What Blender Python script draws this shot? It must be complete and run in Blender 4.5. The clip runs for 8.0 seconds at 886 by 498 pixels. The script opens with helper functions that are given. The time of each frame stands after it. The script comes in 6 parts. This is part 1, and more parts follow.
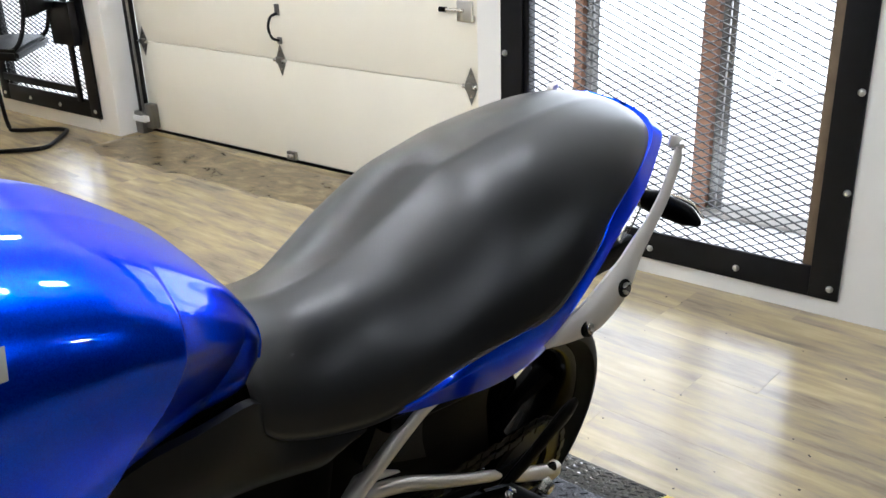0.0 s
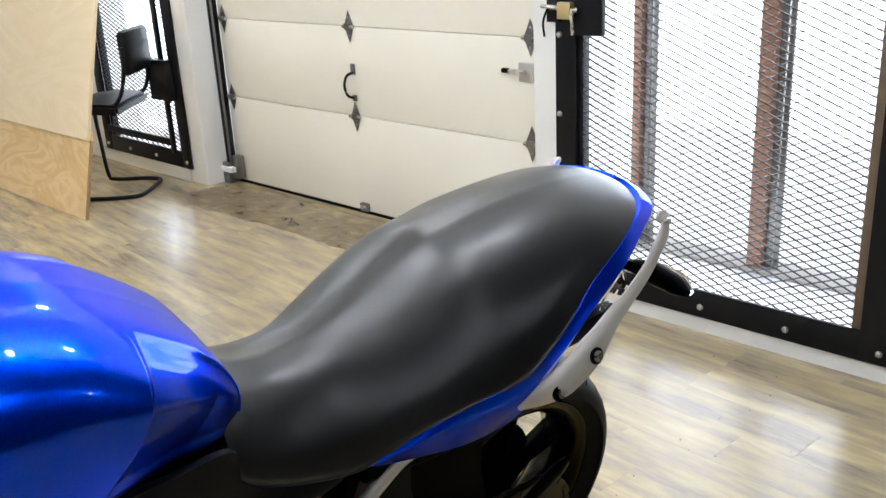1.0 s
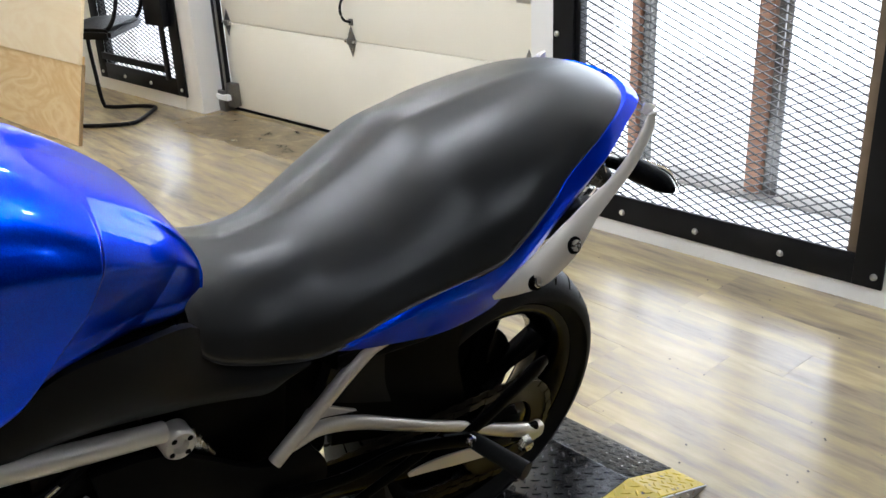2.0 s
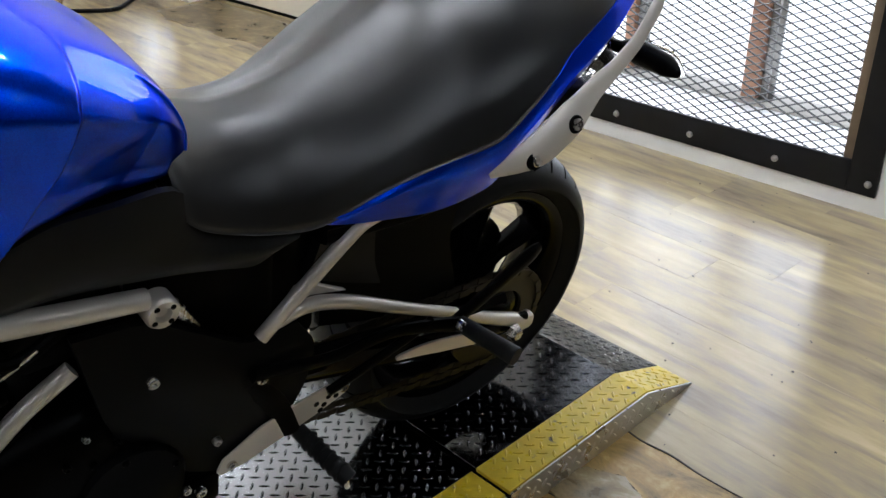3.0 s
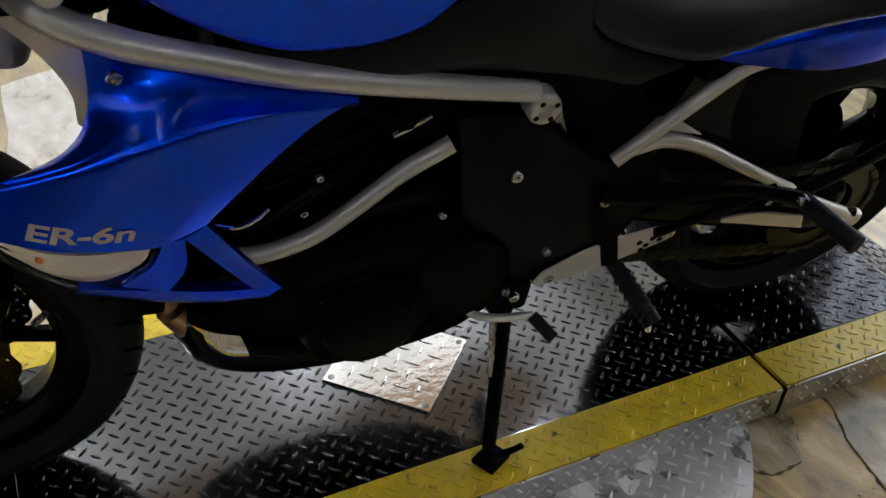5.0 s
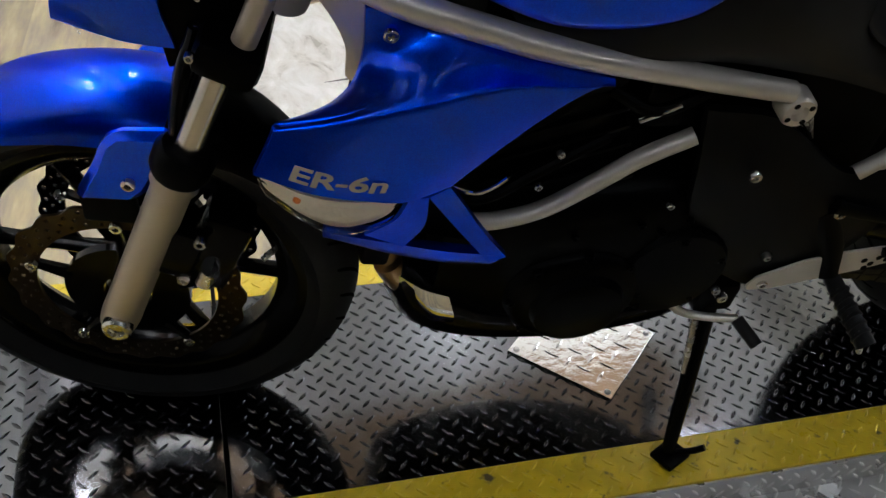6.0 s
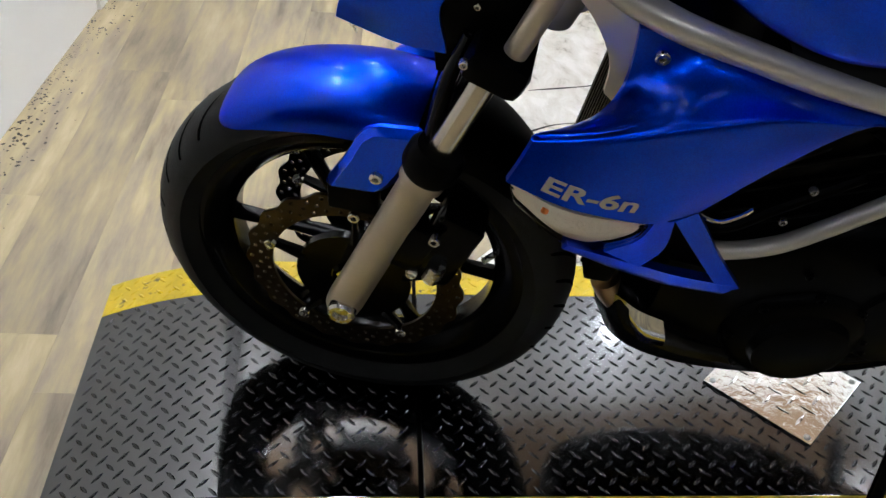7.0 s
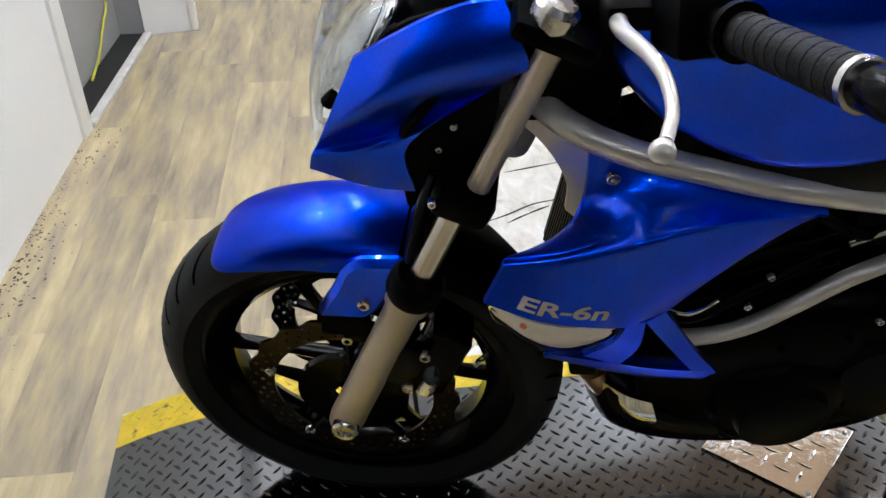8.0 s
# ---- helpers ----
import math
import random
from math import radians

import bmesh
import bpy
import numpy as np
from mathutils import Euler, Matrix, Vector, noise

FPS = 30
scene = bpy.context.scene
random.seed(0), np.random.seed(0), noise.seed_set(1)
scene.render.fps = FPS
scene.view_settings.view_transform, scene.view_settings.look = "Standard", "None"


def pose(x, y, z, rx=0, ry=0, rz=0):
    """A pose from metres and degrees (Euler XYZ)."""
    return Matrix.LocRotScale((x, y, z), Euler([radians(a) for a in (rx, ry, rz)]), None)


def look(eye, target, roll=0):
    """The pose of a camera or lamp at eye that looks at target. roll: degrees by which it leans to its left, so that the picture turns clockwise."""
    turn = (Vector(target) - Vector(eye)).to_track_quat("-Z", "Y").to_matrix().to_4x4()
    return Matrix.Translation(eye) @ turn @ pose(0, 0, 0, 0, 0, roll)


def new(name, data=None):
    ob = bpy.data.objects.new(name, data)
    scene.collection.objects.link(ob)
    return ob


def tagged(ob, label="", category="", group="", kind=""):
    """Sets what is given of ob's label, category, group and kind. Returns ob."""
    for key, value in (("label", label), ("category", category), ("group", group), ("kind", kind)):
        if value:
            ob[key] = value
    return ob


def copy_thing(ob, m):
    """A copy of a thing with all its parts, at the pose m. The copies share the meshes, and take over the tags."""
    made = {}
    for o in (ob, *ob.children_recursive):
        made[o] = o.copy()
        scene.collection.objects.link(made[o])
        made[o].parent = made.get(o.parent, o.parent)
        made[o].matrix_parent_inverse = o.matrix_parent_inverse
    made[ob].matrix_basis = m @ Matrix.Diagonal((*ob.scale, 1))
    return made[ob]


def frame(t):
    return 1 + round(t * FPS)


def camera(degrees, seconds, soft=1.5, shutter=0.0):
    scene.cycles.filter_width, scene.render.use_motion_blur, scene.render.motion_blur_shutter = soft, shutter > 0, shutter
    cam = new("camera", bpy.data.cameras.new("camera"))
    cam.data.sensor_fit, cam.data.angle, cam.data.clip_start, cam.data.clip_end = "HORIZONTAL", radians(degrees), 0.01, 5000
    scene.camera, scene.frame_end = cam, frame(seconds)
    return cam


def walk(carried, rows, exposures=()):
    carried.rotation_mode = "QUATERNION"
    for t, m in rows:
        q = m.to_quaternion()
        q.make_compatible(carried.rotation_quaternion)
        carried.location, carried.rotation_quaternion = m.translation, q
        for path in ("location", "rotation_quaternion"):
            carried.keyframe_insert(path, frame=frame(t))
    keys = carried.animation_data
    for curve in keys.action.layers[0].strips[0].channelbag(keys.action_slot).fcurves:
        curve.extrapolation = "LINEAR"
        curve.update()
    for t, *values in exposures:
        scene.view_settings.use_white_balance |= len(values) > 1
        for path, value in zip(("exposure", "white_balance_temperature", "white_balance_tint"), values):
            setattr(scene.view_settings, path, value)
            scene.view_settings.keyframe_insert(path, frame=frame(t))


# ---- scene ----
cam = camera(50.9, 8.0)
PATH = [
    (0, (0.231, -0.932, 1.232), (1.769, 0.085, 0.457), -1.9),
    (0.5, (0.179, -1.044, 1.275), (1.721, -0.02, 0.518), -1.5),
    (1, (0.25, -1.11, 1.296), (1.694, 0.096, 0.618), -3.0),
    (1.2, (0.274, -1.138, 1.262), (1.719, 0.052, 0.559), -1.6),
    (2.3, (0.279, -1.131, 1.198), (1.668, 0.055, 0.383), -2.7),
    (2.5, (0.283, -1.114, 1.188), (1.668, 0.056, 0.345), -1.8),
    (3, (0.285, -1.11, 1.148), (1.64, 0.005, 0.188), -0.6),
    (3.5, (0.282, -1.112, 1.108), (1.593, -0.068, 0.016), 1.1),
    (4, (0.269, -1.105, 1.098), (1.548, -0.045, -0.017), 1.1),
    (4.5, (0.205, -1.058, 1.087), (1.315, 0.143, -0.064), 2.1),
    (5, (0.134, -1.02, 1.076), (1.073, 0.294, -0.105), 4.5),
    (5.2, (0.116, -1.019, 1.078), (1.006, 0.31, -0.123), 5.5),
    (6.3, (0.025, -0.978, 1.075), (0.582, 0.481, -0.174), 5.4),
    (6.5, (0.005, -0.975, 1.079), (0.506, 0.51, -0.164), 5.6),
    (7, (-0.039, -0.97, 1.082), (0.305, 0.55, -0.172), 4.6),
    (7.5, (-0.055, -0.974, 1.111), (0.21, 0.593, -0.104), 1.5),
    (8, (-0.027, -0.983, 1.177), (0.335, 0.611, 0.024), -1.8),
]
walk(cam, [(t, look(eye, target, roll)) for t, eye, target, roll in PATH], [(0.0, -0.05, 5950, 10), (1.5, -0.05, 5950, 10), (3.0, -0.15, 5950, 10), (3.8, -0.25, 5950, 10), (4.5, -0.40, 6000, 10), (6.5, -0.32, 5950, 10), (7.2, -0.2, 5900, 10), (8.0, -0.15, 5850, 10)])

# ---------------------------------------------------------------- world and light
world = bpy.data.worlds.new("sky")
scene.world = world
world.use_nodes = True
wn = world.node_tree.nodes
sky = wn.new("ShaderNodeTexSky")
sky.sky_type = 'NISHITA'
sky.sun_disc = False
sky.sun_elevation, sky.sun_rotation = radians(40), radians(80)
wn["Background"].inputs[1].default_value = 0.15
world.node_tree.links.new(sky.outputs[0], wn["Background"].inputs[0])

ROOM_TURN = -4.5          # the garage wall's turn from the world's y axis
FLOOR_Z = -0.068          # top of the turntable platform is z = 0
WALL = pose(2.965, 0, 0, 0, 0, ROOM_TURN)      # local x goes out through the wall, y along it
CEIL_Z = 2.75
# some set from glints on the paint, the rest added as unseen fill
LAMPS = [(1.35, -0.66), (0.95, 0.08), (1.95, -0.52), (-0.46, 1.08), (-0.04, 0.58), (0.24, 1.5), (-0.25, 3.0), (0.30, 2.35), (-0.31, 1.75), (-0.50, 0.82), (0.19, 1.24), (2.75, 2.6), (1.80, 2.6), (2.5, 1.2), (1.5, 4.0), (-1.1, -2.4), (-2.3, -1.1), (0.75, -2.6), (2.3, -3.7), (-0.5, -3.5)]


def area_lamp(name, m, sx, sy, watts, colour=(1, 1, 1)):
    data = bpy.data.lights.new(name, 'AREA')
    data.shape, data.size, data.size_y, data.energy, data.color = 'RECTANGLE', sx, sy, watts, colour
    ob = new(name, data)
    ob.matrix_world = m
    return ob


# daylight through the two screened windows
area_lamp("window_daylight", WALL @ pose(0.30, 0.05, 1.15, 0, 90, 0), 2.2, 1.15, 24, (0.93, 0.96, 1.0))
area_lamp("far_window_daylight", WALL @ pose(0.62, 4.1, 1.1, 0, 90, 0), 2.0, 1.0, 34, (0.93, 0.96, 1.0))

# ---------------------------------------------------------------- materials


def mat(name, base, rough=0.5, metal=0.0, coat=0.0, vary=0.0, vary_scale=8.0, bump=0.0, bump_scale=200.0,
        rough_vary=0.0, spec=0.5, island=0.0, rand=0.0):
    m = bpy.data.materials.new(name)
    m.use_nodes = True
    nt = m.node_tree
    b = nt.nodes["Principled BSDF"]
    b.inputs["Base Color"].default_value = (*base, 1)
    b.inputs["Roughness"].default_value = rough
    b.inputs["Metallic"].default_value = metal
    b.inputs["Coat Weight"].default_value = coat
    b.inputs["Coat Roughness"].default_value = 0.03
    b.inputs["Specular IOR Level"].default_value = spec
    tc = nt.nodes.new("ShaderNodeTexCoord")
    if vary:
        n1 = nt.nodes.new("ShaderNodeTexNoise")
        n1.inputs["Scale"].default_value, n1.inputs["Detail"].default_value = vary_scale, 8
        nt.links.new(tc.outputs["Object"], n1.inputs["Vector"])
        mx = nt.nodes.new("ShaderNodeMix")
        mx.data_type = 'RGBA'
        mx.inputs[6].default_value = (*[c * (1 - vary) for c in base], 1)
        mx.inputs[7].default_value = (*[min(1, c * (1 + vary)) for c in base], 1)
        nt.links.new(n1.outputs["Fac"], mx.inputs[0])
        nt.links.new(mx.outputs[2], b.inputs["Base Color"])
    if rough_vary:
        n3 = nt.nodes.new("ShaderNodeTexNoise")
        n3.inputs["Scale"].default_value, n3.inputs["Detail"].default_value = vary_scale * 2.3, 6
        nt.links.new(tc.outputs["Object"], n3.inputs["Vector"])
        mr = nt.nodes.new("ShaderNodeMapRange")
        mr.inputs[1].default_value, mr.inputs[2].default_value = 0.3, 0.7
        mr.inputs[3].default_value, mr.inputs[4].default_value = max(0.02, rough - rough_vary), rough + rough_vary
        nt.links.new(n3.outputs["Fac"], mr.inputs[0])
        nt.links.new(mr.outputs[0], b.inputs["Roughness"])
    if bump:
        n2 = nt.nodes.new("ShaderNodeTexNoise")
        n2.inputs["Scale"].default_value, n2.inputs["Detail"].default_value = bump_scale, 4
        nt.links.new(tc.outputs["Object"], n2.inputs["Vector"])
        bp = nt.nodes.new("ShaderNodeBump")
        bp.inputs["Strength"].default_value, bp.inputs["Distance"].default_value = bump, 0.002
        nt.links.new(n2.outputs["Fac"], bp.inputs["Height"])
        nt.links.new(bp.outputs["Normal"], b.inputs["Normal"])
    return m


def plank_mat():
    """Weathered oak vinyl: streaked grain along y, tone by plank."""
    m = mat("vinyl_plank", (0.4, 0.3, 0.17), 0.3)
    nt = m.node_tree
    b = nt.nodes["Principled BSDF"]
    tc = nt.nodes.new("ShaderNodeTexCoord")
    info = nt.nodes.new("ShaderNodeObjectInfo")
    add = nt.nodes.new("ShaderNodeVectorMath")
    add.operation = 'MULTIPLY_ADD'
    comb = nt.nodes.new("ShaderNodeCombineXYZ")
    for k in range(3):
        nt.links.new(info.outputs["Random"], comb.inputs[k])
    add.inputs[1].default_value = (37.0, 53.0, 11.0)
    nt.links.new(comb.outputs[0], add.inputs[0])
    nt.links.new(tc.outputs["Object"], add.inputs[2])
    mp = nt.nodes.new("ShaderNodeMapping")
    mp.inputs["Scale"].default_value = (20.0, 3.2, 1.0)
    nt.links.new(add.outputs[0], mp.inputs["Vector"])
    n1 = nt.nodes.new("ShaderNodeTexNoise")
    n1.inputs["Scale"].default_value, n1.inputs["Detail"].default_value, n1.inputs["Roughness"].default_value = 1.0, 7, 0.6
    nt.links.new(mp.outputs[0], n1.inputs["Vector"])
    ramp = nt.nodes.new("ShaderNodeValToRGB")
    els = ramp.color_ramp.elements
    els[0].position, els[0].color = 0.28, (0.215, 0.172, 0.120, 1)
    els[1].position, els[1].color = 0.74, (0.60, 0.495, 0.30, 1)
    e2 = els.new(0.43)
    e2.color = (0.355, 0.295, 0.205, 1)
    e3 = els.new(0.55)
    e3.color = (0.46, 0.375, 0.215, 1)
    nt.links.new(n1.outputs["Fac"], ramp.inputs[0])
    hs = nt.nodes.new("ShaderNodeHueSaturation")
    mr = nt.nodes.new("ShaderNodeMapRange")
    mr.inputs[3].default_value, mr.inputs[4].default_value = 0.92, 1.08
    nt.links.new(info.outputs["Random"], mr.inputs[0])
    nt.links.new(mr.outputs[0], hs.inputs["Value"])
    nt.links.new(ramp.outputs[0], hs.inputs["Color"])
    nt.links.new(hs.outputs[0], b.inputs["Base Color"])
    fine = nt.nodes.new("ShaderNodeTexNoise")
    fine.inputs["Scale"].default_value = 90
    mp2 = nt.nodes.new("ShaderNodeMapping")
    mp2.inputs["Scale"].default_value = (4.0, 0.5, 1.0)
    nt.links.new(add.outputs[0], mp2.inputs["Vector"])
    nt.links.new(mp2.outputs[0], fine.inputs["Vector"])
    bp = nt.nodes.new("ShaderNodeBump")
    bp.inputs["Strength"].default_value, bp.inputs["Distance"].default_value = 0.25, 0.001
    nt.links.new(fine.outputs["Fac"], bp.inputs["Height"])
    nt.links.new(bp.outputs[0], b.inputs["Normal"])
    mr2 = nt.nodes.new("ShaderNodeMapRange")
    mr2.inputs[3].default_value, mr2.inputs[4].default_value = 0.12, 0.28
    nt.links.new(n1.outputs["Fac"], mr2.inputs[0])
    nt.links.new(mr2.outputs[0], b.inputs["Roughness"])
    return m


def worn_mat(name, tones):
    """Torn and glossy floor: mottled patches with streaks along the boards."""
    m = mat(name, tones[1], 0.28)
    nt = m.node_tree
    b = nt.nodes["Principled BSDF"]
    tc = nt.nodes.new("ShaderNodeTexCoord")
    mp = nt.nodes.new("ShaderNodeMapping")
    mp.inputs["Rotation"].default_value = (0, 0, radians(12))
    mp.inputs["Scale"].default_value = (15.0, 8.0, 8.0)
    nt.links.new(tc.outputs["Object"], mp.inputs["Vector"])
    n1 = nt.nodes.new("ShaderNodeTexNoise")
    n1.inputs["Scale"].default_value, n1.inputs["Detail"].default_value, n1.inputs["Distortion"].default_value, n1.inputs["Roughness"].default_value = 1.0, 10, 0.6, 0.66
    nt.links.new(mp.outputs[0], n1.inputs["Vector"])
    ramp = nt.nodes.new("ShaderNodeValToRGB")
    els = ramp.color_ramp.elements
    els[0].position, els[0].color = 0.38, (*tones[0], 1)
    els[1].position, els[1].color = 0.62, (*tones[3], 1)
    for p, c in ((0.46, tones[1]), (0.54, tones[2])):
        e = els.new(p)
        e.color = (*c, 1)
    nt.links.new(n1.outputs["Fac"], ramp.inputs[0])
    nt.links.new(ramp.outputs[0], b.inputs["Base Color"])
    n2 = nt.nodes.new("ShaderNodeTexNoise")
    n2.inputs["Scale"].default_value, n2.inputs["Detail"].default_value = 60, 5
    nt.links.new(tc.outputs["Object"], n2.inputs["Vector"])
    bp = nt.nodes.new("ShaderNodeBump")
    bp.inputs["Strength"].default_value, bp.inputs["Distance"].default_value = 0.25, 0.002
    nt.links.new(n2.outputs["Fac"], bp.inputs["Height"])
    nt.links.new(bp.outputs["Normal"], b.inputs["Normal"])
    mr = nt.nodes.new("ShaderNodeMapRange")
    mr.inputs[3].default_value, mr.inputs[4].default_value = 0.16, 0.46
    nt.links.new(n1.outputs["Fac"], mr.inputs[0])
    nt.links.new(mr.outputs[0], b.inputs["Roughness"])
    return m


def wood_mat(name, c0, c1, sx, sy, rough=0.55):
    m = mat(name, c0, rough)
    nt = m.node_tree
    b = nt.nodes["Principled BSDF"]
    tc = nt.nodes.new("ShaderNodeTexCoord")
    mp = nt.nodes.new("ShaderNodeMapping")
    mp.inputs["Scale"].default_value = (sx, sy, sx)
    nt.links.new(tc.outputs["Object"], mp.inputs["Vector"])
    n1 = nt.nodes.new("ShaderNodeTexNoise")
    n1.inputs["Scale"].default_value, n1.inputs["Detail"].default_value, n1.inputs["Distortion"].default_value = 1.0, 5, 1.2
    nt.links.new(mp.outputs[0], n1.inputs["Vector"])
    wv = nt.nodes.new("ShaderNodeMath")
    wv.operation = 'PINGPONG'
    wv.inputs[1].default_value = 0.09
    nt.links.new(n1.outputs["Fac"], wv.inputs[0])
    ramp = nt.nodes.new("ShaderNodeValToRGB")
    ramp.color_ramp.elements[0].color = (*c0, 1)
    ramp.color_ramp.elements[1].color = (*c1, 1)
    ramp.color_ramp.elements[1].position = 0.09
    nt.links.new(wv.outputs[0], ramp.inputs[0])
    nt.links.new(ramp.outputs[0], b.inputs["Base Color"])
    return m


def paint_mat(name, c0, c1, flake=0.5):
    """Metallic car paint under clear coat."""
    m = mat(name, c0, 0.28, 0.96, 1.0)
    nt = m.node_tree
    b = nt.nodes["Principled BSDF"]
    tc = nt.nodes.new("ShaderNodeTexCoord")
    vo = nt.nodes.new("ShaderNodeTexVoronoi")
    vo.inputs["Scale"].default_value = 900
    nt.links.new(tc.outputs["Object"], vo.inputs["Vector"])
    mx = nt.nodes.new("ShaderNodeMix")
    mx.data_type = 'RGBA'
    b.inputs["Specular IOR Level"].default_value = 0.1
    b.inputs["Coat Weight"].default_value, b.inputs["Coat IOR"].default_value = 0.6, 1.50
    b.inputs["Coat Roughness"].default_value = 0.015
    b.inputs["Specular Tint"].default_value = (0.12, 0.35, 1.0, 1)
    mx.inputs[6].default_value, mx.inputs[7].default_value = (*c0, 1), (*c1, 1)
    nt.links.new(vo.outputs["Color"], mx.inputs[0])
    nt.links.new(mx.outputs[2], b.inputs["Base Color"])
    return m


def glass_mat(name, tint=(1, 1, 1), rough=0.02):
    m = bpy.data.materials.new(name)
    m.use_nodes = True
    nt = m.node_tree
    b = nt.nodes["Principled BSDF"]
    b.inputs["Base Color"].default_value = (*tint, 1)
    b.inputs["Roughness"].default_value = rough
    b.inputs["Transmission Weight"].default_value = 1.0
    b.inputs["IOR"].default_value = 1.45
    return m


def glow_mat(name, colour, strength):
    m = bpy.data.materials.new(name)
    m.use_nodes = True
    b = m.node_tree.nodes["Principled BSDF"]
    b.inputs["Base Color"].default_value = (*colour, 1)
    b.inputs["Emission Color"].default_value = (*colour, 1)
    b.inputs["Emission Strength"].default_value = strength
    return m


BLUE = paint_mat("blue_metallic_paint", (0.0001, 0.038, 0.80), (0.0002, 0.086, 1.0))
BLACK_PLASTIC = mat("black_plastic", (0.001, 0.001, 0.001), 0.40, spec=0.035, bump=0.15, bump_scale=900)
BLACK_GLOSS = mat("black_gloss_paint", (0.0015, 0.0015, 0.0015), 0.16, spec=0.08)
COVER = mat("matt_black_cover", (0.007, 0.007, 0.0066), 0.42, spec=0.18, bump=0.15, bump_scale=900)
ENGINE = mat("black_engine_paint", (0.0008, 0.0008, 0.0008), 0.30, spec=0.035, vary=0.3, vary_scale=30, bump=0.1, bump_scale=500)
SEAT = mat("black_seat_vinyl", (0.0015, 0.0015, 0.0015), 0.34, spec=0.85, bump=0.05, bump_scale=1400, rough_vary=0.03, vary_scale=5)
RUBBER = mat("tyre_rubber", (0.011, 0.011, 0.011), 0.55, spec=0.14, vary=0.3, vary_scale=40, bump=0.2, bump_scale=300)
GROOVE = mat("groove_black", (0.0008, 0.0008, 0.0008), 0.9, spec=0.02)
SILVER = mat("silver_frame_paint", (0.66, 0.62, 0.56), 0.33, 0.55, rough_vary=0.05, vary_scale=12)
FORK = mat("gold_grey_fork_paint", (0.52, 0.45, 0.34), 0.34, 0.6)
RAIL = mat("champagne_grab_rail_paint", (0.62, 0.58, 0.52), 0.42, 0.25)
STEEL = mat("brushed_steel", (0.62, 0.60, 0.57), 0.25, 1.0, rough_vary=0.08, vary_scale=30)
STANCHION = mat("hard_chromed_tube", (0.55, 0.50, 0.43), 0.22, 1.0)
CHROME = mat("chrome", (0.80, 0.80, 0.80), 0.06, 1.0)
BRONZE = mat("heat_tinted_steel", (0.32, 0.20, 0.10), 0.30, 1.0, vary=0.4, vary_scale=20)
DISC = mat("bronze_disc", (0.038, 0.026, 0.013), 0.28, 0.95, vary=0.2, vary_scale=30)
CHAIN = mat("oiled_chain", (0.035, 0.030, 0.022), 0.45, 0.8)
LENS = glass_mat("clear_lens", (0.98, 0.97, 0.95), 0.05)
LENS.node_tree.nodes["Principled BSDF"].inputs["IOR"].default_value = 1.06
SCREEN = glass_mat("clear_screen", (0.95, 0.97, 0.97), 0.02)
SCREEN.node_tree.nodes["Principled BSDF"].inputs["IOR"].default_value = 1.12
AMBER = mat("amber_bulb", (0.75, 0.20, 0.03), 0.3)
LETTER = mat("silver_lettering", (0.47, 0.46, 0.43), 0.4, 0.3)
# darker than the deck plate: the bars' dimmer reflection put into colour
TREAD_RAISED = mat("dim_reflection_tread_bars", (0.055, 0.055, 0.057), 0.20, 1.0, vary=0.3, vary_scale=60)
TREAD_BLACK = mat("black_tread_plate", (0.135, 0.135, 0.138), 0.10, 1.0, vary=0.12, vary_scale=14, rough_vary=0.03)
# darker copy of the tread plate: the rear ramp's dim reflection as colour
TREAD_DARK = mat("dim_reflection_tread_plate", (0.05, 0.05, 0.052), 0.12, 1.0, vary=0.2, vary_scale=14, rough_vary=0.05)
TREAD_YELLOW = mat("yellow_tread_paint", (0.62, 0.445, 0.008), 0.36, vary=0.35, vary_scale=30, rough_vary=0.12)
yn = TREAD_YELLOW.node_tree
wear = yn.nodes.new("ShaderNodeTexNoise")
wear.inputs["Scale"].default_value, wear.inputs["Detail"].default_value = 38, 6
wr = yn.nodes.new("ShaderNodeValToRGB")
wr.color_ramp.elements[0].position, wr.color_ramp.elements[1].position = 0.64, 0.70
wmix = yn.nodes.new("ShaderNodeMix")
wmix.data_type = 'RGBA'
wmix.inputs[7].default_value = (0.10, 0.075, 0.03, 1)
ytc = yn.nodes.new("ShaderNodeTexCoord")
yn.links.new(ytc.outputs["Object"], wear.inputs["Vector"])
yn.links.new(wear.outputs["Fac"], wr.inputs[0])
yn.links.new(wr.outputs[0], wmix.inputs[0])
yb = yn.nodes["Principled BSDF"]
yn.links.new(yb.inputs["Base Color"].links[0].from_socket, wmix.inputs[6])
yn.links.new(wmix.outputs[2], yb.inputs["Base Color"])
TREAD_BARE = mat("bare_tread_plate", (0.66, 0.65, 0.63), 0.33, 0.9, vary=0.18, vary_scale=12, rough_vary=0.12)
# bars brighter than the bare plate they stand on
TREAD_BRIGHT = mat("brighter_tread_bar", (0.90, 0.89, 0.87), 0.28, 0.95)
MIRROR_PLATE = mat("polished_tread_plate", (0.94, 0.93, 0.91), 0.07, 1.0, rough_vary=0.04, vary_scale=25, bump=0.25, bump_scale=60)
PLANK = plank_mat()
WORN = worn_mat("worn_ochre_subfloor", ((0.16, 0.105, 0.036), (0.30, 0.200, 0.066), (0.43, 0.275, 0.085), (0.56, 0.42, 0.19)))
ISLAND = worn_mat("scuffed_vinyl_island", ((0.15, 0.108, 0.050), (0.24, 0.180, 0.088), (0.34, 0.265, 0.135), (0.50, 0.42, 0.28)))
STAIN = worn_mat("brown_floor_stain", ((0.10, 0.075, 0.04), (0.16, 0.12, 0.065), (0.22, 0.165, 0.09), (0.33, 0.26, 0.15)))
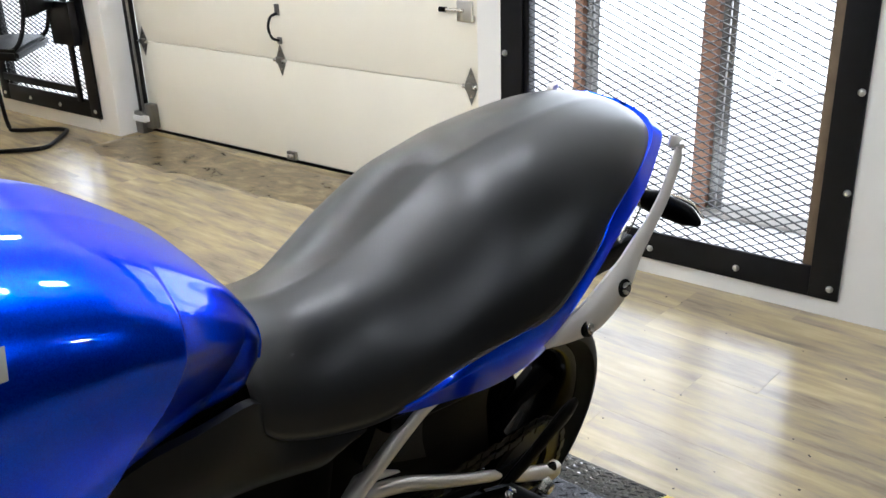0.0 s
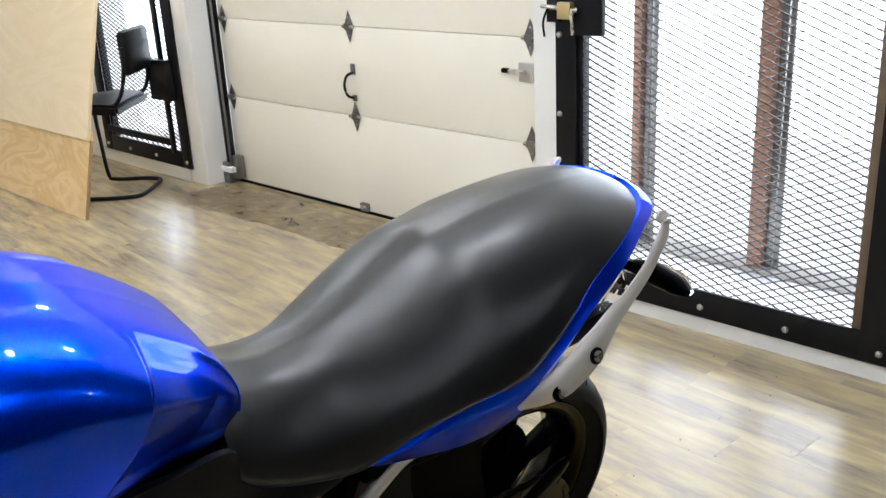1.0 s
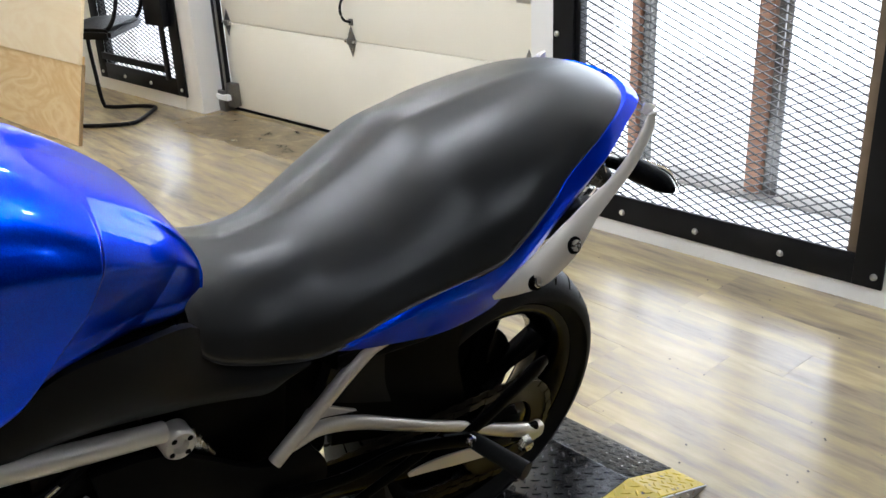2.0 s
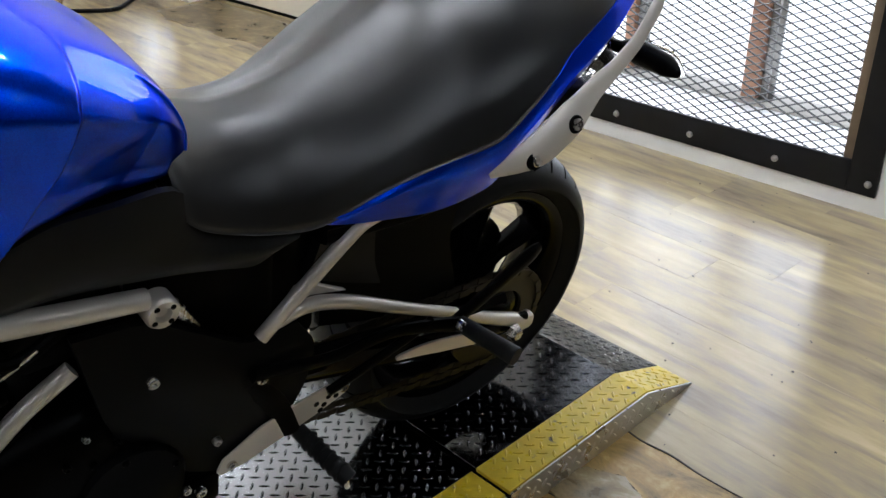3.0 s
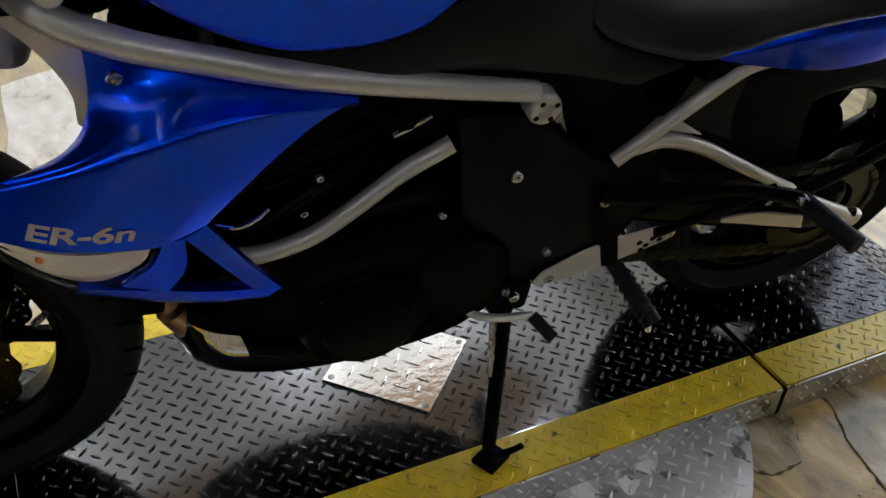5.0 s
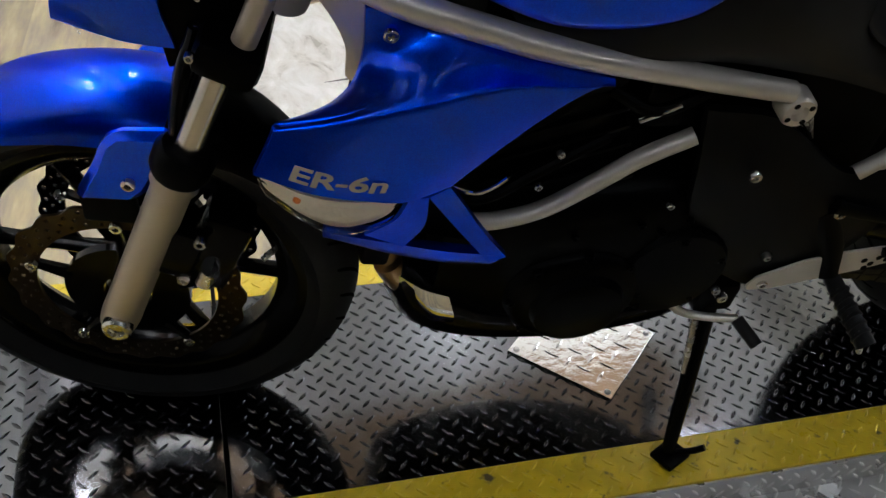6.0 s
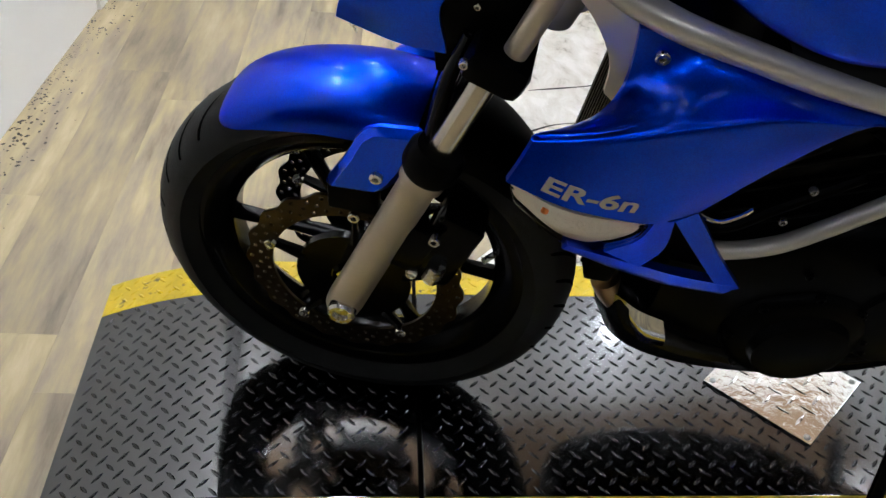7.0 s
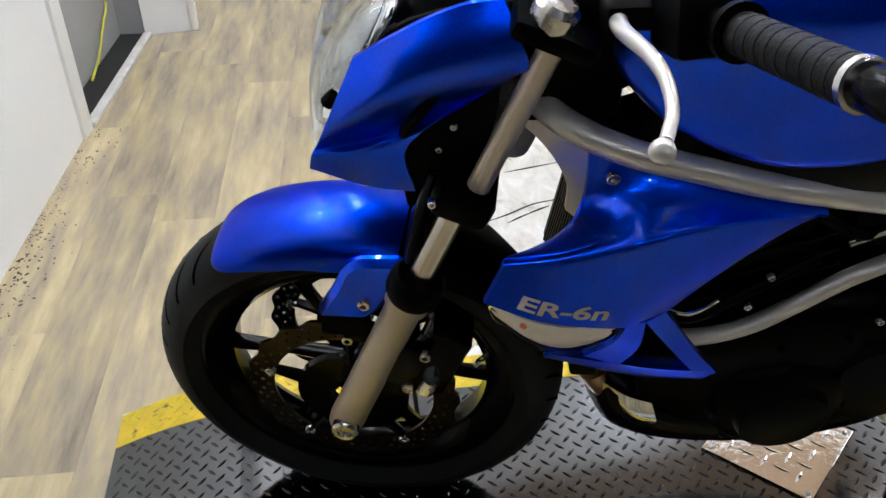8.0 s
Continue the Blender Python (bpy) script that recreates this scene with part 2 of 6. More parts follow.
WHITE_SCUFF = mat("white_paint_scuff", (0.85, 0.85, 0.84), 0.5, vary=0.1, vary_scale=60)
MESH_STEEL = mat("black_mesh_steel", (0.010, 0.010, 0.010), 0.55, vary=0.3, vary_scale=20)
GROUT = mat("dark_underfloor", (0.05, 0.042, 0.032), 0.8, vary=0.3)
WALL_PAINT = mat("white_wall_paint", (0.84, 0.83, 0.80), 0.6, vary=0.04, vary_scale=3, bump=0.1, bump_scale=120)
DOOR_PAINT = mat("cream_garage_door_paint", (0.90, 0.86, 0.74), 0.45, vary=0.04, vary_scale=3, bump=0.12, bump_scale=300)
BROWN_CEIL = mat("brown_reflection_panel", (0.30, 0.20, 0.12), 0.7, vary=0.4, vary_scale=5)
CEIL_PAINT = mat("ceiling_paint", (0.86, 0.85, 0.83), 0.8, vary=0.05)
TRACK_STEEL = mat("galvanised_steel", (0.22, 0.215, 0.205), 0.35, 0.9, vary=0.3, vary_scale=20)
BLACK_STEEL = mat("black_window_steel", (0.006, 0.006, 0.007), 0.45, 0.0, spec=0.15, vary=0.3, vary_scale=14)
RUSTY_STEEL = mat("brown_primed_steel", (0.13, 0.09, 0.055), 0.6, vary=0.4, vary_scale=20)
GALV = mat("zinc_bolt", (0.6, 0.6, 0.58), 0.35, 0.9)
BROWN_WOOD = wood_mat("brown_post", (0.30, 0.15, 0.09), (0.38, 0.20, 0.12), 30, 2)
PLY = wood_mat("pine_plywood", (0.82, 0.66, 0.42), (0.86, 0.72, 0.49), 3.5, 1.2)
PLY_EDGE = mat("plywood_edge", (0.34, 0.22, 0.11), 0.7, vary=0.3, vary_scale=60)
CONCRETE = mat("grey_ledge", (0.36, 0.34, 0.31), 0.85, vary=0.4, vary_scale=9, bump=0.4, bump_scale=60)
CHAIR_BLACK = mat("black_chair_vinyl", (0.006, 0.006, 0.006), 0.45, spec=0.15, bump=0.2, bump_scale=500)
# for unseen surfaces on the camera side, dark so the bike reflects little
CHARCOAL = mat("dark_unseen_wall_paint", (0.05, 0.05, 0.052), 0.7, vary=0.1, vary_scale=3)
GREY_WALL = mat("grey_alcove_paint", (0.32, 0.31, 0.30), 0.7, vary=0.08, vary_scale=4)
YELLOW_CORD = mat("yellow_cord", (0.55, 0.52, 0.04), 0.5)
OUTSIDE = glow_mat("overcast_daylight", (0.93, 0.96, 1.0), 3.2)
LAMP_GLOW = glow_mat("led_lamp", (0.98, 0.99, 1.0), 108)

# ---------------------------------------------------------------- mesh helpers


def part(name, bm, material, parent=None, label="", m=None, smooth=True, sharp=35):
    me = bpy.data.meshes.new(name)
    bmesh.ops.recalc_face_normals(bm, faces=bm.faces)
    if m is not None:
        bm.transform(m)
    for f in bm.faces:
        f.smooth = smooth
    if smooth:
        lim = radians(sharp)
        for e in bm.edges:
            if len(e.link_faces) == 2 and e.calc_face_angle(0) > lim:
                e.smooth = False
    bm.to_mesh(me)
    bm.free()
    me.materials.append(material)
    ob = new(name, me)
    if parent is not None:
        ob.parent = parent
    if label:
        ob["label"] = label
    return ob


def thing(name, m, label, category, group="", kind=""):
    ob = new(name)
    ob.empty_display_size = 0.1
    ob.matrix_world = m
    return tagged(ob, label, category, group, kind)


def box_bm(x0, x1, y0, y1, z0, z1, bevel=0.0, bm=None, m=None):
    own = bmesh.new()
    bmesh.ops.create_cube(own, size=1)
    own.transform(Matrix.Translation(((x0 + x1) / 2, (y0 + y1) / 2, (z0 + z1) / 2)) @ Matrix.Diagonal((x1 - x0, y1 - y0, z1 - z0, 1)))
    if bevel:
        bmesh.ops.bevel(own, geom=own.edges[:], offset=bevel, segments=2, profile=0.5, affect='EDGES')
    if m is not None:
        own.transform(m)
    if bm is None:
        return own
    return merge(bm, own)


def merge(bm, other):
    me = bpy.data.meshes.new("tmp")
    other.to_mesh(me)
    other.free()
    bm.from_mesh(me)
    bpy.data.meshes.remove(me)
    return bm


def spline(points, n):
    """Catmull-Rom through the control points, n steps a span."""
    p = np.array(points, float)
    p = np.vstack([2 * p[0] - p[1], p, 2 * p[-1] - p[-2]])
    out = []
    for k in range(1, len(p) - 2):
        for t in np.arange(n) / n:
            a, b, c, d = p[k - 1:k + 3]
            out.append(0.5 * (2 * b + (c - a) * t + (2 * a - 5 * b + 4 * c - d) * t * t + (3 * b - a - 3 * c + d) * t ** 3))
    out.append(p[-2])
    return np.array(out)


def skin(rings, closed=True, cap=True, bm=None):
    """Skin between rings of equal length."""
    bm = bm or bmesh.new()
    vs = [[bm.verts.new(tuple(map(float, v))) for v in r] for r in rings]
    n = len(rings[0])
    for a, b in zip(vs, vs[1:]):
        for k in range(n if closed else n - 1):
            k2 = (k + 1) % n
            bm.faces.new((a[k], a[k2], b[k2], b[k]))
    if cap and closed:
        bm.faces.new(vs[0][::-1])
        bm.faces.new(vs[-1])
    return bm


def tube(points, radii, sides=14, steps=6, flat=1.0, bm=None, up=(0, 0, 1), cap=True):
    """A swept tube; flat scales the section along the sideways axis."""
    pts = spline(points, steps) if len(points) > 2 else np.linspace(points[0], points[1], 2)
    r = np.interp(np.linspace(0, 1, len(pts)), np.linspace(0, 1, len(np.atleast_1d(radii))), np.atleast_1d(radii)) if np.ndim(radii) else np.full(len(pts), radii)
    rings = []
    for k, p in enumerate(pts):
        d = Vector(pts[min(k + 1, len(pts) - 1)] - pts[max(k - 1, 0)]).normalized()
        u = Vector(up)
        if abs(d.dot(u)) > 0.95:
            u = Vector((0, 1, 0))
        s = d.cross(u).normalized()
        v = s.cross(d).normalized()
        ring = []
        for j in range(sides):
            a = 2 * math.pi * j / sides
            ring.append(np.array(p) + np.array(s) * (math.cos(a) * r[k] * flat) + np.array(v) * (math.sin(a) * r[k]))
        rings.append(ring)
    return skin(rings, True, cap, bm)


def lathe(profile, sides=48, axis='y', bm=None, closed=False):
    """Turn (radius, height) pairs round an axis."""
    rings = []
    for j in range(sides):
        a = 2 * math.pi * j / sides
        c, s = math.cos(a), math.sin(a)
        if axis == 'y':
            rings.append([(r * c, h, r * s) for r, h in profile])
        else:
            rings.append([(r * c, r * s, h) for r, h in profile])
    rings.append(rings[0])
    bm = bm or bmesh.new()
    vs = [[bm.verts.new(v) for v in r] for r in rings[:-1]]
    n = len(profile)
    for k in range(sides):
        a, b = vs[k], vs[(k + 1) % sides]
        for j in range(n if closed else n - 1):
            j2 = (j + 1) % n
            bm.faces.new((a[j], a[j2], b[j2], b[j]))
    if not closed:
        for j, flip in ((0, True), (n - 1, False)):
            if profile[j][0] > 1e-5:
                ring = [v[j] for v in vs]
                bm.faces.new(ring[::-1] if flip else ring)
    bmesh.ops.remove_doubles(bm, verts=bm.verts, dist=1e-6)
    return bm


def plate(outline, thick, axis='y', holes=(), bevel=0.0015, bm=None, m=None):
    """A flat plate from an outline, with thickness along an axis; round holes cut through are (u, v, r)."""
    own = bmesh.new()
    pts = [(u, 0, v) if axis == 'y' else (u, v, 0) for u, v in outline]
    f = own.faces.new([own.verts.new(p) for p in pts])
    ex = bmesh.ops.extrude_face_region(own, geom=[f])
    off = Vector((0, thick, 0)) if axis == 'y' else Vector((0, 0, thick))
    bmesh.ops.translate(own, verts=[v for v in ex["geom"] if isinstance(v, bmesh.types.BMVert)], vec=off)
    if bevel:
        bmesh.ops.bevel(own, geom=[e for e in own.edges], offset=bevel, segments=1, affect='EDGES')
    if m is not None:
        own.transform(m)
    return own if bm is None else merge(bm, own)


def bolt_bm(r, h, sides=12):
    """Cap head with a socket, along -y from the origin."""
    return lathe([(0.0, -h * 0.45), (r * 0.45, -h * 0.45), (r * 0.5, -h), (r * 0.85, -h), (r, -h * 0.8), (r, 0.0), (0.0, 0.0)], sides)


def half_sections(rows, n_span=5, n_round=4):
    """Mirror half outlines (lists of (y, z) from the top centre to the lower edge) at given x into closed rings, smoothed both ways."""
    rings = []
    for x, half in rows:
        sm = spline(half, n_round)
        full = [(x, y, z) for y, z in sm] + [(x, -y, z) for y, z in sm[::-1][:-1]]
        if abs(sm[0][0]) < 1e-6:
            full = [(x, y, z) for y, z in sm] + [(x, -y, z) for y, z in sm[::-1][:-1]]
        rings.append(np.array(full))
    stack = np.array(rings)
    flat = stack.reshape(len(rows), -1)
    return spline(flat, n_span).reshape(-1, stack.shape[1], 3)


def shell_patch(grid, thick, nu=4, nv=4):
    """A curved panel with thickness through a small grid of control points (rows of points); thickness goes along +y."""
    g = np.array(grid, float)
    a = np.array([spline(r, nu) for r in g])
    b = np.array([spline(a[:, k], nv) for k in range(a.shape[1])]).transpose(1, 0, 2)
    bm = bmesh.new()
    rows, cols = b.shape[:2]
    front = [[bm.verts.new(tuple(map(float, p))) for p in r] for r in b]
    back = [[bm.verts.new((float(p[0]), float(p[1]) + thick, float(p[2]))) for p in r] for r in b]
    for i in range(rows - 1):
        for j in range(cols - 1):
            bm.faces.new((front[i][j], front[i][j + 1], front[i + 1][j + 1], front[i + 1][j]))
            bm.faces.new((back[i][j], back[i + 1][j], back[i + 1][j + 1], back[i][j + 1]))
    for i in range(rows - 1):
        for j, s in ((0, 1), (cols - 1, -1)):
            q = (front[i][j], front[i + 1][j], back[i + 1][j], back[i][j])
            bm.faces.new(q if s > 0 else q[::-1])
    for j in range(cols - 1):
        for i, s in ((0, -1), (rows - 1, 1)):
            q = (front[i][j], front[i][j + 1], back[i][j + 1], back[i][j])
            bm.faces.new(q if s < 0 else q[::-1])
    return bm


def mirror_y(bm):
    for v in bm.verts:
        v.co.y = -v.co.y
    bmesh.ops.reverse_faces(bm, faces=bm.faces)
    return bm

# ---------------------------------------------------------------- the room


def wall_box(name, m, x0, x1, y0, y1, z0, z1, material=None, label="", bevel=0.0):
    ob = part(name, box_bm(x0, x1, y0, y1, z0, z1, bevel), material or WALL_PAINT, None, label, smooth=bevel > 0)
    ob.matrix_world = m
    return tagged(ob, label, "wall", kind="structure")


TOP = CEIL_Z
# wall with the large screened window, then the garage opening, then the wall with the small window
WIN = (-0.545, 0.64, -0.01, 2.05)       # along the wall, heights
WIN2 = (3.23, 4.21, 0.01, 2.05)
wall_box("wall_east_1", WALL, 0.0, 0.18, -1.4, WIN[0] + 0.05, FLOOR_Z, TOP, label="white painted wall beside the screened window")
# unseen stretch, split off dark to keep the seat's flank black
wall_box("wall_east_8", WALL, 0.0, 0.18, -9.0, -1.4, FLOOR_Z, TOP, CHARCOAL, label="unseen dark stretch of wall, added to darken reflections")
wall_box("wall_east_2", WALL, 0.0, 0.18, WIN[1] - 0.05, 0.745, FLOOR_Z, TOP, label="white painted strip of wall between window and garage door")
wall_box("wall_east_3", WALL, 0.0, 0.18, WIN[0] + 0.05, WIN[1] - 0.05, FLOOR_Z, 0.06, label="low white curb under the screened window")
wall_box("wall_east_4", WALL, 0.0, 0.18, WIN[0] + 0.05, WIN[1] - 0.05, 1.98, TOP, label="white painted wall above the window")
wall_box("wall_reveal_1", WALL, 0.18, 0.30, 0.60, 0.80, FLOOR_Z, TOP, label="white painted reveal of the garage opening")
wall_box("wall_garage_head", WALL, 0.0, 0.30, 0.745, 3.145, 2.12, TOP, label="white painted wall above the garage door")
wall_box("wall_column", WALL, 0.068, 0.36, 3.10, WIN2[0] + 0.04, FLOOR_Z, TOP, label="off-white painted column beside the garage door", bevel=0.006)
wall_box("wall_east_5", WALL, 0.068, 0.30, WIN2[0] + 0.04, WIN2[1] - 0.04, FLOOR_Z, 0.06, label="low white curb under the small window")
wall_box("wall_east_6", WALL, 0.068, 0.30, WIN2[0] + 0.04, WIN2[1] - 0.04, 1.98, TOP, label="white painted wall above the small window")
wall_box("wall_east_7", WALL, 0.068, 0.30, WIN2[1] - 0.04, 6.0, FLOOR_Z, TOP, label="white painted wall past the small window")
# south, southwest and return walls are unseen, added to close the room darkly
wall_box("wall_south", Matrix(), -4.0, 5.0, -7.7, -7.55, FLOOR_Z, TOP, CHARCOAL, label="unseen closing wall, dark to keep reflections dark")
wall_box("wall_north", Matrix(), -4.0, 4.5, 5.8, 5.95, FLOOR_Z, TOP, label="white painted wall")

wall_box("wall_southwest", Matrix(), -4.0, -3.85, -7.7, 1.2, FLOOR_Z, TOP, CHARCOAL, label="unseen closing wall, dark to keep reflections dark")
wall_box("wall_return", Matrix(), -4.0, -1.0, 0.0, 0.1, FLOOR_Z, TOP, CHARCOAL, label="unseen closing wall, dark to keep reflections dark")
# partition beside the front of the platform, with a doorway into an alcove
PART_TURN = -11.6
PARTM = pose(-0.482, 1.59, 0, 0, 0, PART_TURN)
wall_box("wall_west", PARTM, -0.10, 0.0, -2.2, -0.05, FLOOR_Z, TOP, label="smooth white painted partition wall")
ob = part("trim", box_bm(-0.115, 0.012, -0.05, 0.02, FLOOR_Z, TOP, 0.004), WALL_PAINT)
ob.matrix_world = PARTM
tagged(ob, "white casing at the edge of a doorway", "trim", kind="structure")
ALC = pose(-0.46, 1.62, 0, 0, 0, -13)
ob = part("threshold", box_bm(-0.03, 0.0, 0.0, 0.685, FLOOR_Z, FLOOR_Z + 0.012, 0.003), mat("worn_white_trim", (0.62, 0.60, 0.57), 0.6, vary=0.35, vary_scale=25))
ob.matrix_world = ALC
tagged(ob, "worn white threshold strip of the doorway", "trim", kind="structure")
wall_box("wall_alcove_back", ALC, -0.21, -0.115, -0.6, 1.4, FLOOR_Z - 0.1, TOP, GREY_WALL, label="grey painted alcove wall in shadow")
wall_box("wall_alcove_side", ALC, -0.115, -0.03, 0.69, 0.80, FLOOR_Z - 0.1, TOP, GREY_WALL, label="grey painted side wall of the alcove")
wall_box("wall_alcove_return", Matrix(), -0.33, -0.17, 2.287, 2.36, FLOOR_Z, TOP, WALL_PAINT, label="white painted wall end past the doorway")
wall_box("wall_west_2", Matrix(), -0.28, -0.16, 2.36, 5.8, FLOOR_Z, TOP, WALL_PAINT, label="white painted wall")
ob = part("trim", box_bm(-0.172, -0.145, 2.275, 2.37, FLOOR_Z, TOP, 0.008), WALL_PAINT)
tagged(ob, "white corner trim of the wall end", "trim", kind="structure")
# near-black floor strip: the shade of the alcove's corner put into colour
ob = part("floor_alcove", box_bm(-0.115, -0.03, -0.5, 0.69, FLOOR_Z - 0.02, FLOOR_Z + 0.003), mat("shade_painted_alcove_floor", (0.012, 0.011, 0.010), 0.9, vary=0.3), smooth=False)
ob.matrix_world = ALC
tagged(ob, "alcove floor with its shade painted near-black", "floor", kind="structure")
cord = thing("power_cord", ALC, "yellow power cord hanging in the dark alcove", "cord")
part("cable", tube([(-0.108, 0.66, 1.2), (-0.108, 0.66, 0.5), (-0.106, 0.610, 0.115), (-0.104, 0.53, 0.045), (-0.102, 0.46, 0.002), (-0.100, 0.39, -0.035), (-0.098, 0.30, -0.060)], 0.0042, 8), YELLOW_CORD, cord)

ceil = part("ceiling", box_bm(-4.5, 5.0, -0.9, 6.0, CEIL_Z, CEIL_Z + 0.1), CEIL_PAINT, smooth=False)
tagged(ceil, "plain white painted ceiling", "ceiling", kind="structure")
# unseen half of the ceiling, added dark for the bike's reflections
ceil = part("ceiling_hall", box_bm(-4.5, 5.0, -7.7, -0.9, CEIL_Z, CEIL_Z + 0.1), CHARCOAL, smooth=False)
tagged(ceil, "unseen dark half of the ceiling, added to darken reflections", "ceiling", kind="structure")
# unseen panel, added so the deck and polished plate reflect something brown
ceil = part("ceiling_reflection_panel", box_bm(-0.45, 2.95, 1.40, 2.20, CEIL_Z - 0.02, CEIL_Z - 0.003), BROWN_CEIL, smooth=False)
tagged(ceil, "unseen brown panel added to darken reflections in the deck", "ceiling", kind="structure")

# hanging globe lamps, unseen: placed from glints or added as fill
lamp = None
for lx, ly in LAMPS:
    if lamp is None:
        lamp = thing("ceiling_light", pose(lx, ly, CEIL_Z), "unseen white globe lamp under the ceiling; some follow glints, others are added fill", "ceiling light", "ceiling lights")
        part("canopy", lathe([(0.0, -0.02), (0.035, -0.02), (0.05, -0.008), (0.05, 0.0), (0.0, 0.0)], 24, 'z'), WALL_PAINT, lamp)
        part("rod", lathe([(0.0, -0.24), (0.007, -0.24), (0.007, -0.02), (0.0, -0.02)], 10, 'z'), WALL_PAINT, lamp)
        part("globe", lathe([(0.0, -0.36), (0.035, -0.349), (0.055, -0.32), (0.06, -0.30), (0.055, -0.272), (0.035, -0.248), (0.0, -0.24)], 28, 'z'), LAMP_GLOW, lamp, "glowing white glass globe")
    else:
        copy_thing(lamp, pose(lx, ly, CEIL_Z))

# ---------------------------------------------------------------- windows


def screened_window(name, m, win, depth, label, bolts):
    y0, y1, z0, z1 = win
    w = thing(name, m, label, "window", kind="structure")
    fw, d0, d1 = 0.085, depth - 0.014, depth - 0.002
    for nm, b in (("frame_stile", (y0, y0 + fw, z0, z1)), ("frame_stile", (y1 - fw, y1, z0, z1)),
                  ("frame_rail", (y0 + fw, y1 - fw, z0, z0 + 0.095)), ("frame_rail", (y0 + fw, y1 - fw, z1 - 0.095, z1))):
        part(nm, box_bm(d0, d1, *b, 0.002), BLACK_STEEL, w)
    # inner angle iron
    for b in ((y0 + fw - 0.004, y0 + fw + 0.03, z0 + 0.08, z1 - 0.08), (y1 - fw - 0.02, y1 - fw + 0.004, z0 + 0.08, z1 - 0.08)):
        part("angle_iron", box_bm(depth + 0.0, depth + 0.04, *b, 0.002), RUSTY_STEEL if b[0] < (y0 + y1) / 2 else BLACK_STEEL, w)
    # expanded metal: strands weaving between rows of bonds
    bm = bmesh.new()
    px, pz, th = 0.060, 0.0126, 0.0017
    sy0, sy1, sz0, sz1 = y0 + fw - 0.02, y1 - fw + 0.02, z0 + 0.075, z1 - 0.075
    rows = int((sz1 - sz0) / pz)
    cols = int((sy1 - sy0) / (px / 2))
    for r in range(rows):
        base = sz0 + r * pz
        prev = None
        for c in range(cols + 1):
            y = sy0 + c * px / 2
            z = base + (pz if (c + r) % 2 else 0.0)
            # a bond is tilted, a strand is slim
            ring = [bm.verts.new((depth + 0.004 + dx, y, z + dz)) for dx, dz in ((-0.003, -th), (0.003, -th * 0.4), (0.003, th), (-0.003, th * 0.4))]
            if prev:
                for k in range(4):
                    bm.faces.new((prev[k], prev[(k + 1) % 4], ring[(k + 1) % 4], ring[k]))
            prev = ring
    scr = part("expanded_metal_screen", bm, MESH_STEEL, w, "black expanded metal diamond mesh", smooth=False)
    scr["kind"] = "stuff"
    for by, bz in bolts:
        part("bolt", lathe([(0.0, -0.010), (0.006, -0.009), (0.0105, -0.004), (0.011, 0.0)], 10, 'y'), GALV, w, m=Matrix.Translation((d0, by, bz)) @ Matrix.Rotation(radians(-90), 4, 'Z'))
    return w


bolts = [(y, 0.027) for y in (-0.52, -0.238, 0.053, 0.335, 0.605)]
bolts += [(-0.531, z) for z in (0.328, 0.615, 0.90, 1.2)] + [(0.622, z) for z in (0.33, 0.615, 0.888, 1.2)]
win1 = screened_window("window_1", WALL, WIN, 0.0, "black steel window frame with diamond mesh, bolted to the wall", bolts)
# lock box and latch on the screen
box = box_bm(-0.035, -0.012, 0.437, 0.575, 0.893, 1.12, 0.002)
part("lock_plate", box, BLACK_STEEL, win1, "black steel lock plate")
latch = part("latch_body", box_bm(-0.06, -0.034, 0.545, 0.60, 0.945, 1.0, 0.004), mat("brass_latch", (0.55, 0.45, 0.22), 0.4, 0.8, vary=0.3), win1, "worn brass latch")
part("latch_bolt", tube([(-0.05, 0.52, 0.975), (-0.05, 0.67, 0.985)], 0.008, 10), STEEL, latch)
part("latch_arm", tube([(-0.052, 0.545, 0.98), (-0.055, 0.54, 0.93), (-0.05, 0.542, 0.895)], 0.007, 8), STEEL, latch)
part("staple", box_bm(-0.03, -0.014, 0.615, 0.665, 0.93, 1.01, 0.003), BLACK_STEEL, latch)
part("tie_wire", tube([(-0.03, 0.66, 0.975), (-0.035, 0.675, 0.93), (-0.02, 0.682, 0.88)], 0.004, 6), BLACK_PLASTIC, latch)

bolts2 = [(y, 0.047) for y in (3.27, 3.6, 3.9, 4.17)]
win2 = screened_window("window_2", WALL, WIN2, 0.068, "small black steel window frame with mesh", bolts2)
part("inner_stile", box_bm(0.04, 0.055, 3.36, 3.40, 0.09, 1.97, 0.002), BLACK_STEEL, win2)
part("inner_rail", box_bm(0.04, 0.055, 3.40, 4.13, 0.13, 0.17, 0.002), BLACK_STEEL, win2)
part("lock_box", box_bm(0.0, 0.045, 3.27, 3.46, 0.40, 0.62, 0.004), BLACK_STEEL, win2, "black steel lock box")

# outside: ledge, posts, ground and bright overcast distance
SILL = mat("white_sill", (0.80, 0.80, 0.80), 0.6, vary=0.1, vary_scale=12)
for y0, y1, x0, tx in ((-1.2, 1.4, 0.02, "the screened window"), (3.0, 5.0, 0.10, "the small window")):
    sill = part("window_sill", box_bm(x0 + 0.06, 0.36, y0, y1, 0.0, 0.030, 0.003), SILL)
    sill.matrix_world = WALL
    tagged(sill, "pale sill outside " + tx, "sill", kind="structure")
    led = part("window_ledge", box_bm(0.36, 0.50, y0, y1, 0.0, 0.042, 0.006), CONCRETE)
    led.matrix_world = WALL
    tagged(led, "worn grey concrete ledge outside " + tx, "ledge", kind="structure")


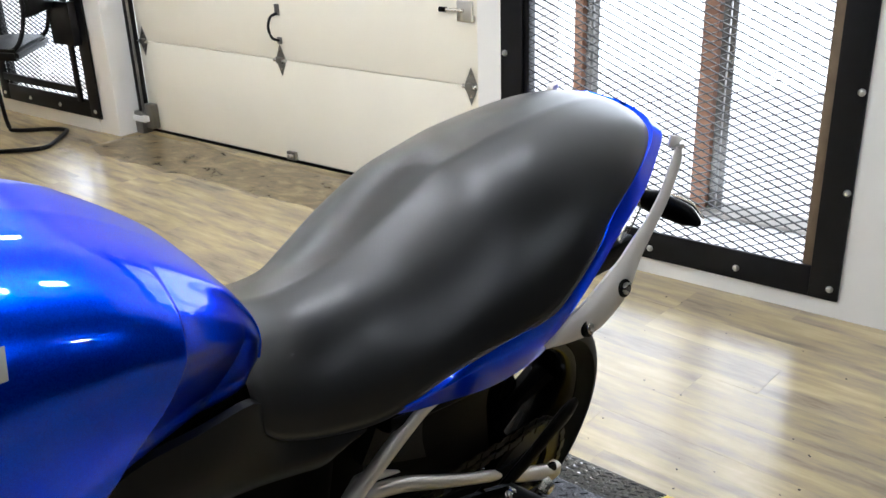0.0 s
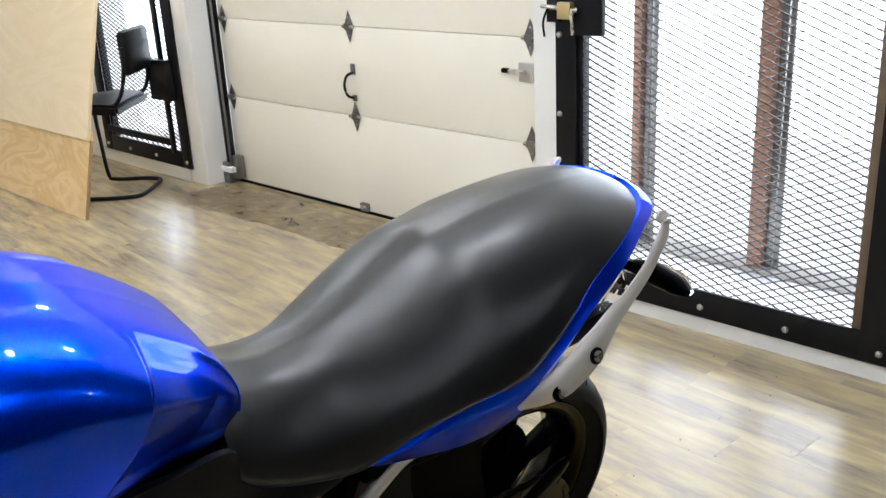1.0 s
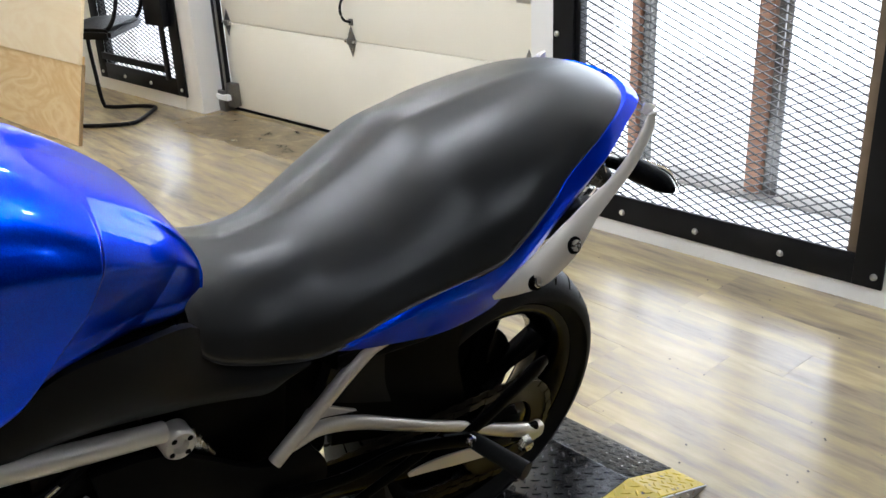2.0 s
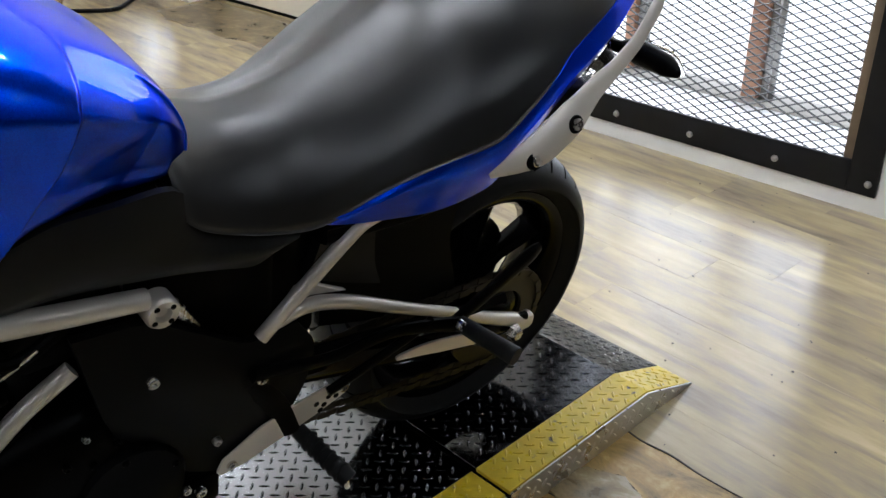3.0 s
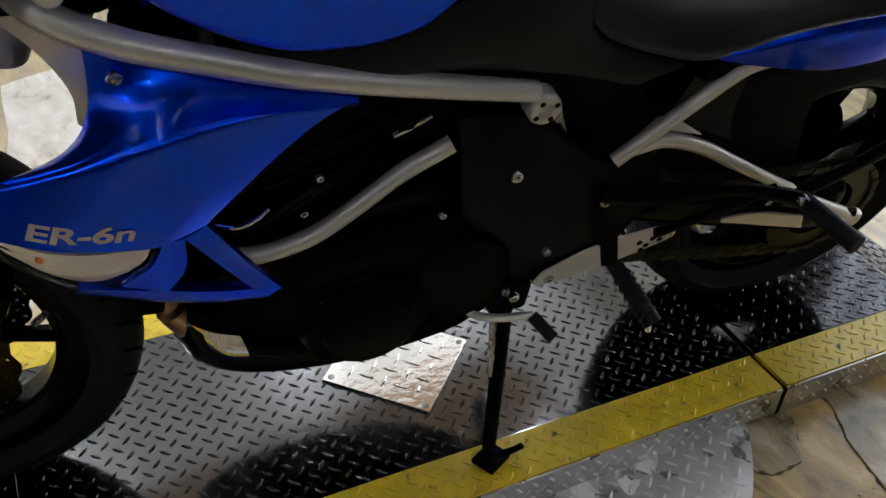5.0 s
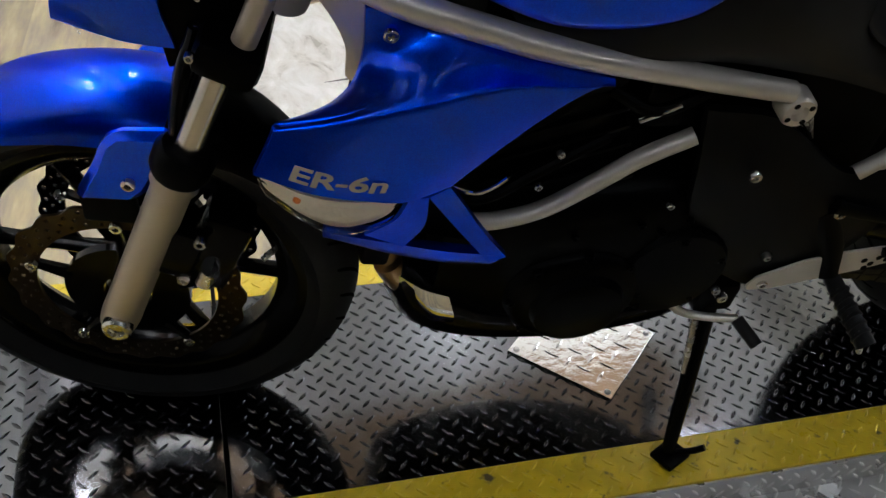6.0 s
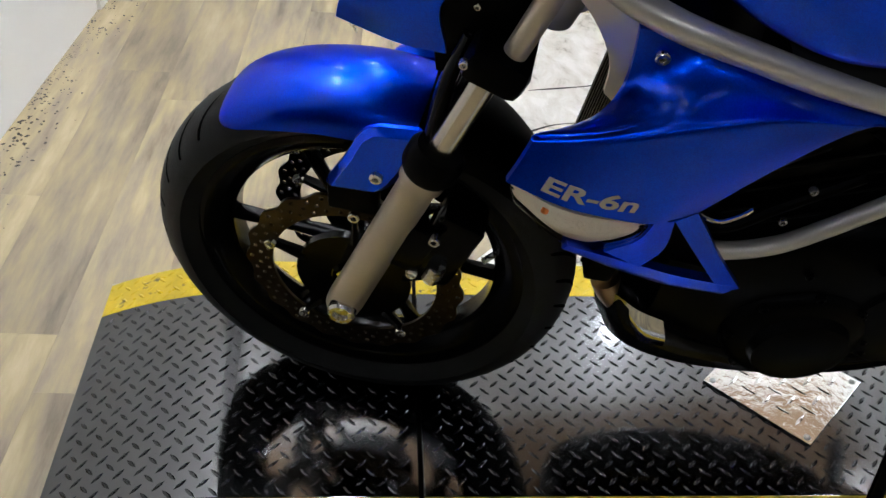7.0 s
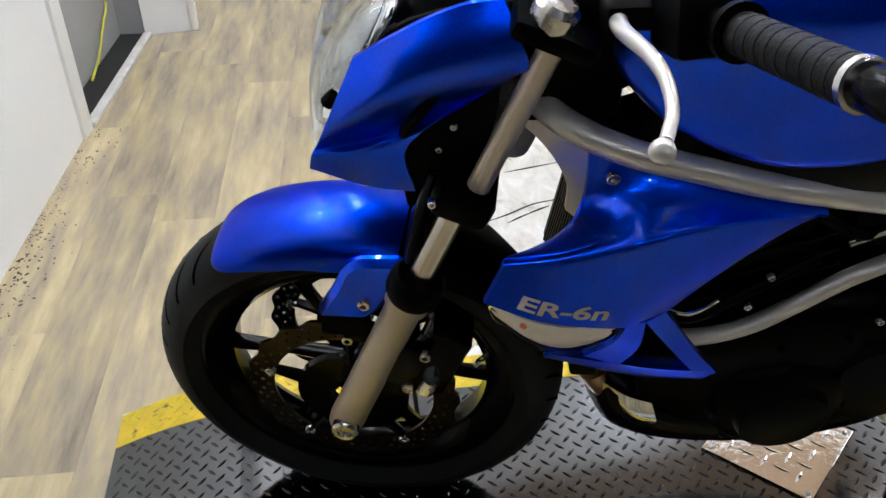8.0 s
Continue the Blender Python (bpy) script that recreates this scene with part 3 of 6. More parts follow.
def window_post(y, x, w1, label):
    p = thing("window_post", WALL @ pose(x, y, 0.045), label, "post", "window posts")
    part("timber", box_bm(-0.02, 0.05, 0.0, w1, 0.0, 2.3, 0.003), BROWN_WOOD, p)
    part("steel_channel", box_bm(0.0, 0.03, -0.03, -0.006, 0.0, 2.3, 0.002), TRACK_STEEL, p)
    part("steel_channel", box_bm(0.0, 0.012, -0.055, -0.036, 0.0, 2.3, 0.002), TRACK_STEEL, p)
    return p


window_post(0.035, 0.40, 0.055, "red-brown timber post with steel channels outside the window")
window_post(0.545, 0.40, 0.035, "pale brown timber post with steel channels outside the window")
window_post(3.95, 0.5, 0.05, "brown timber post outside the small window")
gnd = part("ground", box_bm(0.50, 60, -60, 60, -0.1, -0.02), mat("pale_outdoor_ground", (0.85, 0.85, 0.85), 0.9, vary=0.2), smooth=False)
gnd.matrix_world = WALL
tagged(gnd, "pale ground outside the windows", "ground", kind="structure")
bd = part("backdrop", box_bm(2.6, 2.7, -9, 12, -0.3, 6.0), OUTSIDE, smooth=False)
bd.matrix_world = WALL
tagged(bd, "bright overcast daylight outside the windows", "backdrop", kind="structure")

# ---------------------------------------------------------------- garage door
door = thing("door_1", WALL @ pose(0.24, 0, 0), "cream sectional garage door with zinc hinges and handle, closed", "garage door", kind="structure")
edges = [-0.055, 0.413, 0.83, 1.25, 1.67, 2.10]
for a, b in zip(edges, edges[1:]):
    part("door_panel", box_bm(0.0, 0.045, 0.78, 3.06, a + 0.0015, b - 0.0015, 0.003), DOOR_PAINT, door)
part("bottom_seal", box_bm(-0.004, 0.05, 0.78, 3.06, FLOOR_Z, -0.052, 0.004), BLACK_PLASTIC, door, "black rubber bottom seal")


def hinge(y, z):
    h = part("hinge", plate([(0, 0.075), (0.028, 0.012), (0.034, 0.0), (0.028, -0.012), (0.0, -0.075), (-0.028, -0.012), (-0.034, 0.0), (-0.028, 0.012)], 0.003, 'y',
                            m=Matrix.Translation((-0.004, y, z)) @ Matrix.Rotation(radians(90), 4, 'Z')), TRACK_STEEL, door, "zinc diamond-shaped hinge")
    part("hinge_pin", tube([(-0.012, y - 0.035, z), (-0.012, y + 0.035, z)], 0.009, 10), STEEL, h)
    part("knuckle", box_bm(-0.022, -0.004, y - 0.02, y + 0.02, z - 0.014, z + 0.014, 0.004), TRACK_STEEL, h)
    for s in (-1, 1):
        part("screw", tube([(-0.008, y, z + s * 0.04), (-0.003, y, z + s * 0.04)], 0.005, 8), STEEL, h)


for hy in (0.945, 2.0, 3.01):
    for hz in edges[1:-1]:
        hinge(hy, hz)
# pull handle above the middle hinge
hd = part("pull_handle", tube([(-0.006, 2.0, 0.50), (-0.035, 2.012, 0.515), (-0.045, 2.02, 0.56), (-0.035, 2.012, 0.605), (-0.006, 2.0, 0.62)], 0.006, 10), BLACK_STEEL, door, "black pull handle")
part("handle_foot", box_bm(-0.006, 0.0, 1.985, 2.015, 0.61, 0.66, 0.003), TRACK_STEEL, hd)
part("handle_foot", box_bm(-0.006, 0.0, 1.985, 2.015, 0.485, 0.515, 0.003), TRACK_STEEL, hd)
br = part("bottom_bracket", box_bm(-0.02, 0.0, 1.955, 2.01, -0.052, -0.012, 0.003), TRACK_STEEL, door, "zinc bottom bracket")
part("bracket_roller", tube([(-0.02, 1.96, -0.03), (-0.02, 2.0, -0.03)], 0.009, 10), STEEL, br)
# slide latch
sl = part("slide_latch", box_bm(-0.016, -0.002, 0.93, 1.0, 0.66, 0.735, 0.003), GALV, door, "zinc slide latch")
part("latch_knob", tube([(-0.02, 0.965, 0.70), (-0.022, 1.05, 0.70)], 0.007, 10), STEEL, sl)
part("latch_grip", tube([(-0.022, 1.045, 0.70), (-0.022, 1.075, 0.70)], 0.010, 10), BLACK_PLASTIC, sl)
# door track with its roller bracket
trk = part("track", box_bm(-0.055, -0.01, 3.045, 3.075, -0.02, 2.3, 0.004), BLACK_STEEL, door, "dark steel roller track")
part("track_lip", box_bm(-0.055, -0.048, 3.03, 3.046, 0.03, 2.3, 0.002), TRACK_STEEL, trk)
part("roller_bracket", box_bm(-0.05, -0.004, 2.975, 3.04, -0.04, 0.09, 0.005), TRACK_STEEL, trk, "zinc bottom roller bracket")
part("foot_plate", box_bm(-0.07, -0.01, 3.04, 3.10, FLOOR_Z, 0.05, 0.004), TRACK_STEEL, trk)

# ---------------------------------------------------------------- plywood and chair
ply = thing("plywood_sheet", WALL @ pose(-0.66, 3.10, FLOOR_Z, 0, 14, 0), "pale pine plywood sheets leaning against the wall", "plywood")
part("upper_sheet", box_bm(-0.022, -0.004, -0.01, 1.25, 0.40, 1.35, 0.0015), PLY, ply, smooth=False)
part("lower_sheet", box_bm(-0.004, 0.014, 0.0, 1.25, 0.0, 0.44, 0.0015), wood_mat("knotty_pine_plywood", (0.70, 0.46, 0.20), (0.80, 0.60, 0.32), 5, 2), ply, smooth=False)
part("sheet_edge", box_bm(-0.002, 0.012, -0.012, -0.001, 0.0, 0.40), PLY_EDGE, ply, "dark plywood edge", smooth=False)


def cantilever_chair(m):
    c = thing("chair", m, "black office chair with a tubular steel cantilever frame", "chair")
    t = 0.011
    for s in (-1, 1):
        part("side_tube", tube([(0.075, s * 0.17, 0.80), (0.06, s * 0.18, 0.64), (0.02, s * 0.20, 0.53), (-0.050, s * 0.20, 0.50), (-0.248, s * 0.20, 0.48), (-0.291, s * 0.20, 0.43), (-0.285, s * 0.20, 0.20), (-0.273, s * 0.20, 0.04), (-0.236, s * 0.20, 0.012), (-0.062, s * 0.20, 0.012), (0.02, s * 0.18, 0.012)], t, 10), BLACK_STEEL, c)
    part("floor_tube", tube([(0.02, -0.18, 0.012), (0.05, -0.14, 0.012), (0.055, 0.0, 0.012), (0.05, 0.14, 0.012), (0.02, 0.18, 0.012)], t, 10), BLACK_STEEL, c)
    seat = [[( -0.28 + 0.30 * u, y, 0.510 + 0.035 * math.cos(3.1 * (u - 0.5)) * math.cos(2.6 * y / 0.46)) for u in (0, .1, .3, .5, .7, .9, 1)] for y in (-0.23, -0.2, -0.1, 0, 0.1, 0.2, 0.23)]
    g = np.array(seat)
    bm = skin([list(r) for r in g], closed=False, cap=False)
    ex = bmesh.ops.extrude_face_region(bm, geom=bm.faces[:])
    bmesh.ops.translate(bm, verts=[v for v in ex["geom"] if isinstance(v, bmesh.types.BMVert)], vec=(0, 0, -0.055))
    bmesh.ops.bevel(bm, geom=[e for e in bm.edges if e.calc_face_angle(0) > 0.6], offset=0.015, segments=2, affect='EDGES')
    part("seat", bm, CHAIR_BLACK, c, "padded black vinyl seat")
    part("backrest", box_bm(0.045, 0.100, -0.17, 0.17, 0.65, 0.88, 0.025), CHAIR_BLACK, c, "padded black backrest")
    return c


cantilever_chair(pose(3.05, 3.375, FLOOR_Z, 0, 0, -54))

# ---------------------------------------------------------------- turntable and ramp platform
disc = thing("turntable_disc", pose(0.743, -0.061, FLOOR_Z), "round bare aluminium tread-plate turntable on the floor", "turntable")
part("disc_plate", lathe([(0.0, 0.0), (0.596, 0.0), (0.598, 0.003), (0.597, 0.010), (0.0, 0.010)], 128, 'z'), TREAD_BARE, disc)


def lozenge(bm, m, length=0.0225, width=0.0054, h=0.0012):
    """One raised bar of tread plate."""
    l, w = length / 2, width / 2
    vs = [bm.verts.new(m @ Vector(p)) for p in ((-l, 0, 0), (-l * .35, -w, 0), (l * .35, -w, 0), (l, 0, 0), (l * .35, w, 0), (-l * .35, w, 0),
                                               (-l * .6, 0, h), (0, -w * .4, h), (l * .6, 0, h), (0, w * .4, h))]
    for f in ((0, 1, 7, 6), (1, 2, 7), (2, 3, 8, 7), (3, 4, 8), (4, 9, 8), (4, 5, 9), (5, 0, 6, 9), (6, 7, 8, 9)):
        bm.faces.new([vs[k] for k in f])


def tread(name, place, x0, x1, y0, y1, material, parent, pitch=0.022, inside=None, label="", turn=45.0, length=0.0225, height=0.0016):
    """Rows of bars at right angles to one another; place(x, y) gives the pose of a bar on its surface."""
    bm = bmesh.new()
    c, s = math.cos(radians(turn)), math.sin(radians(turn))
    n = int(math.hypot(x1 - x0, y1 - y0) / pitch) + 1
    keep = length * 0.36
    for i in range(-n, n):
        for j in range(-n, n):
            x, y = (x0 + x1) / 2 + pitch * (i * c - j * s), (y0 + y1) / 2 + pitch * (i * s + j * c)
            if not (x0 + keep < x < x1 - keep and y0 + keep < y < y1 - keep) or (inside and not inside(x, y)):
                continue
            lozenge(bm, place(x, y) @ Matrix.Rotation(radians(turn + (90 if (i + j) % 2 else 0)), 4, 'Z'), length, h=height)
    ob = part(name, bm, material, parent, label, smooth=False)
    ob["kind"] = "stuff"
    return ob


tread("raised_tread", lambda x, y: Matrix.Translation((x, y, 0.010)), -0.6, 0.6, -0.6, 0.6, TREAD_BRIGHT, disc, height=0.002, inside=lambda x, y: x * x + y * y < 0.335 and y < -0.1, pitch=0.026, turn=37.0, length=0.027)

PLAT = pose(0, 0, 0, 0, 0, -7.0)
PY0, PY1, BAND = -0.262, 0.328, 0.083
KNEE, BEND = 0.165, 0.28
plat = thing("ramp_platform", PLAT, "black tread-plate display platform with yellow edges and sloped ends", "platform")


def deck_z(x):
    if x < -0.385 + BEND:
        return (FLOOR_Z + 0.004) * (1 - (x + 0.385) / BEND) ** 2
    if x > 1.91 - KNEE:
        return (FLOOR_Z + 0.004) * (1 - (1.91 - x) / KNEE)
    return 0.0


def deck_pose(x, y):
    s = (deck_z(x + 0.001) - deck_z(x - 0.001)) / 0.002
    return Matrix.Translation((x, y, deck_z(x))) @ Matrix.Rotation(-math.atan(s), 4, 'Y')


sections = [("front_ramp", -0.385, 0.154), ("centre_plate", 0.161, 1.327), ("rear_ramp", 1.338, 1.91)]
for nm, a, b in sections:
    prof = [(a, FLOOR_Z + 0.012 if nm == "centre_plate" else FLOOR_Z), (a, deck_z(a))]
    if nm == "front_ramp":
        prof += [(a + BEND * k / 14, deck_z(a + BEND * k / 14)) for k in range(1, 15)]
    if nm == "rear_ramp":
        prof += [(b - KNEE, 0.0)]
    prof += [(b, deck_z(b)), (b, prof[0][1])]
    main = part(nm, plate(prof, PY1 - PY0 - 2 * BAND, 'y', bevel=0.001, m=Matrix.Translation((0, PY0 + BAND, 0))), TREAD_DARK if nm == "rear_ramp" else TREAD_BLACK, plat, smooth=nm == "front_ramp", sharp=20)
    for y in (PY0, PY1 - BAND):
        part("edge_band", plate(prof, BAND, 'y', bevel=0.001, m=Matrix.Translation((0, y, 0))), TREAD_YELLOW, main, "scuffed yellow painted edge", smooth=nm == "front_ramp", sharp=20)
    for y in (PY0 - 0.004, PY1):
        part("side_skirt", plate([(u, min(v, v - 0.0035) if v > FLOOR_Z + 0.01 else v) for u, v in prof], 0.004, 'y', bevel=0.0008, m=Matrix.Translation((0, y, 0))), TREAD_BARE, main, "bare aluminium skirt", smooth=False)
    tread("raised_tread", deck_pose, a + 0.004, b - 0.004, PY0 + BAND, PY1 - BAND, TREAD_DARK if nm == "rear_ramp" else TREAD_RAISED, main)
    for y in (PY0, PY1 - BAND):
        tread("raised_tread", deck_pose, a + 0.004, b - 0.004, y + 0.001, y + BAND - 0.001, TREAD_YELLOW, main)
    tread("raised_tread", lambda x, z: Matrix.Translation((x, PY0 - 0.004, z)) @ Matrix.Rotation(radians(90), 4, 'X'), a + 0.01, b - 0.01, FLOOR_Z + 0.002, -0.002, TREAD_BRIGHT, main, height=0.002, pitch=0.02, length=0.021,
          inside=lambda x, z: z < deck_z(x) - 0.009)

# black strips added in the open joints to stand in for their shade
for x in (0.1575, 1.3325):
    part("joint_shade_strip", box_bm(x - 0.0032, x + 0.0052 if x > 1 else x + 0.0032, PY0 - 0.003, PY1 + 0.003, FLOOR_Z + 0.002, -0.007), BLACK_PLASTIC, plat, "black strip in the platform's gap in place of its shade", smooth=False)

# polished square set cornerwise on the deck
sq = thing("polished_plate", pose(0.7485, -0.052, 0.0008, 0, 0, 45 - 7.4), "square polished tread-plate set cornerwise on the platform", "metal plate")
part("plate", box_bm(-0.093, 0.093, -0.093, 0.093, 0.0, 0.0035, 0.0008), MIRROR_PLATE, sq, smooth=False)
tread("raised_tread", lambda x, y: Matrix.Translation((x, y, 0.0035)), -0.088, 0.088, -0.088, 0.088, MIRROR_PLATE, sq, turn=0.0, height=0.0012, pitch=0.029, length=0.030)
for a, b in ((-1, -1), (1, 1), (1, -1), (-1, 1)):
    part("screw", lathe([(0.0, 0.003), (0.003, 0.003), (0.005, 0.0015), (0.0055, 0.0)], 10, 'z'), GALV, sq, m=Matrix.Translation((a * 0.082, b * 0.082, 0.0035)))

# ---------------------------------------------------------------- motorcycle
# local axes: x towards the rear, y towards the right side, z up; leaning on its side stand
BIKE = pose(0.0618, 0.0908, 0.0, 13.0, 0, -10.34)
bike = thing("motorcycle", BIKE, "blue naked motorcycle with black seat, leaning on its side stand", "motorcycle")

XF, ZF, RF = 0.0265, 0.286, 0.288       # front axle and tyre radius
XR, ZR, RR = 1.388, 0.287, 0.289       # rear axle and tyre radius
RAKE, STEER = 20.5, -11.0
AX0 = Vector((XF + 0.033, 0, ZF))
AXD = Vector((math.sin(radians(RAKE)), 0, math.cos(radians(RAKE))))
STEERM = Matrix.Translation(AX0) @ Matrix.Rotation(radians(STEER), 4, AXD) @ Matrix.Translation(-AX0)


def leg_point(s, y, fore=0.0):
    """A point s metres up the fork leg from the axle."""
    return (XF + s * AXD.x - fore * AXD.z, y, ZF + s * AXD.z + fore * AXD.x)


def tyre_profile(radius, width, rim_r):
    w = width / 2
    outer = [(rim_r - 0.004, -w * 0.62), (rim_r + 0.004, -w * 0.72), (rim_r + 0.022, -w * 0.95), (radius - 0.046, -w), (radius - 0.030, -w * 0.93),
             (radius - 0.014, -w * 0.70), (radius - 0.004, -w * 0.38), (radius, 0)]
    p = outer + [(r, -h) for r, h in outer[-2::-1]]
    return [tuple(v) for v in spline(p, 3)] + [(rim_r - 0.006, w * 0.5), (rim_r - 0.006, -w * 0.5)]


def wheel(name, cx, cz, radius, width, spokes, m, label, phase, thick=1.0):
    """Cast wheel: rim with its well, hub and spokes; tyre with its tread grooves as sub-parts."""
    rim_r = 0.222
    w = width / 2
    T = m @ Matrix.Translation((cx, 0, cz))
    rim = lathe([(rim_r, -w * 0.70), (rim_r + 0.004, -w * 0.66), (rim_r - 0.010, -w * 0.60), (rim_r - 0.024, -w * 0.35), (rim_r - 0.028, 0), (rim_r - 0.024, w * 0.35), (rim_r - 0.010, w * 0.60), (rim_r + 0.004, w * 0.66), (rim_r, w * 0.70),
                 (rim_r - 0.012, w * 0.70), (rim_r - 0.024, w * 0.60), (rim_r - 0.040, w * 0.30), (rim_r - 0.042, 0), (rim_r - 0.040, -w * 0.30), (rim_r - 0.024, -w * 0.60), (rim_r - 0.012, -w * 0.70)], 72, 'y', closed=True)
    rim = part(name, rim, BLACK_GLOSS, bike, label, m=T)
    part("tyre", lathe(tyre_profile(radius, width, rim_r), 96, 'y', closed=True), RUBBER, rim, "worn black rubber tyre", m=T)
    part("hub", lathe([(0.0, -w * 0.75), (0.030, -w * 0.75), (0.036, -w * 0.5), (0.030, 0), (0.036, w * 0.5), (0.030, w * 0.75), (0.0, w * 0.75)], 32, 'y'), BLACK_GLOSS, rim, m=T)
    for k in range(spokes):
        a = phase + 2 * math.pi * k / spokes
        d = np.array((math.cos(a), 0, math.sin(a)))
        part("spoke", tube([d * 0.025, d * 0.10, d * (rim_r - 0.034)], [0.022 * thick, 0.014 * thick, 0.018 * thick], 8, 4, flat=0.7, up=(0, 1, 0)), BLACK_GLOSS, rim, m=T)
    # tread grooves: flat black strips for their shade, curved from near the crown to the shoulder
    crown = sorted((abs(h), r) for r, h in tyre_profile(radius, width, rim_r)[:22] if r > radius - 0.05)
    bm = bmesh.new()
    for k in range(34):
        for s in (-1, 1):
            prev = None
            for q in range(8):
                u = q / 7
                h = w * (0.12 + 0.80 * u)
                rr = float(np.interp(h, [c[0] for c in crown], [c[1] for c in crown])) + 0.0007
                a = 2 * math.pi * (k + (0.5 if s > 0 else 0)) / 34 + 0.30 * u - 0.10 * u * u
                p = Vector((rr * math.cos(a), s * h, rr * math.sin(a)))
                v = Vector((-p.z, 0, p.x)).normalized() * (0.0032 * (1 - (2 * u - 1) ** 4) + 0.0004)
                pr = (bm.verts.new(p - v), bm.verts.new(p + v))
                if prev:
                    bm.faces.new((prev[0], prev[1], pr[1], pr[0]))
                prev = pr
    g = part("tread_groove", bm, GROOVE, rim, m=T, smooth=False)
    g["kind"] = "stuff"
    return rim


def petal_disc(r0, r1, lobes=20):
    """Wavy brake disc ring drilled right through in three staggered rows."""
    bm = bmesh.new()
    n, th, bands = 160, 0.0022, 7
    rows = []
    for j in range(n):
        a = 2 * math.pi * j / n
        ro = r1 + 0.003 * math.cos(lobes * a)
        ri = r0
        row = []
        for k in range(bands + 1):
            r = ri + (ro - ri) * k / bands
            row.append([bm.verts.new((r * math.cos(a), y, r * math.sin(a))) for y in (-th, th)])
        rows.append(row)
    for j in range(n):
        p, q = rows[j], rows[(j + 1) % n]
        for k in range(bands):
            if k in (1, 3, 5) and (j + k) % 4 == 0:
                for e, f in ((p[k], q[k]), (q[k + 1], p[k + 1]), (p[k + 1], p[k]), (q[k], q[k + 1])):
                    bm.faces.new((e[0], f[0], f[1], e[1]))
                continue
            bm.faces.new((p[k][0], p[k + 1][0], q[k + 1][0], q[k][0]))
            bm.faces.new((p[k][1], q[k][1], q[k + 1][1], p[k + 1][1]))
        for k in (0, bands):
            bm.faces.new((p[k][0], q[k][0], q[k][1], p[k][1]))
    return bm


S = STEERM
fw = wheel("front_wheel", XF, ZF, RF, 0.118, 6, S, "black cast six-spoke front wheel", radians(-4), 0.75)
for y, lab in ((-0.062, "bronze petal brake disc"), (0.062, "black petal brake disc")):
    T = S @ Matrix.Translation((XF, y, ZF))
    d = part("brake_disc", petal_disc(0.112, 0.146), DISC if y < 0 else BLACK_GLOSS, fw, lab, m=T)
    part("disc_carrier", lathe([(0.03, -0.006), (0.078, -0.006), (0.078, 0.006), (0.03, 0.006)], 32, 'y', closed=True), BLACK_GLOSS, fw, m=T)
    for k in range(5):
        a = 2 * math.pi * k / 5 + 0.3
        dv = np.array((math.cos(a), 0, math.sin(a)))
        part("carrier_arm", tube([dv * 0.07, dv * 0.118], [0.012, 0.008], 8, flat=0.5, up=(0, 1, 0)), BLACK_GLOSS, fw, m=T)
    for k in range(5):
        a = 2 * math.pi * k / 5 + 0.3
        part("disc_bolt", bolt_bm(0.008, 0.006), STEEL, fw, m=T @ Matrix.Translation((0.118 * math.cos(a), -0.004, 0.118 * math.sin(a))))
part("valve", tube([(XF + 0.185, -0.01, ZF + 0.045), (XF + 0.165, -0.03, ZF + 0.04)], 0.0045, 8), STEEL, fw, m=S)

# fork legs, clamps
for y, side in ((-0.102, -1), (0.102, 1)):
    leg = part("fork_leg", lathe([(0.0, -0.022), (0.018, -0.022), (0.023, -0.015), (0.0245, 0.0), (0.0238, 0.04), (0.0228, 0.20), (0.0228, 0.245), (0.027, 0.252), (0.027, 0.268), (0.0, 0.268)], 32, 'z'), FORK, bike, "champagne-grey fork slider",
               m=S @ Matrix.Translation(leg_point(0, y)) @ Matrix.Rotation(radians(RAKE), 4, 'Y'))
    T = S @ Matrix.Translation(leg_point(0, y)) @ Matrix.Rotation(radians(RAKE), 4, 'Y')
    part("dust_seal", lathe([(0.0, 0.269), (0.030, 0.269), (0.033, 0.276), (0.033, 0.296), (0.027, 0.306), (0.0, 0.306)], 28, 'z'), BLACK_PLASTIC, leg, "black rubber dust seal", m=T)
    part("stanchion", lathe([(0.0, 0.306), (0.0152, 0.306), (0.0152, 0.45), (0.0, 0.45)], 28, 'z'), STANCHION, leg, "polished steel stanchion", m=T)
    part("axle_cap", lathe([(0.0, -0.026), (0.009, -0.026), (0.0105, -0.031), (0.0155, -0.031), (0.0185, -0.027), (0.0185, -0.010), (0.0, -0.010)], 24, 'y'), STEEL, leg, "bare metal axle cap",
         m=S @ Matrix.Translation((XF, y, ZF)) @ (Matrix.Identity(4) if side < 0 else Matrix.Rotation(math.pi, 4, 'Z')))
    part("upper_tube", lathe([(0.0, 0.455), (0.0125, 0.455), (0.0125, 0.66), (0.0, 0.66)], 24, 'z'), FORK, leg, m=T @ Matrix.Translation((0.011, 0, 0)))
    part("caliper_mount", box_bm(0.01, 0.055, -0.012, 0.012, 0.11, 0.185, 0.006), BLACK_GLOSS, leg, m=T)
    cal = part("brake_caliper", box_bm(0.045, 0.105, -0.005, 0.055, 0.085, 0.205, 0.014), BLACK_GLOSS, bike, "black brake caliper", m=T @ Matrix.Translation((0, 0.01 if side < 0 else -0.06, 0)))
    for z in (0.11, 0.18):
        part("caliper_bolt", bolt_bm(0.0075, 0.010), STEEL, cal, m=T @ Matrix.Translation((0.05, -0.004 if side < 0 else 0.0, z)))
    part("caliper_body", tube([(0.075, side * 0.0, 0.105), (0.075, side * 0.0, 0.130)], 0.012, 14), STEEL, cal, m=T)
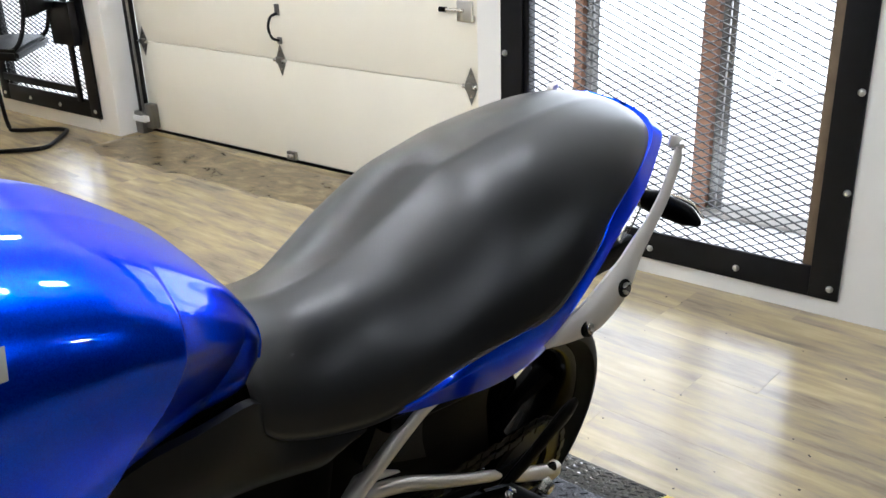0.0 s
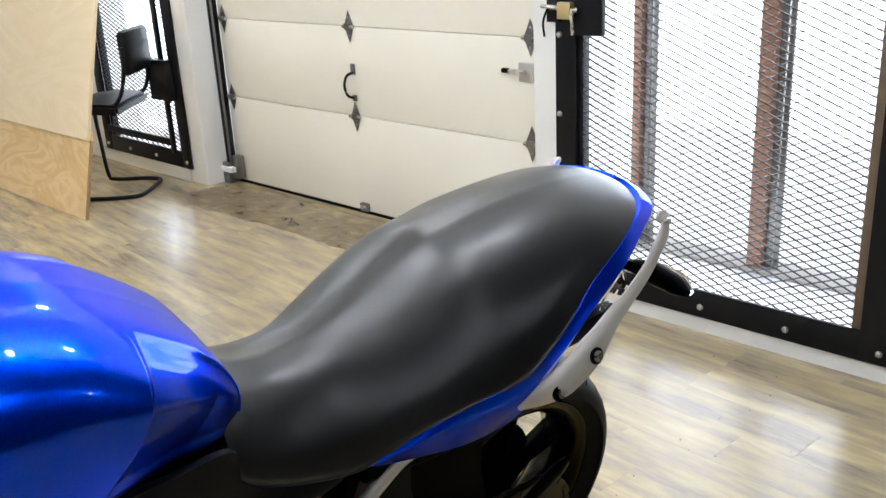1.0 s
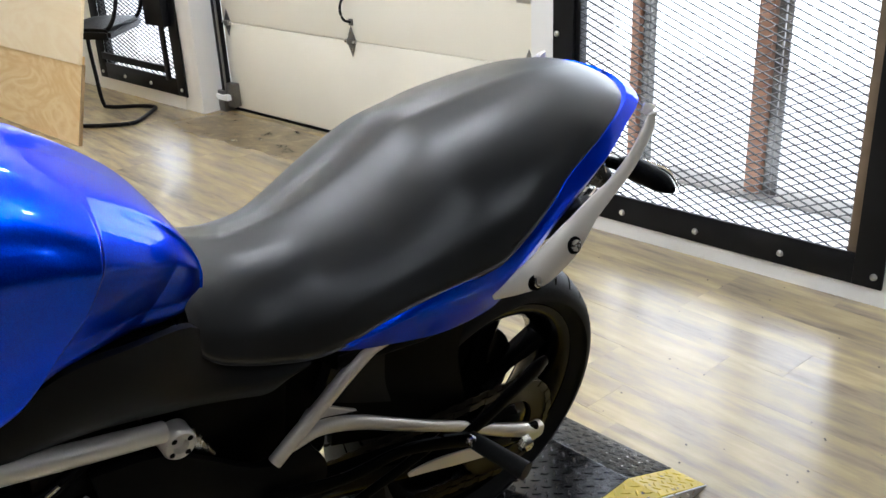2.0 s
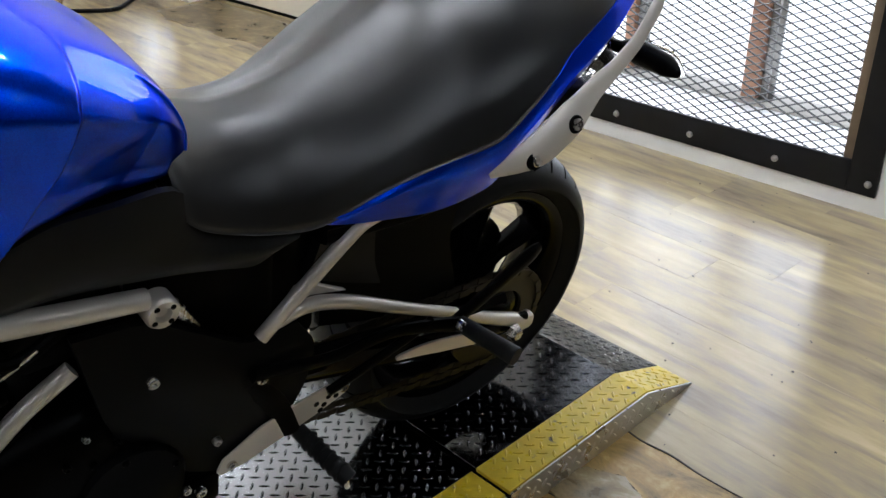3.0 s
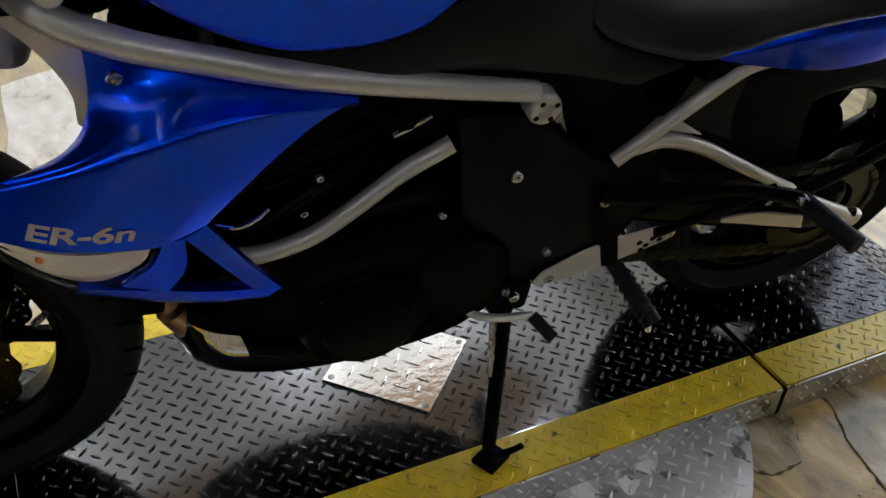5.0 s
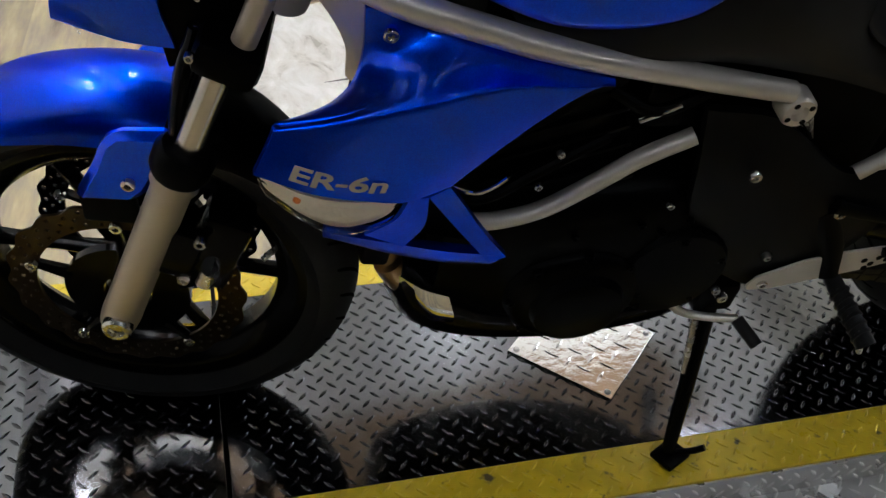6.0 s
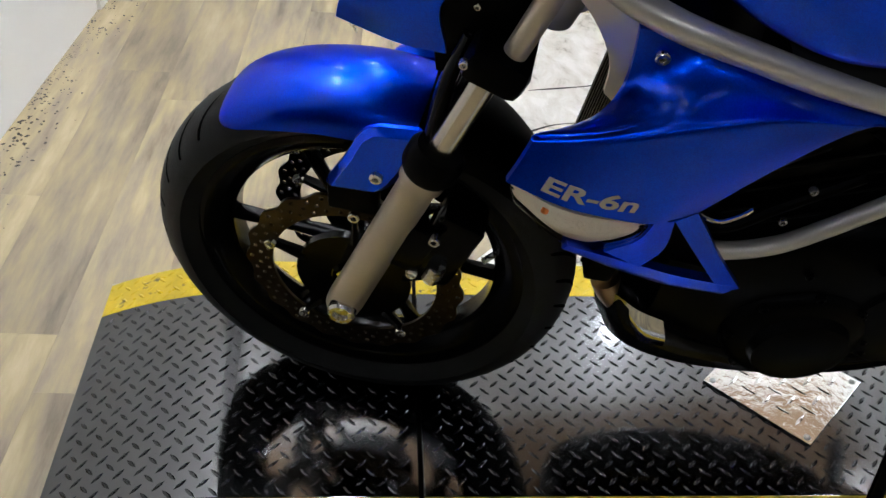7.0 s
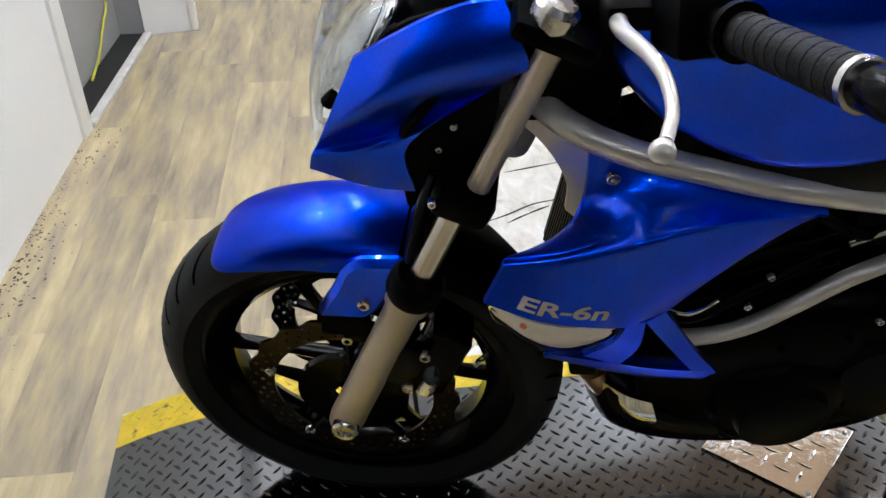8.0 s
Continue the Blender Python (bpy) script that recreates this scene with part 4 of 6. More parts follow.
part("front_axle", tube([(XF, -0.10, ZF), (XF, 0.10, ZF)], 0.010, 14), STEEL, bike, m=S)

lowc = box_bm(-0.030, 0.036, -0.128, 0.128, -0.020, 0.022, 0.012)
lc = part("lower_clamp", lowc, BLACK_PLASTIC, bike, "black lower fork clamp", m=S @ Matrix.Translation(leg_point(0.435, 0)) @ Matrix.Rotation(radians(RAKE), 4, 'Y'))
for z in (0.440,):
    part("clamp_bolt", bolt_bm(0.0048, 0.008), STEEL, lc, m=S @ Matrix.Translation(leg_point(z, -0.128, 0.03)))
topc = box_bm(-0.034, 0.05, -0.126, 0.126, -0.012, 0.012, 0.009)
tcl = part("upper_clamp", topc, BLACK_PLASTIC, bike, "black upper fork clamp", m=S @ Matrix.Translation(leg_point(0.652, 0)) @ Matrix.Rotation(radians(RAKE), 4, 'Y'))
for y in (-0.102, 0.102):
    part("fork_cap", lathe([(0.0, 0.67), (0.016, 0.67), (0.022, 0.664), (0.0225, 0.64), (0.0, 0.64)], 24, 'z'), STEEL, tcl, "steel fork cap", m=S @ Matrix.Translation(leg_point(0.012, y)) @ Matrix.Rotation(radians(RAKE), 4, 'Y'))
part("head_tube", lathe([(0.0, 0.44), (0.034, 0.44), (0.034, 0.64), (0.0, 0.64)], 28, 'z'), SILVER, bike, m=Matrix.Translation((XF + 0.033, 0, ZF)) @ Matrix.Rotation(radians(RAKE), 4, 'Y'))

# front fender: blue front part, black rear extension behind the fork
def fender_shell(stations):
    rows = []
    for a, hw, drop, r in stations:
        c, d = math.cos(radians(a)), math.sin(radians(a))
        ring = []
        for y, dd in ((-1.0, 1.0), (-0.955, 0.62), (-0.80, 0.29), (-0.45, 0.085), (0, 0), (0.45, 0.085), (0.80, 0.29), (0.955, 0.62), (1.0, 1.0)):
            rr = r - dd * drop
            ring.append((XF + rr * c, y * hw, ZF + rr * d))
        rows.append(ring)
    g = np.array([spline(r, 4) for r in rows])
    g = np.array([spline(g[:, k], 5) for k in range(g.shape[1])]).transpose(1, 0, 2)
    bm = skin([list(r) for r in g], closed=False, cap=False)
    bmesh.ops.solidify(bm, geom=bm.faces[:], thickness=0.003)
    return bm


fend = part("front_fender", fender_shell(((128, 0.044, 0.008, 0.277), (127, 0.053, 0.015, 0.285), (123.5, 0.062, 0.026, 0.2905), (117, 0.068, 0.034, 0.2935), (109, 0.071, 0.041, 0.2945), (100, 0.072, 0.046, 0.2955), (90, 0.073, 0.050, 0.2975), (81, 0.073, 0.052, 0.300), (72, 0.072, 0.052, 0.303))), BLUE, bike, "glossy blue front fender", m=S)
part("fender_extension", fender_shell(((75, 0.070, 0.050, 0.306), (66, 0.068, 0.048, 0.305), (54, 0.062, 0.04, 0.301), (38, 0.050, 0.03, 0.296))), BLACK_PLASTIC, fend, "black plastic rear extension", m=S)
for s in (-1, 1):
    ob = plate([(0.112, 0.572), (0.052, 0.566), (0.036, 0.550), (0.022, 0.516), (-0.004, 0.470), (0.002, 0.462), (0.060, 0.465), (0.078, 0.482), (0.106, 0.535)], 0.022, 'y', bevel=0.008, m=Matrix.Translation((0, s * 0.077 - 0.010, 0)))
    st = part("fender_stay", ob, BLUE, fend, "blue fender side stay", m=S)
    part("stay_pad", box_bm(-0.002, 0.062, s * 0.074 - 0.006, s * 0.074 + 0.006, 0.425, 0.470, 0.004), BLACK_PLASTIC, fend, m=S)
    part("stay_bolt", bolt_bm(0.008, 0.006), STEEL, fend, m=S @ Matrix.Translation((0.060, s * 0.087, 0.498)) @ (Matrix.Identity(4) if s < 0 else Matrix.Rotation(math.pi, 4, 'Z')))

# headlight cowl: a shell with a flat flank, a crease above it and a cut-out towards the fork
half = [
    (0.055, [(0.0, 0.720), (0.055, 0.753), (0.086, 0.775), (0.102, 0.743), (0.088, 0.704), (0.070, 0.673), (0.0, 0.669)]),
    (0.08, [(0.0, 0.770), (0.058, 0.806), (0.090, 0.828), (0.107, 0.779), (0.092, 0.723), (0.073, 0.678), (0.0, 0.674)]),
    (0.1, [(0.0, 0.807), (0.060, 0.846), (0.095, 0.868), (0.112, 0.808), (0.097, 0.741), (0.077, 0.686), (0.0, 0.682)]),
    (0.122, [(0.0, 0.824), (0.062, 0.864), (0.096, 0.886), (0.114, 0.824), (0.099, 0.756), (0.078, 0.701), (0.0, 0.697)]),
    (0.134, [(0.0, 0.830), (0.063, 0.871), (0.098, 0.893), (0.116, 0.842), (0.100, 0.783), (0.080, 0.736), (0.0, 0.732)]),
    (0.16, [(0.0, 0.841), (0.064, 0.883), (0.100, 0.905), (0.118, 0.862), (0.102, 0.811), (0.081, 0.771), (0.0, 0.767)]),
    (0.2, [(0.0, 0.851), (0.065, 0.894), (0.101, 0.916), (0.120, 0.882), (0.104, 0.840), (0.083, 0.808), (0.0, 0.804)]),
    (0.238, [(0.0, 0.856), (0.064, 0.898), (0.100, 0.920), (0.118, 0.896), (0.102, 0.863), (0.081, 0.838), (0.0, 0.834)]),
]
rings = half_sections(half, 5, 5)
bm = skin([list(r) for r in rings])
for v in bm.verts:
    v.co.y *= 0.78
    v.co.z = 0.79 + (v.co.z - 0.79) * 0.93
cowl = part("headlight_bucket", bm, BLACK_PLASTIC, bike, "black bucket behind the headlight", m=S, sharp=24)
# side panel: upper face, a deep groove below its crease, and a lip along the bottom
PANEL = [[(0.072, 0.084, 0.843), (0.111, 0.089, 0.872), (0.148, 0.090, 0.895), (0.184, 0.090, 0.911), (0.215, 0.090, 0.917)],
         [(0.054, 0.100, 0.802), (0.101, 0.107, 0.838), (0.143, 0.109, 0.864), (0.188, 0.109, 0.880), (0.230, 0.107, 0.890)],
         [(0.036, 0.103, 0.760), (0.088, 0.113, 0.805), (0.138, 0.114, 0.832), (0.192, 0.113, 0.848), (0.241, 0.110, 0.861)],
         [(0.026, 0.090, 0.736), (0.075, 0.090, 0.752), (0.122, 0.088, 0.772), (0.168, 0.088, 0.792), (0.222, 0.092, 0.834)],
         [(0.021, 0.092, 0.727), (0.058, 0.097, 0.735), (0.082, 0.098, 0.742), (0.105, 0.098, 0.748), (0.126, 0.097, 0.756)],
         [(0.014, 0.080, 0.700), (0.051, 0.086, 0.693), (0.076, 0.088, 0.688), (0.100, 0.088, 0.685), (0.128, 0.086, 0.683)]]
for s in (-1, 1):
    part("cowl_panel", shell_patch([[(x, s * y, z) for x, y, z in r] for r in PANEL], 0.006 * -s, 5, 5), BLUE, cowl, "glossy blue headlight side panel", m=S)
scr = []
for u in np.linspace(0, 1, 8):
    z = 0.668 + 0.36 * u
    w = 0.040 + 0.042 * math.sin(math.pi * min(1, 0.12 + 0.62 * u))
    x0 = 0.000 + 0.012 * math.sin(math.pi * u) * -1 + 0.02 * u + 0.10 * u * u
    scr.append([(x0 + 1.1 * (t * w) ** 2 / 0.12, t * w, z) for t in np.linspace(-1, 1, 11)])
bm = skin([list(r) for r in scr], closed=False, cap=False)
bmesh.ops.solidify(bm, geom=bm.faces[:], thickness=0.0025)
ws = part("windscreen", bm, SCREEN, bike, "clear flyscreen", m=S)
ws.visible_shadow = False
bm = bmesh.new()
edge = [(x, y, z) for x, y, z in [r[0] for r in scr]]
tube(edge, 0.0016, 6, 2, bm=bm)
part("screen_edge", bm, SCREEN, ws, "clear rolled edge", m=S)
for y in (-0.075, 0.075):
    part("screen_clip", tube([(0.036, y * 0.85, 0.775), (0.046, y * 0.85, 0.785)], 0.008, 10), BLACK_PLASTIC, ws, "black rubber clip", m=S)
bm = bmesh.new()
bmesh.ops.create_uvsphere(bm, u_segments=24, v_segments=14, radius=1.0)
bm.transform(Matrix.Translation((0.062, 0, 0.790)) @ Matrix.Rotation(radians(28), 4, 'Y') @ Matrix.Diagonal((0.030, 0.074, 0.088, 1)))
hl = part("headlight", bm, CHROME, bike, "bright headlight reflector under a clear lens", m=S)
# dark fairing brackets between cowl and fork
for s in (-1, 1):
    part("cowl_bracket", shell_patch([[(0.105, s * 0.085, 0.790), (0.150, s * 0.086, 0.812), (0.215, s * 0.086, 0.855)], [(0.112, s * 0.085, 0.715), (0.160, s * 0.088, 0.735), (0.212, s * 0.088, 0.790)], [(0.118, s * 0.078, 0.655), (0.160, s * 0.080, 0.665), (0.190, s * 0.082, 0.700)]], 0.012 * -s), BLACK_PLASTIC, cowl, "black inner bracket", m=S)
    for x, z in ((0.155, 0.745), (0.170, 0.775), (0.150, 0.712)):
        part("bracket_bolt", bolt_bm(0.0038, 0.004, 8), STEEL, cowl, m=S @ Matrix.Translation((x, s * 0.089, z)) @ (Matrix.Identity(4) if s < 0 else Matrix.Rotation(math.pi, 4, 'Z')))
# handlebar, grip, switchgear, lever
HB = [(0.268, 0.0, 0.935), (0.30, -0.08, 0.940), (0.335, -0.15, 0.958), (0.353, -0.225, 0.985), (0.372, -0.343, 1.035), (0.3795, -0.392, 1.054)]
hb = part("handlebar", tube(HB, 0.011, 12), BLACK_PLASTIC, bike, "black tubular handlebar")
part("handlebar_right", tube([(0.268, 0.0, 0.935), (0.262, 0.08, 0.940), (0.245, 0.15, 0.958), (0.20, 0.225, 0.985), (0.13, 0.35, 1.02)], 0.011, 12), BLACK_PLASTIC, hb)
GR = Vector((0.020, -0.130, 0.055)).normalized()
gq = Vector((0, -1, 0)).rotation_difference(GR).to_matrix().to_4x4()
grip = tube([(0.3545, -0.2305, 0.9876), (0.3750, -0.3605, 1.0426)], 0.0165, 20)
part("grip", grip, mat("grip_rubber", (0.004, 0.004, 0.004), 0.5, spec=0.15, bump=0.5, bump_scale=250), hb, "black rubber grip")
for k in range(9):
    f = 0.1 + 0.1 * k
    part("grip_rib", lathe([(0.0155, -0.003), (0.0171, -0.002), (0.0171, 0.002), (0.0155, 0.003)], 18, 'y', closed=True), RUBBER, hb, m=Matrix.Translation(Vector((0.3545, -0.2305, 0.9876)).lerp(Vector((0.3750, -0.3605, 1.0426)), f)) @ gq)
part("grip_flange", lathe([(0.012, -0.004), (0.023, -0.004), (0.023, 0.004), (0.012, 0.004)], 20, 'y', closed=True), BLACK_PLASTIC, hb, m=Matrix.Translation((0.3535, -0.2255, 0.9856)) @ gq)
part("bar_end", lathe([(0.0, -0.05), (0.012, -0.048), (0.015, -0.035), (0.0155, -0.004), (0.013, 0.0), (0.0, 0.0)], 20, 'y'), BLACK_GLOSS, hb, "dark polished bar end weight", m=Matrix.Translation((0.3755, -0.3625, 1.0436)) @ gq)
part("bar_end_ring", lathe([(0.0145, -0.004), (0.018, -0.003), (0.018, 0.003), (0.0145, 0.004)], 20, 'y', closed=True), STEEL, hb, m=Matrix.Translation((0.3753, -0.3615, 1.0431)) @ gq)
part("switch_housing", box_bm(-0.028, 0.030, -0.030, 0.030, -0.032, 0.026, 0.010), BLACK_PLASTIC, hb, "black switch housing", m=Matrix.Translation((0.340, -0.165, 0.962)) @ gq)
part("lever_perch", box_bm(-0.035, 0.030, -0.018, 0.018, -0.014, 0.012, 0.006), BLACK_PLASTIC, hb, m=Matrix.Translation((0.308, -0.135, 0.950)))
lev = tube([(0.290, -0.120, 0.944), (0.284, -0.148, 0.948), (0.281, -0.179, 0.958), (0.287, -0.232, 0.975), (0.289, -0.272, 0.983), (0.285, -0.309, 0.984), (0.275, -0.335, 0.982)], [0.008, 0.008, 0.0072, 0.0062, 0.0054, 0.005, 0.005], 12, 5)
part("clutch_lever", lev, SILVER, hb, "silver clutch lever")
bm = bmesh.new()
bmesh.ops.create_uvsphere(bm, u_segments=18, v_segments=12, radius=0.0092)
part("lever_ball", bm, SILVER, hb, m=Matrix.Translation((0.271, -0.343, 0.981)))
# instrument pod
part("instrument_pod", lathe([(0.0, -0.03), (0.045, -0.028), (0.052, 0.0), (0.048, 0.016), (0.0, 0.016)], 28, 'z'), BLACK_PLASTIC, bike, "black instrument pod", m=S @ Matrix.Translation((0.245, 0, 1.0)) @ Matrix.Rotation(radians(25), 4, 'Y'))
# black guide and clamps in front of the fork legs
for s in (-1, 1):
    part("hose_guide", tube([(0.150, s * 0.088, 0.715), (0.132, s * 0.090, 0.650), (0.122, s * 0.092, 0.590), (0.120, s * 0.092, 0.535), (0.126, s * 0.090, 0.505)], [0.012, 0.016, 0.014, 0.014, 0.012], 12, 5, flat=0.6), BLACK_GLOSS, bike, "black hose guide", m=S)
# black wiring and brake hoses at the steering head
for k, pts in enumerate(([(0.15, -0.05, 0.73), (0.12, -0.09, 0.76), (0.16, -0.10, 0.83), (0.20, -0.07, 0.90)], [(0.155, -0.06, 0.69), (0.135, -0.09, 0.64), (0.125, -0.085, 0.56), (0.11, -0.08, 0.46)], [(0.17, 0.02, 0.70), (0.14, -0.04, 0.66), (0.12, -0.02, 0.60), (0.10, 0.05, 0.52)])):
    part("brake_hose", tube(pts, 0.006, 8), BLACK_PLASTIC, bike, m=S)

# fuel tank: rounded above, cut in behind a sharp edge for the knee
rows = []
for x, top, w, bot in ((0.298, 0.93, 0.060, 0.870), (0.318, 0.965, 0.098, 0.835), (0.37, 1.003, 0.136, 0.797), (0.45, 1.018, 0.158, 0.768), (0.52, 1.021, 0.162, 0.762), (0.57, 1.018, 0.163, 0.770), (0.61, 1.008, 0.162, 0.786), (0.64, 0.998, 0.161, 0.797), (0.665, 0.987, 0.160, 0.799),
                       (0.69, 0.974, 0.158, 0.799), (0.72, 0.955, 0.154, 0.796), (0.76, 0.925, 0.147, 0.789), (0.79, 0.898, 0.138, 0.785), (0.81, 0.872, 0.126, 0.784), (0.822, 0.850, 0.110, 0.785), (0.828, 0.834, 0.085, 0.790)):
    h = top - bot
    rows.append((x, [(0.0, top), (w * 0.45, top - h * 0.025), (w * 0.80, top - h * 0.14), (w * 0.97, top - h * 0.30), (w * 0.99, top - h * 0.42), (w * 0.985, top - h * 0.55), (w * 0.94, bot + h * 0.2), (w * 0.88, bot), (w * 0.4, bot - 0.004), (0.0, bot - 0.006)]))
tank_rings = half_sections(rows, 16, 16)
KNEE_X, KNEE_Z = (0.590, 0.625, 0.664, 0.684, 0.694, 0.700, 0.704), (0.780, 0.818, 0.870, 0.910, 0.940, 0.965, 1.00)
for ring in tank_rings:
    for v in ring:
        edge_x = float(np.interp(v[2], KNEE_Z, KNEE_X))
        side = min(1.0, max(0.0, (abs(v[1]) - 0.060) / 0.060))
        behind = (v[0] - edge_x) * 0.8
        if side > 0 and behind > 0:
            g = min(1.0, behind / 0.007)
            cut = 0.010 * g * g * (3 - 2 * g) + 0.25 * min(behind, 0.10)
            v[1] -= math.copysign(min(cut, abs(v[1]) * 0.35) * side * side * (3 - 2 * side), v[1])
bm = skin([list(r) for r in tank_rings])
tank = part("fuel_tank", bm, BLUE, bike, "glossy metallic blue fuel tank", sharp=50)

# seat: narrow nose at the tank, low rider's hollow, a ridge, then the passenger's part; upright flanks
SEAT_BELT = [(0.795, 0.112, 0.752), (0.80, 0.122, 0.742), (0.815, 0.128, 0.727), (0.86, 0.131, 0.709), (0.92, 0.137, 0.688), (0.945, 0.141, 0.681), (0.97, 0.144, 0.694), (1.0, 0.150, 0.706), (1.03, 0.158, 0.721), (1.065, 0.167, 0.736), (1.10, 0.175, 0.747), (1.16, 0.187, 0.760), (1.20, 0.189, 0.770),
             (1.24, 0.183, 0.791), (1.30, 0.170, 0.823), (1.343, 0.153, 0.844), (1.434, 0.126, 0.873), (1.507, 0.094, 0.889), (1.545, 0.060, 0.893), (1.562, 0.025, 0.893)]
BELT_X = [p[0] for p in SEAT_BELT]
rows = []
for x, top in ((0.795, 0.850), (0.805, 0.843), (0.83, 0.826), (0.89, 0.808), (0.96, 0.811), (1.03, 0.830), (1.08, 0.854), (1.12, 0.877), (1.148, 0.892), (1.17, 0.901), (1.195, 0.906), (1.23, 0.911),
               (1.28, 0.919), (1.36, 0.927), (1.43, 0.928), (1.49, 0.921), (1.53, 0.910), (1.555, 0.899)):
    yb, zb = float(np.interp(x, BELT_X, [p[1] for p in SEAT_BELT])), float(np.interp(x, BELT_X, [p[2] for p in SEAT_BELT]))
    h = top - zb
    rows.append((x, [(0.0, top), (yb * 0.28, top - h * 0.07), (yb * 0.51, top - h * 0.21), (yb * 0.71, top - h * 0.41), (yb * 0.86, top - h * 0.63), (yb * 0.95, top - h * 0.83), (yb - 0.001, zb + h * 0.05), (yb - 0.005, zb), (yb * 0.5, zb - 0.002), (0.0, zb - 0.003)]))
bm = skin([list(r) for r in half_sections(rows, 6, 6)])
part("seat", bm, SEAT, bike, "stepped black vinyl seat", sharp=50)

# tail cowl: a blue panel under the seat's flank, running to a point in front and round behind the seat
upper = [(0.962, 0.138, 0.694), (1.0, 0.151, 0.708), (1.065, 0.168, 0.738), (1.13, 0.184, 0.757), (1.19, 0.191, 0.770), (1.24, 0.185, 0.793), (1.30, 0.172, 0.825), (1.343, 0.155, 0.846), (1.434, 0.128, 0.875), (1.507, 0.097, 0.891), (1.550, 0.062, 0.896), (1.570, 0.025, 0.896), (1.573, 0.0, 0.896)]
ridge = [(0.963, 0.140, 0.691), (1.001, 0.156, 0.704), (1.063, 0.174, 0.726), (1.134, 0.191, 0.737), (1.192, 0.197, 0.744), (1.235, 0.194, 0.768), (1.29, 0.184, 0.798), (1.335, 0.171, 0.815), (1.434, 0.143, 0.846), (1.50, 0.115, 0.870), (1.566, 0.080, 0.880), (1.592, 0.035, 0.884), (1.597, 0.0, 0.884)]
lower = [(0.964, 0.137, 0.688), (0.99, 0.143, 0.682), (1.046, 0.154, 0.675), (1.122, 0.168, 0.671), (1.189, 0.175, 0.681), (1.225, 0.174, 0.695), (1.28, 0.163, 0.728), (1.33, 0.150, 0.755), (1.43, 0.122, 0.795), (1.50, 0.095, 0.822), (1.555, 0.060, 0.842), (1.580, 0.025, 0.848), (1.583, 0.0, 0.848)]
rings = []
for (xa, ya, za), (xb, yb, zb), (xc, yc, zc) in zip(*[spline(r + [(x, -y, z) for x, y, z in r[-2::-1]], 5) for r in (upper, ridge, lower)]):
    a, b, c = np.array((xa, -ya, za)), np.array((xb, -yb, zb)), np.array((xc, -yc, zc))
    inn = np.array((0.0, math.copysign(min(0.018, abs(ya)), ya), 0.0))
    rings.append([a + inn * 0.8 - (0, 0, 0.004), a, a * 0.5 + b * 0.5 - inn * 0.09, b, b * 0.6 + c * 0.4 - inn * 0.10, c, c + inn + (0, 0, 0.004)])
part("tail_cowl", skin(rings), BLUE, bike, "glossy blue tail cowl", sharp=26)
part("under_tail", skin([list(r) for r in half_sections([
    (0.98, [(0.0, 0.675), (0.12, 0.675), (0.13, 0.665), (0.12, 0.64), (0.0, 0.63)]),
    (1.15, [(0.0, 0.69), (0.14, 0.688), (0.155, 0.672), (0.13, 0.640), (0.0, 0.635)]),
    (1.28, [(0.0, 0.74), (0.135, 0.738), (0.15, 0.72), (0.12, 0.675), (0.0, 0.66)]),
    (1.40, [(0.0, 0.82), (0.11, 0.81), (0.118, 0.78), (0.10, 0.735), (0.0, 0.72)]),
    (1.49, [(0.0, 0.875), (0.06, 0.865), (0.075, 0.84), (0.06, 0.80), (0.0, 0.79)])], 4, 4)]), BLACK_PLASTIC, bike, "black plastic under tail")
for s in (-1, 1):
    part("tail_reflector", shell_patch([[(1.372, s * 0.158, 0.800), (1.400, s * 0.150, 0.816), (1.432, s * 0.142, 0.834)], [(1.378, s * 0.158, 0.788), (1.408, s * 0.152, 0.797), (1.440, s * 0.143, 0.816)]], 0.004 * -s), LENS, bike, "small clear side lens")

# grab rails: a broad blade in front that narrows to a curved bar
for s in (-1, 1):
    pts = [(1.184, 0.192, 0.720), (1.213, 0.201, 0.735), (1.248, 0.210, 0.752), (1.300, 0.209, 0.784), (1.357, 0.192, 0.804), (1.414, 0.174, 0.812), (1.478, 0.153, 0.828), (1.522, 0.135, 0.848), (1.545, 0.125, 0.866), (1.550, 0.116, 0.880), (1.541, 0.108, 0.884)]
    rl = part("grab_rail", tube([(x, s * y, z) for x, y, z in pts], [0.004, 0.015, 0.0225, 0.024, 0.017, 0.013, 0.0125, 0.0125, 0.012, 0.011, 0.008], 14, 5, flat=0.42, up=(0, -s * 0.42, 0.9)), RAIL, bike, "champagne-grey grab rail")
    for x, y, z in ((1.237, 0.217, 0.741), (1.297, 0.221, 0.781)):
        T = Matrix.Translation((x, s * y, z)) @ (Matrix.Rotation(radians(-22), 4, 'X') if s < 0 else Matrix.Rotation(math.pi, 4, 'Z') @ Matrix.Rotation(radians(-22), 4, 'X'))
        # solid black disc for the shade round the sunk bolt
        part("rail_recess_shade", lathe([(0.0, -0.001), (0.012, -0.001), (0.013, 0.004), (0.0, 0.004)], 16, 'y'), BLACK_PLASTIC, rl, m=T)
        part("rail_bolt", bolt_bm(0.008, 0.005), STEEL, rl, m=T)
    part("rail_bracket", box_bm(1.28, 1.42, s * 0.145 - 0.012, s * 0.145 + 0.012, 0.745, 0.785, 0.006), BLACK_PLASTIC, rl)

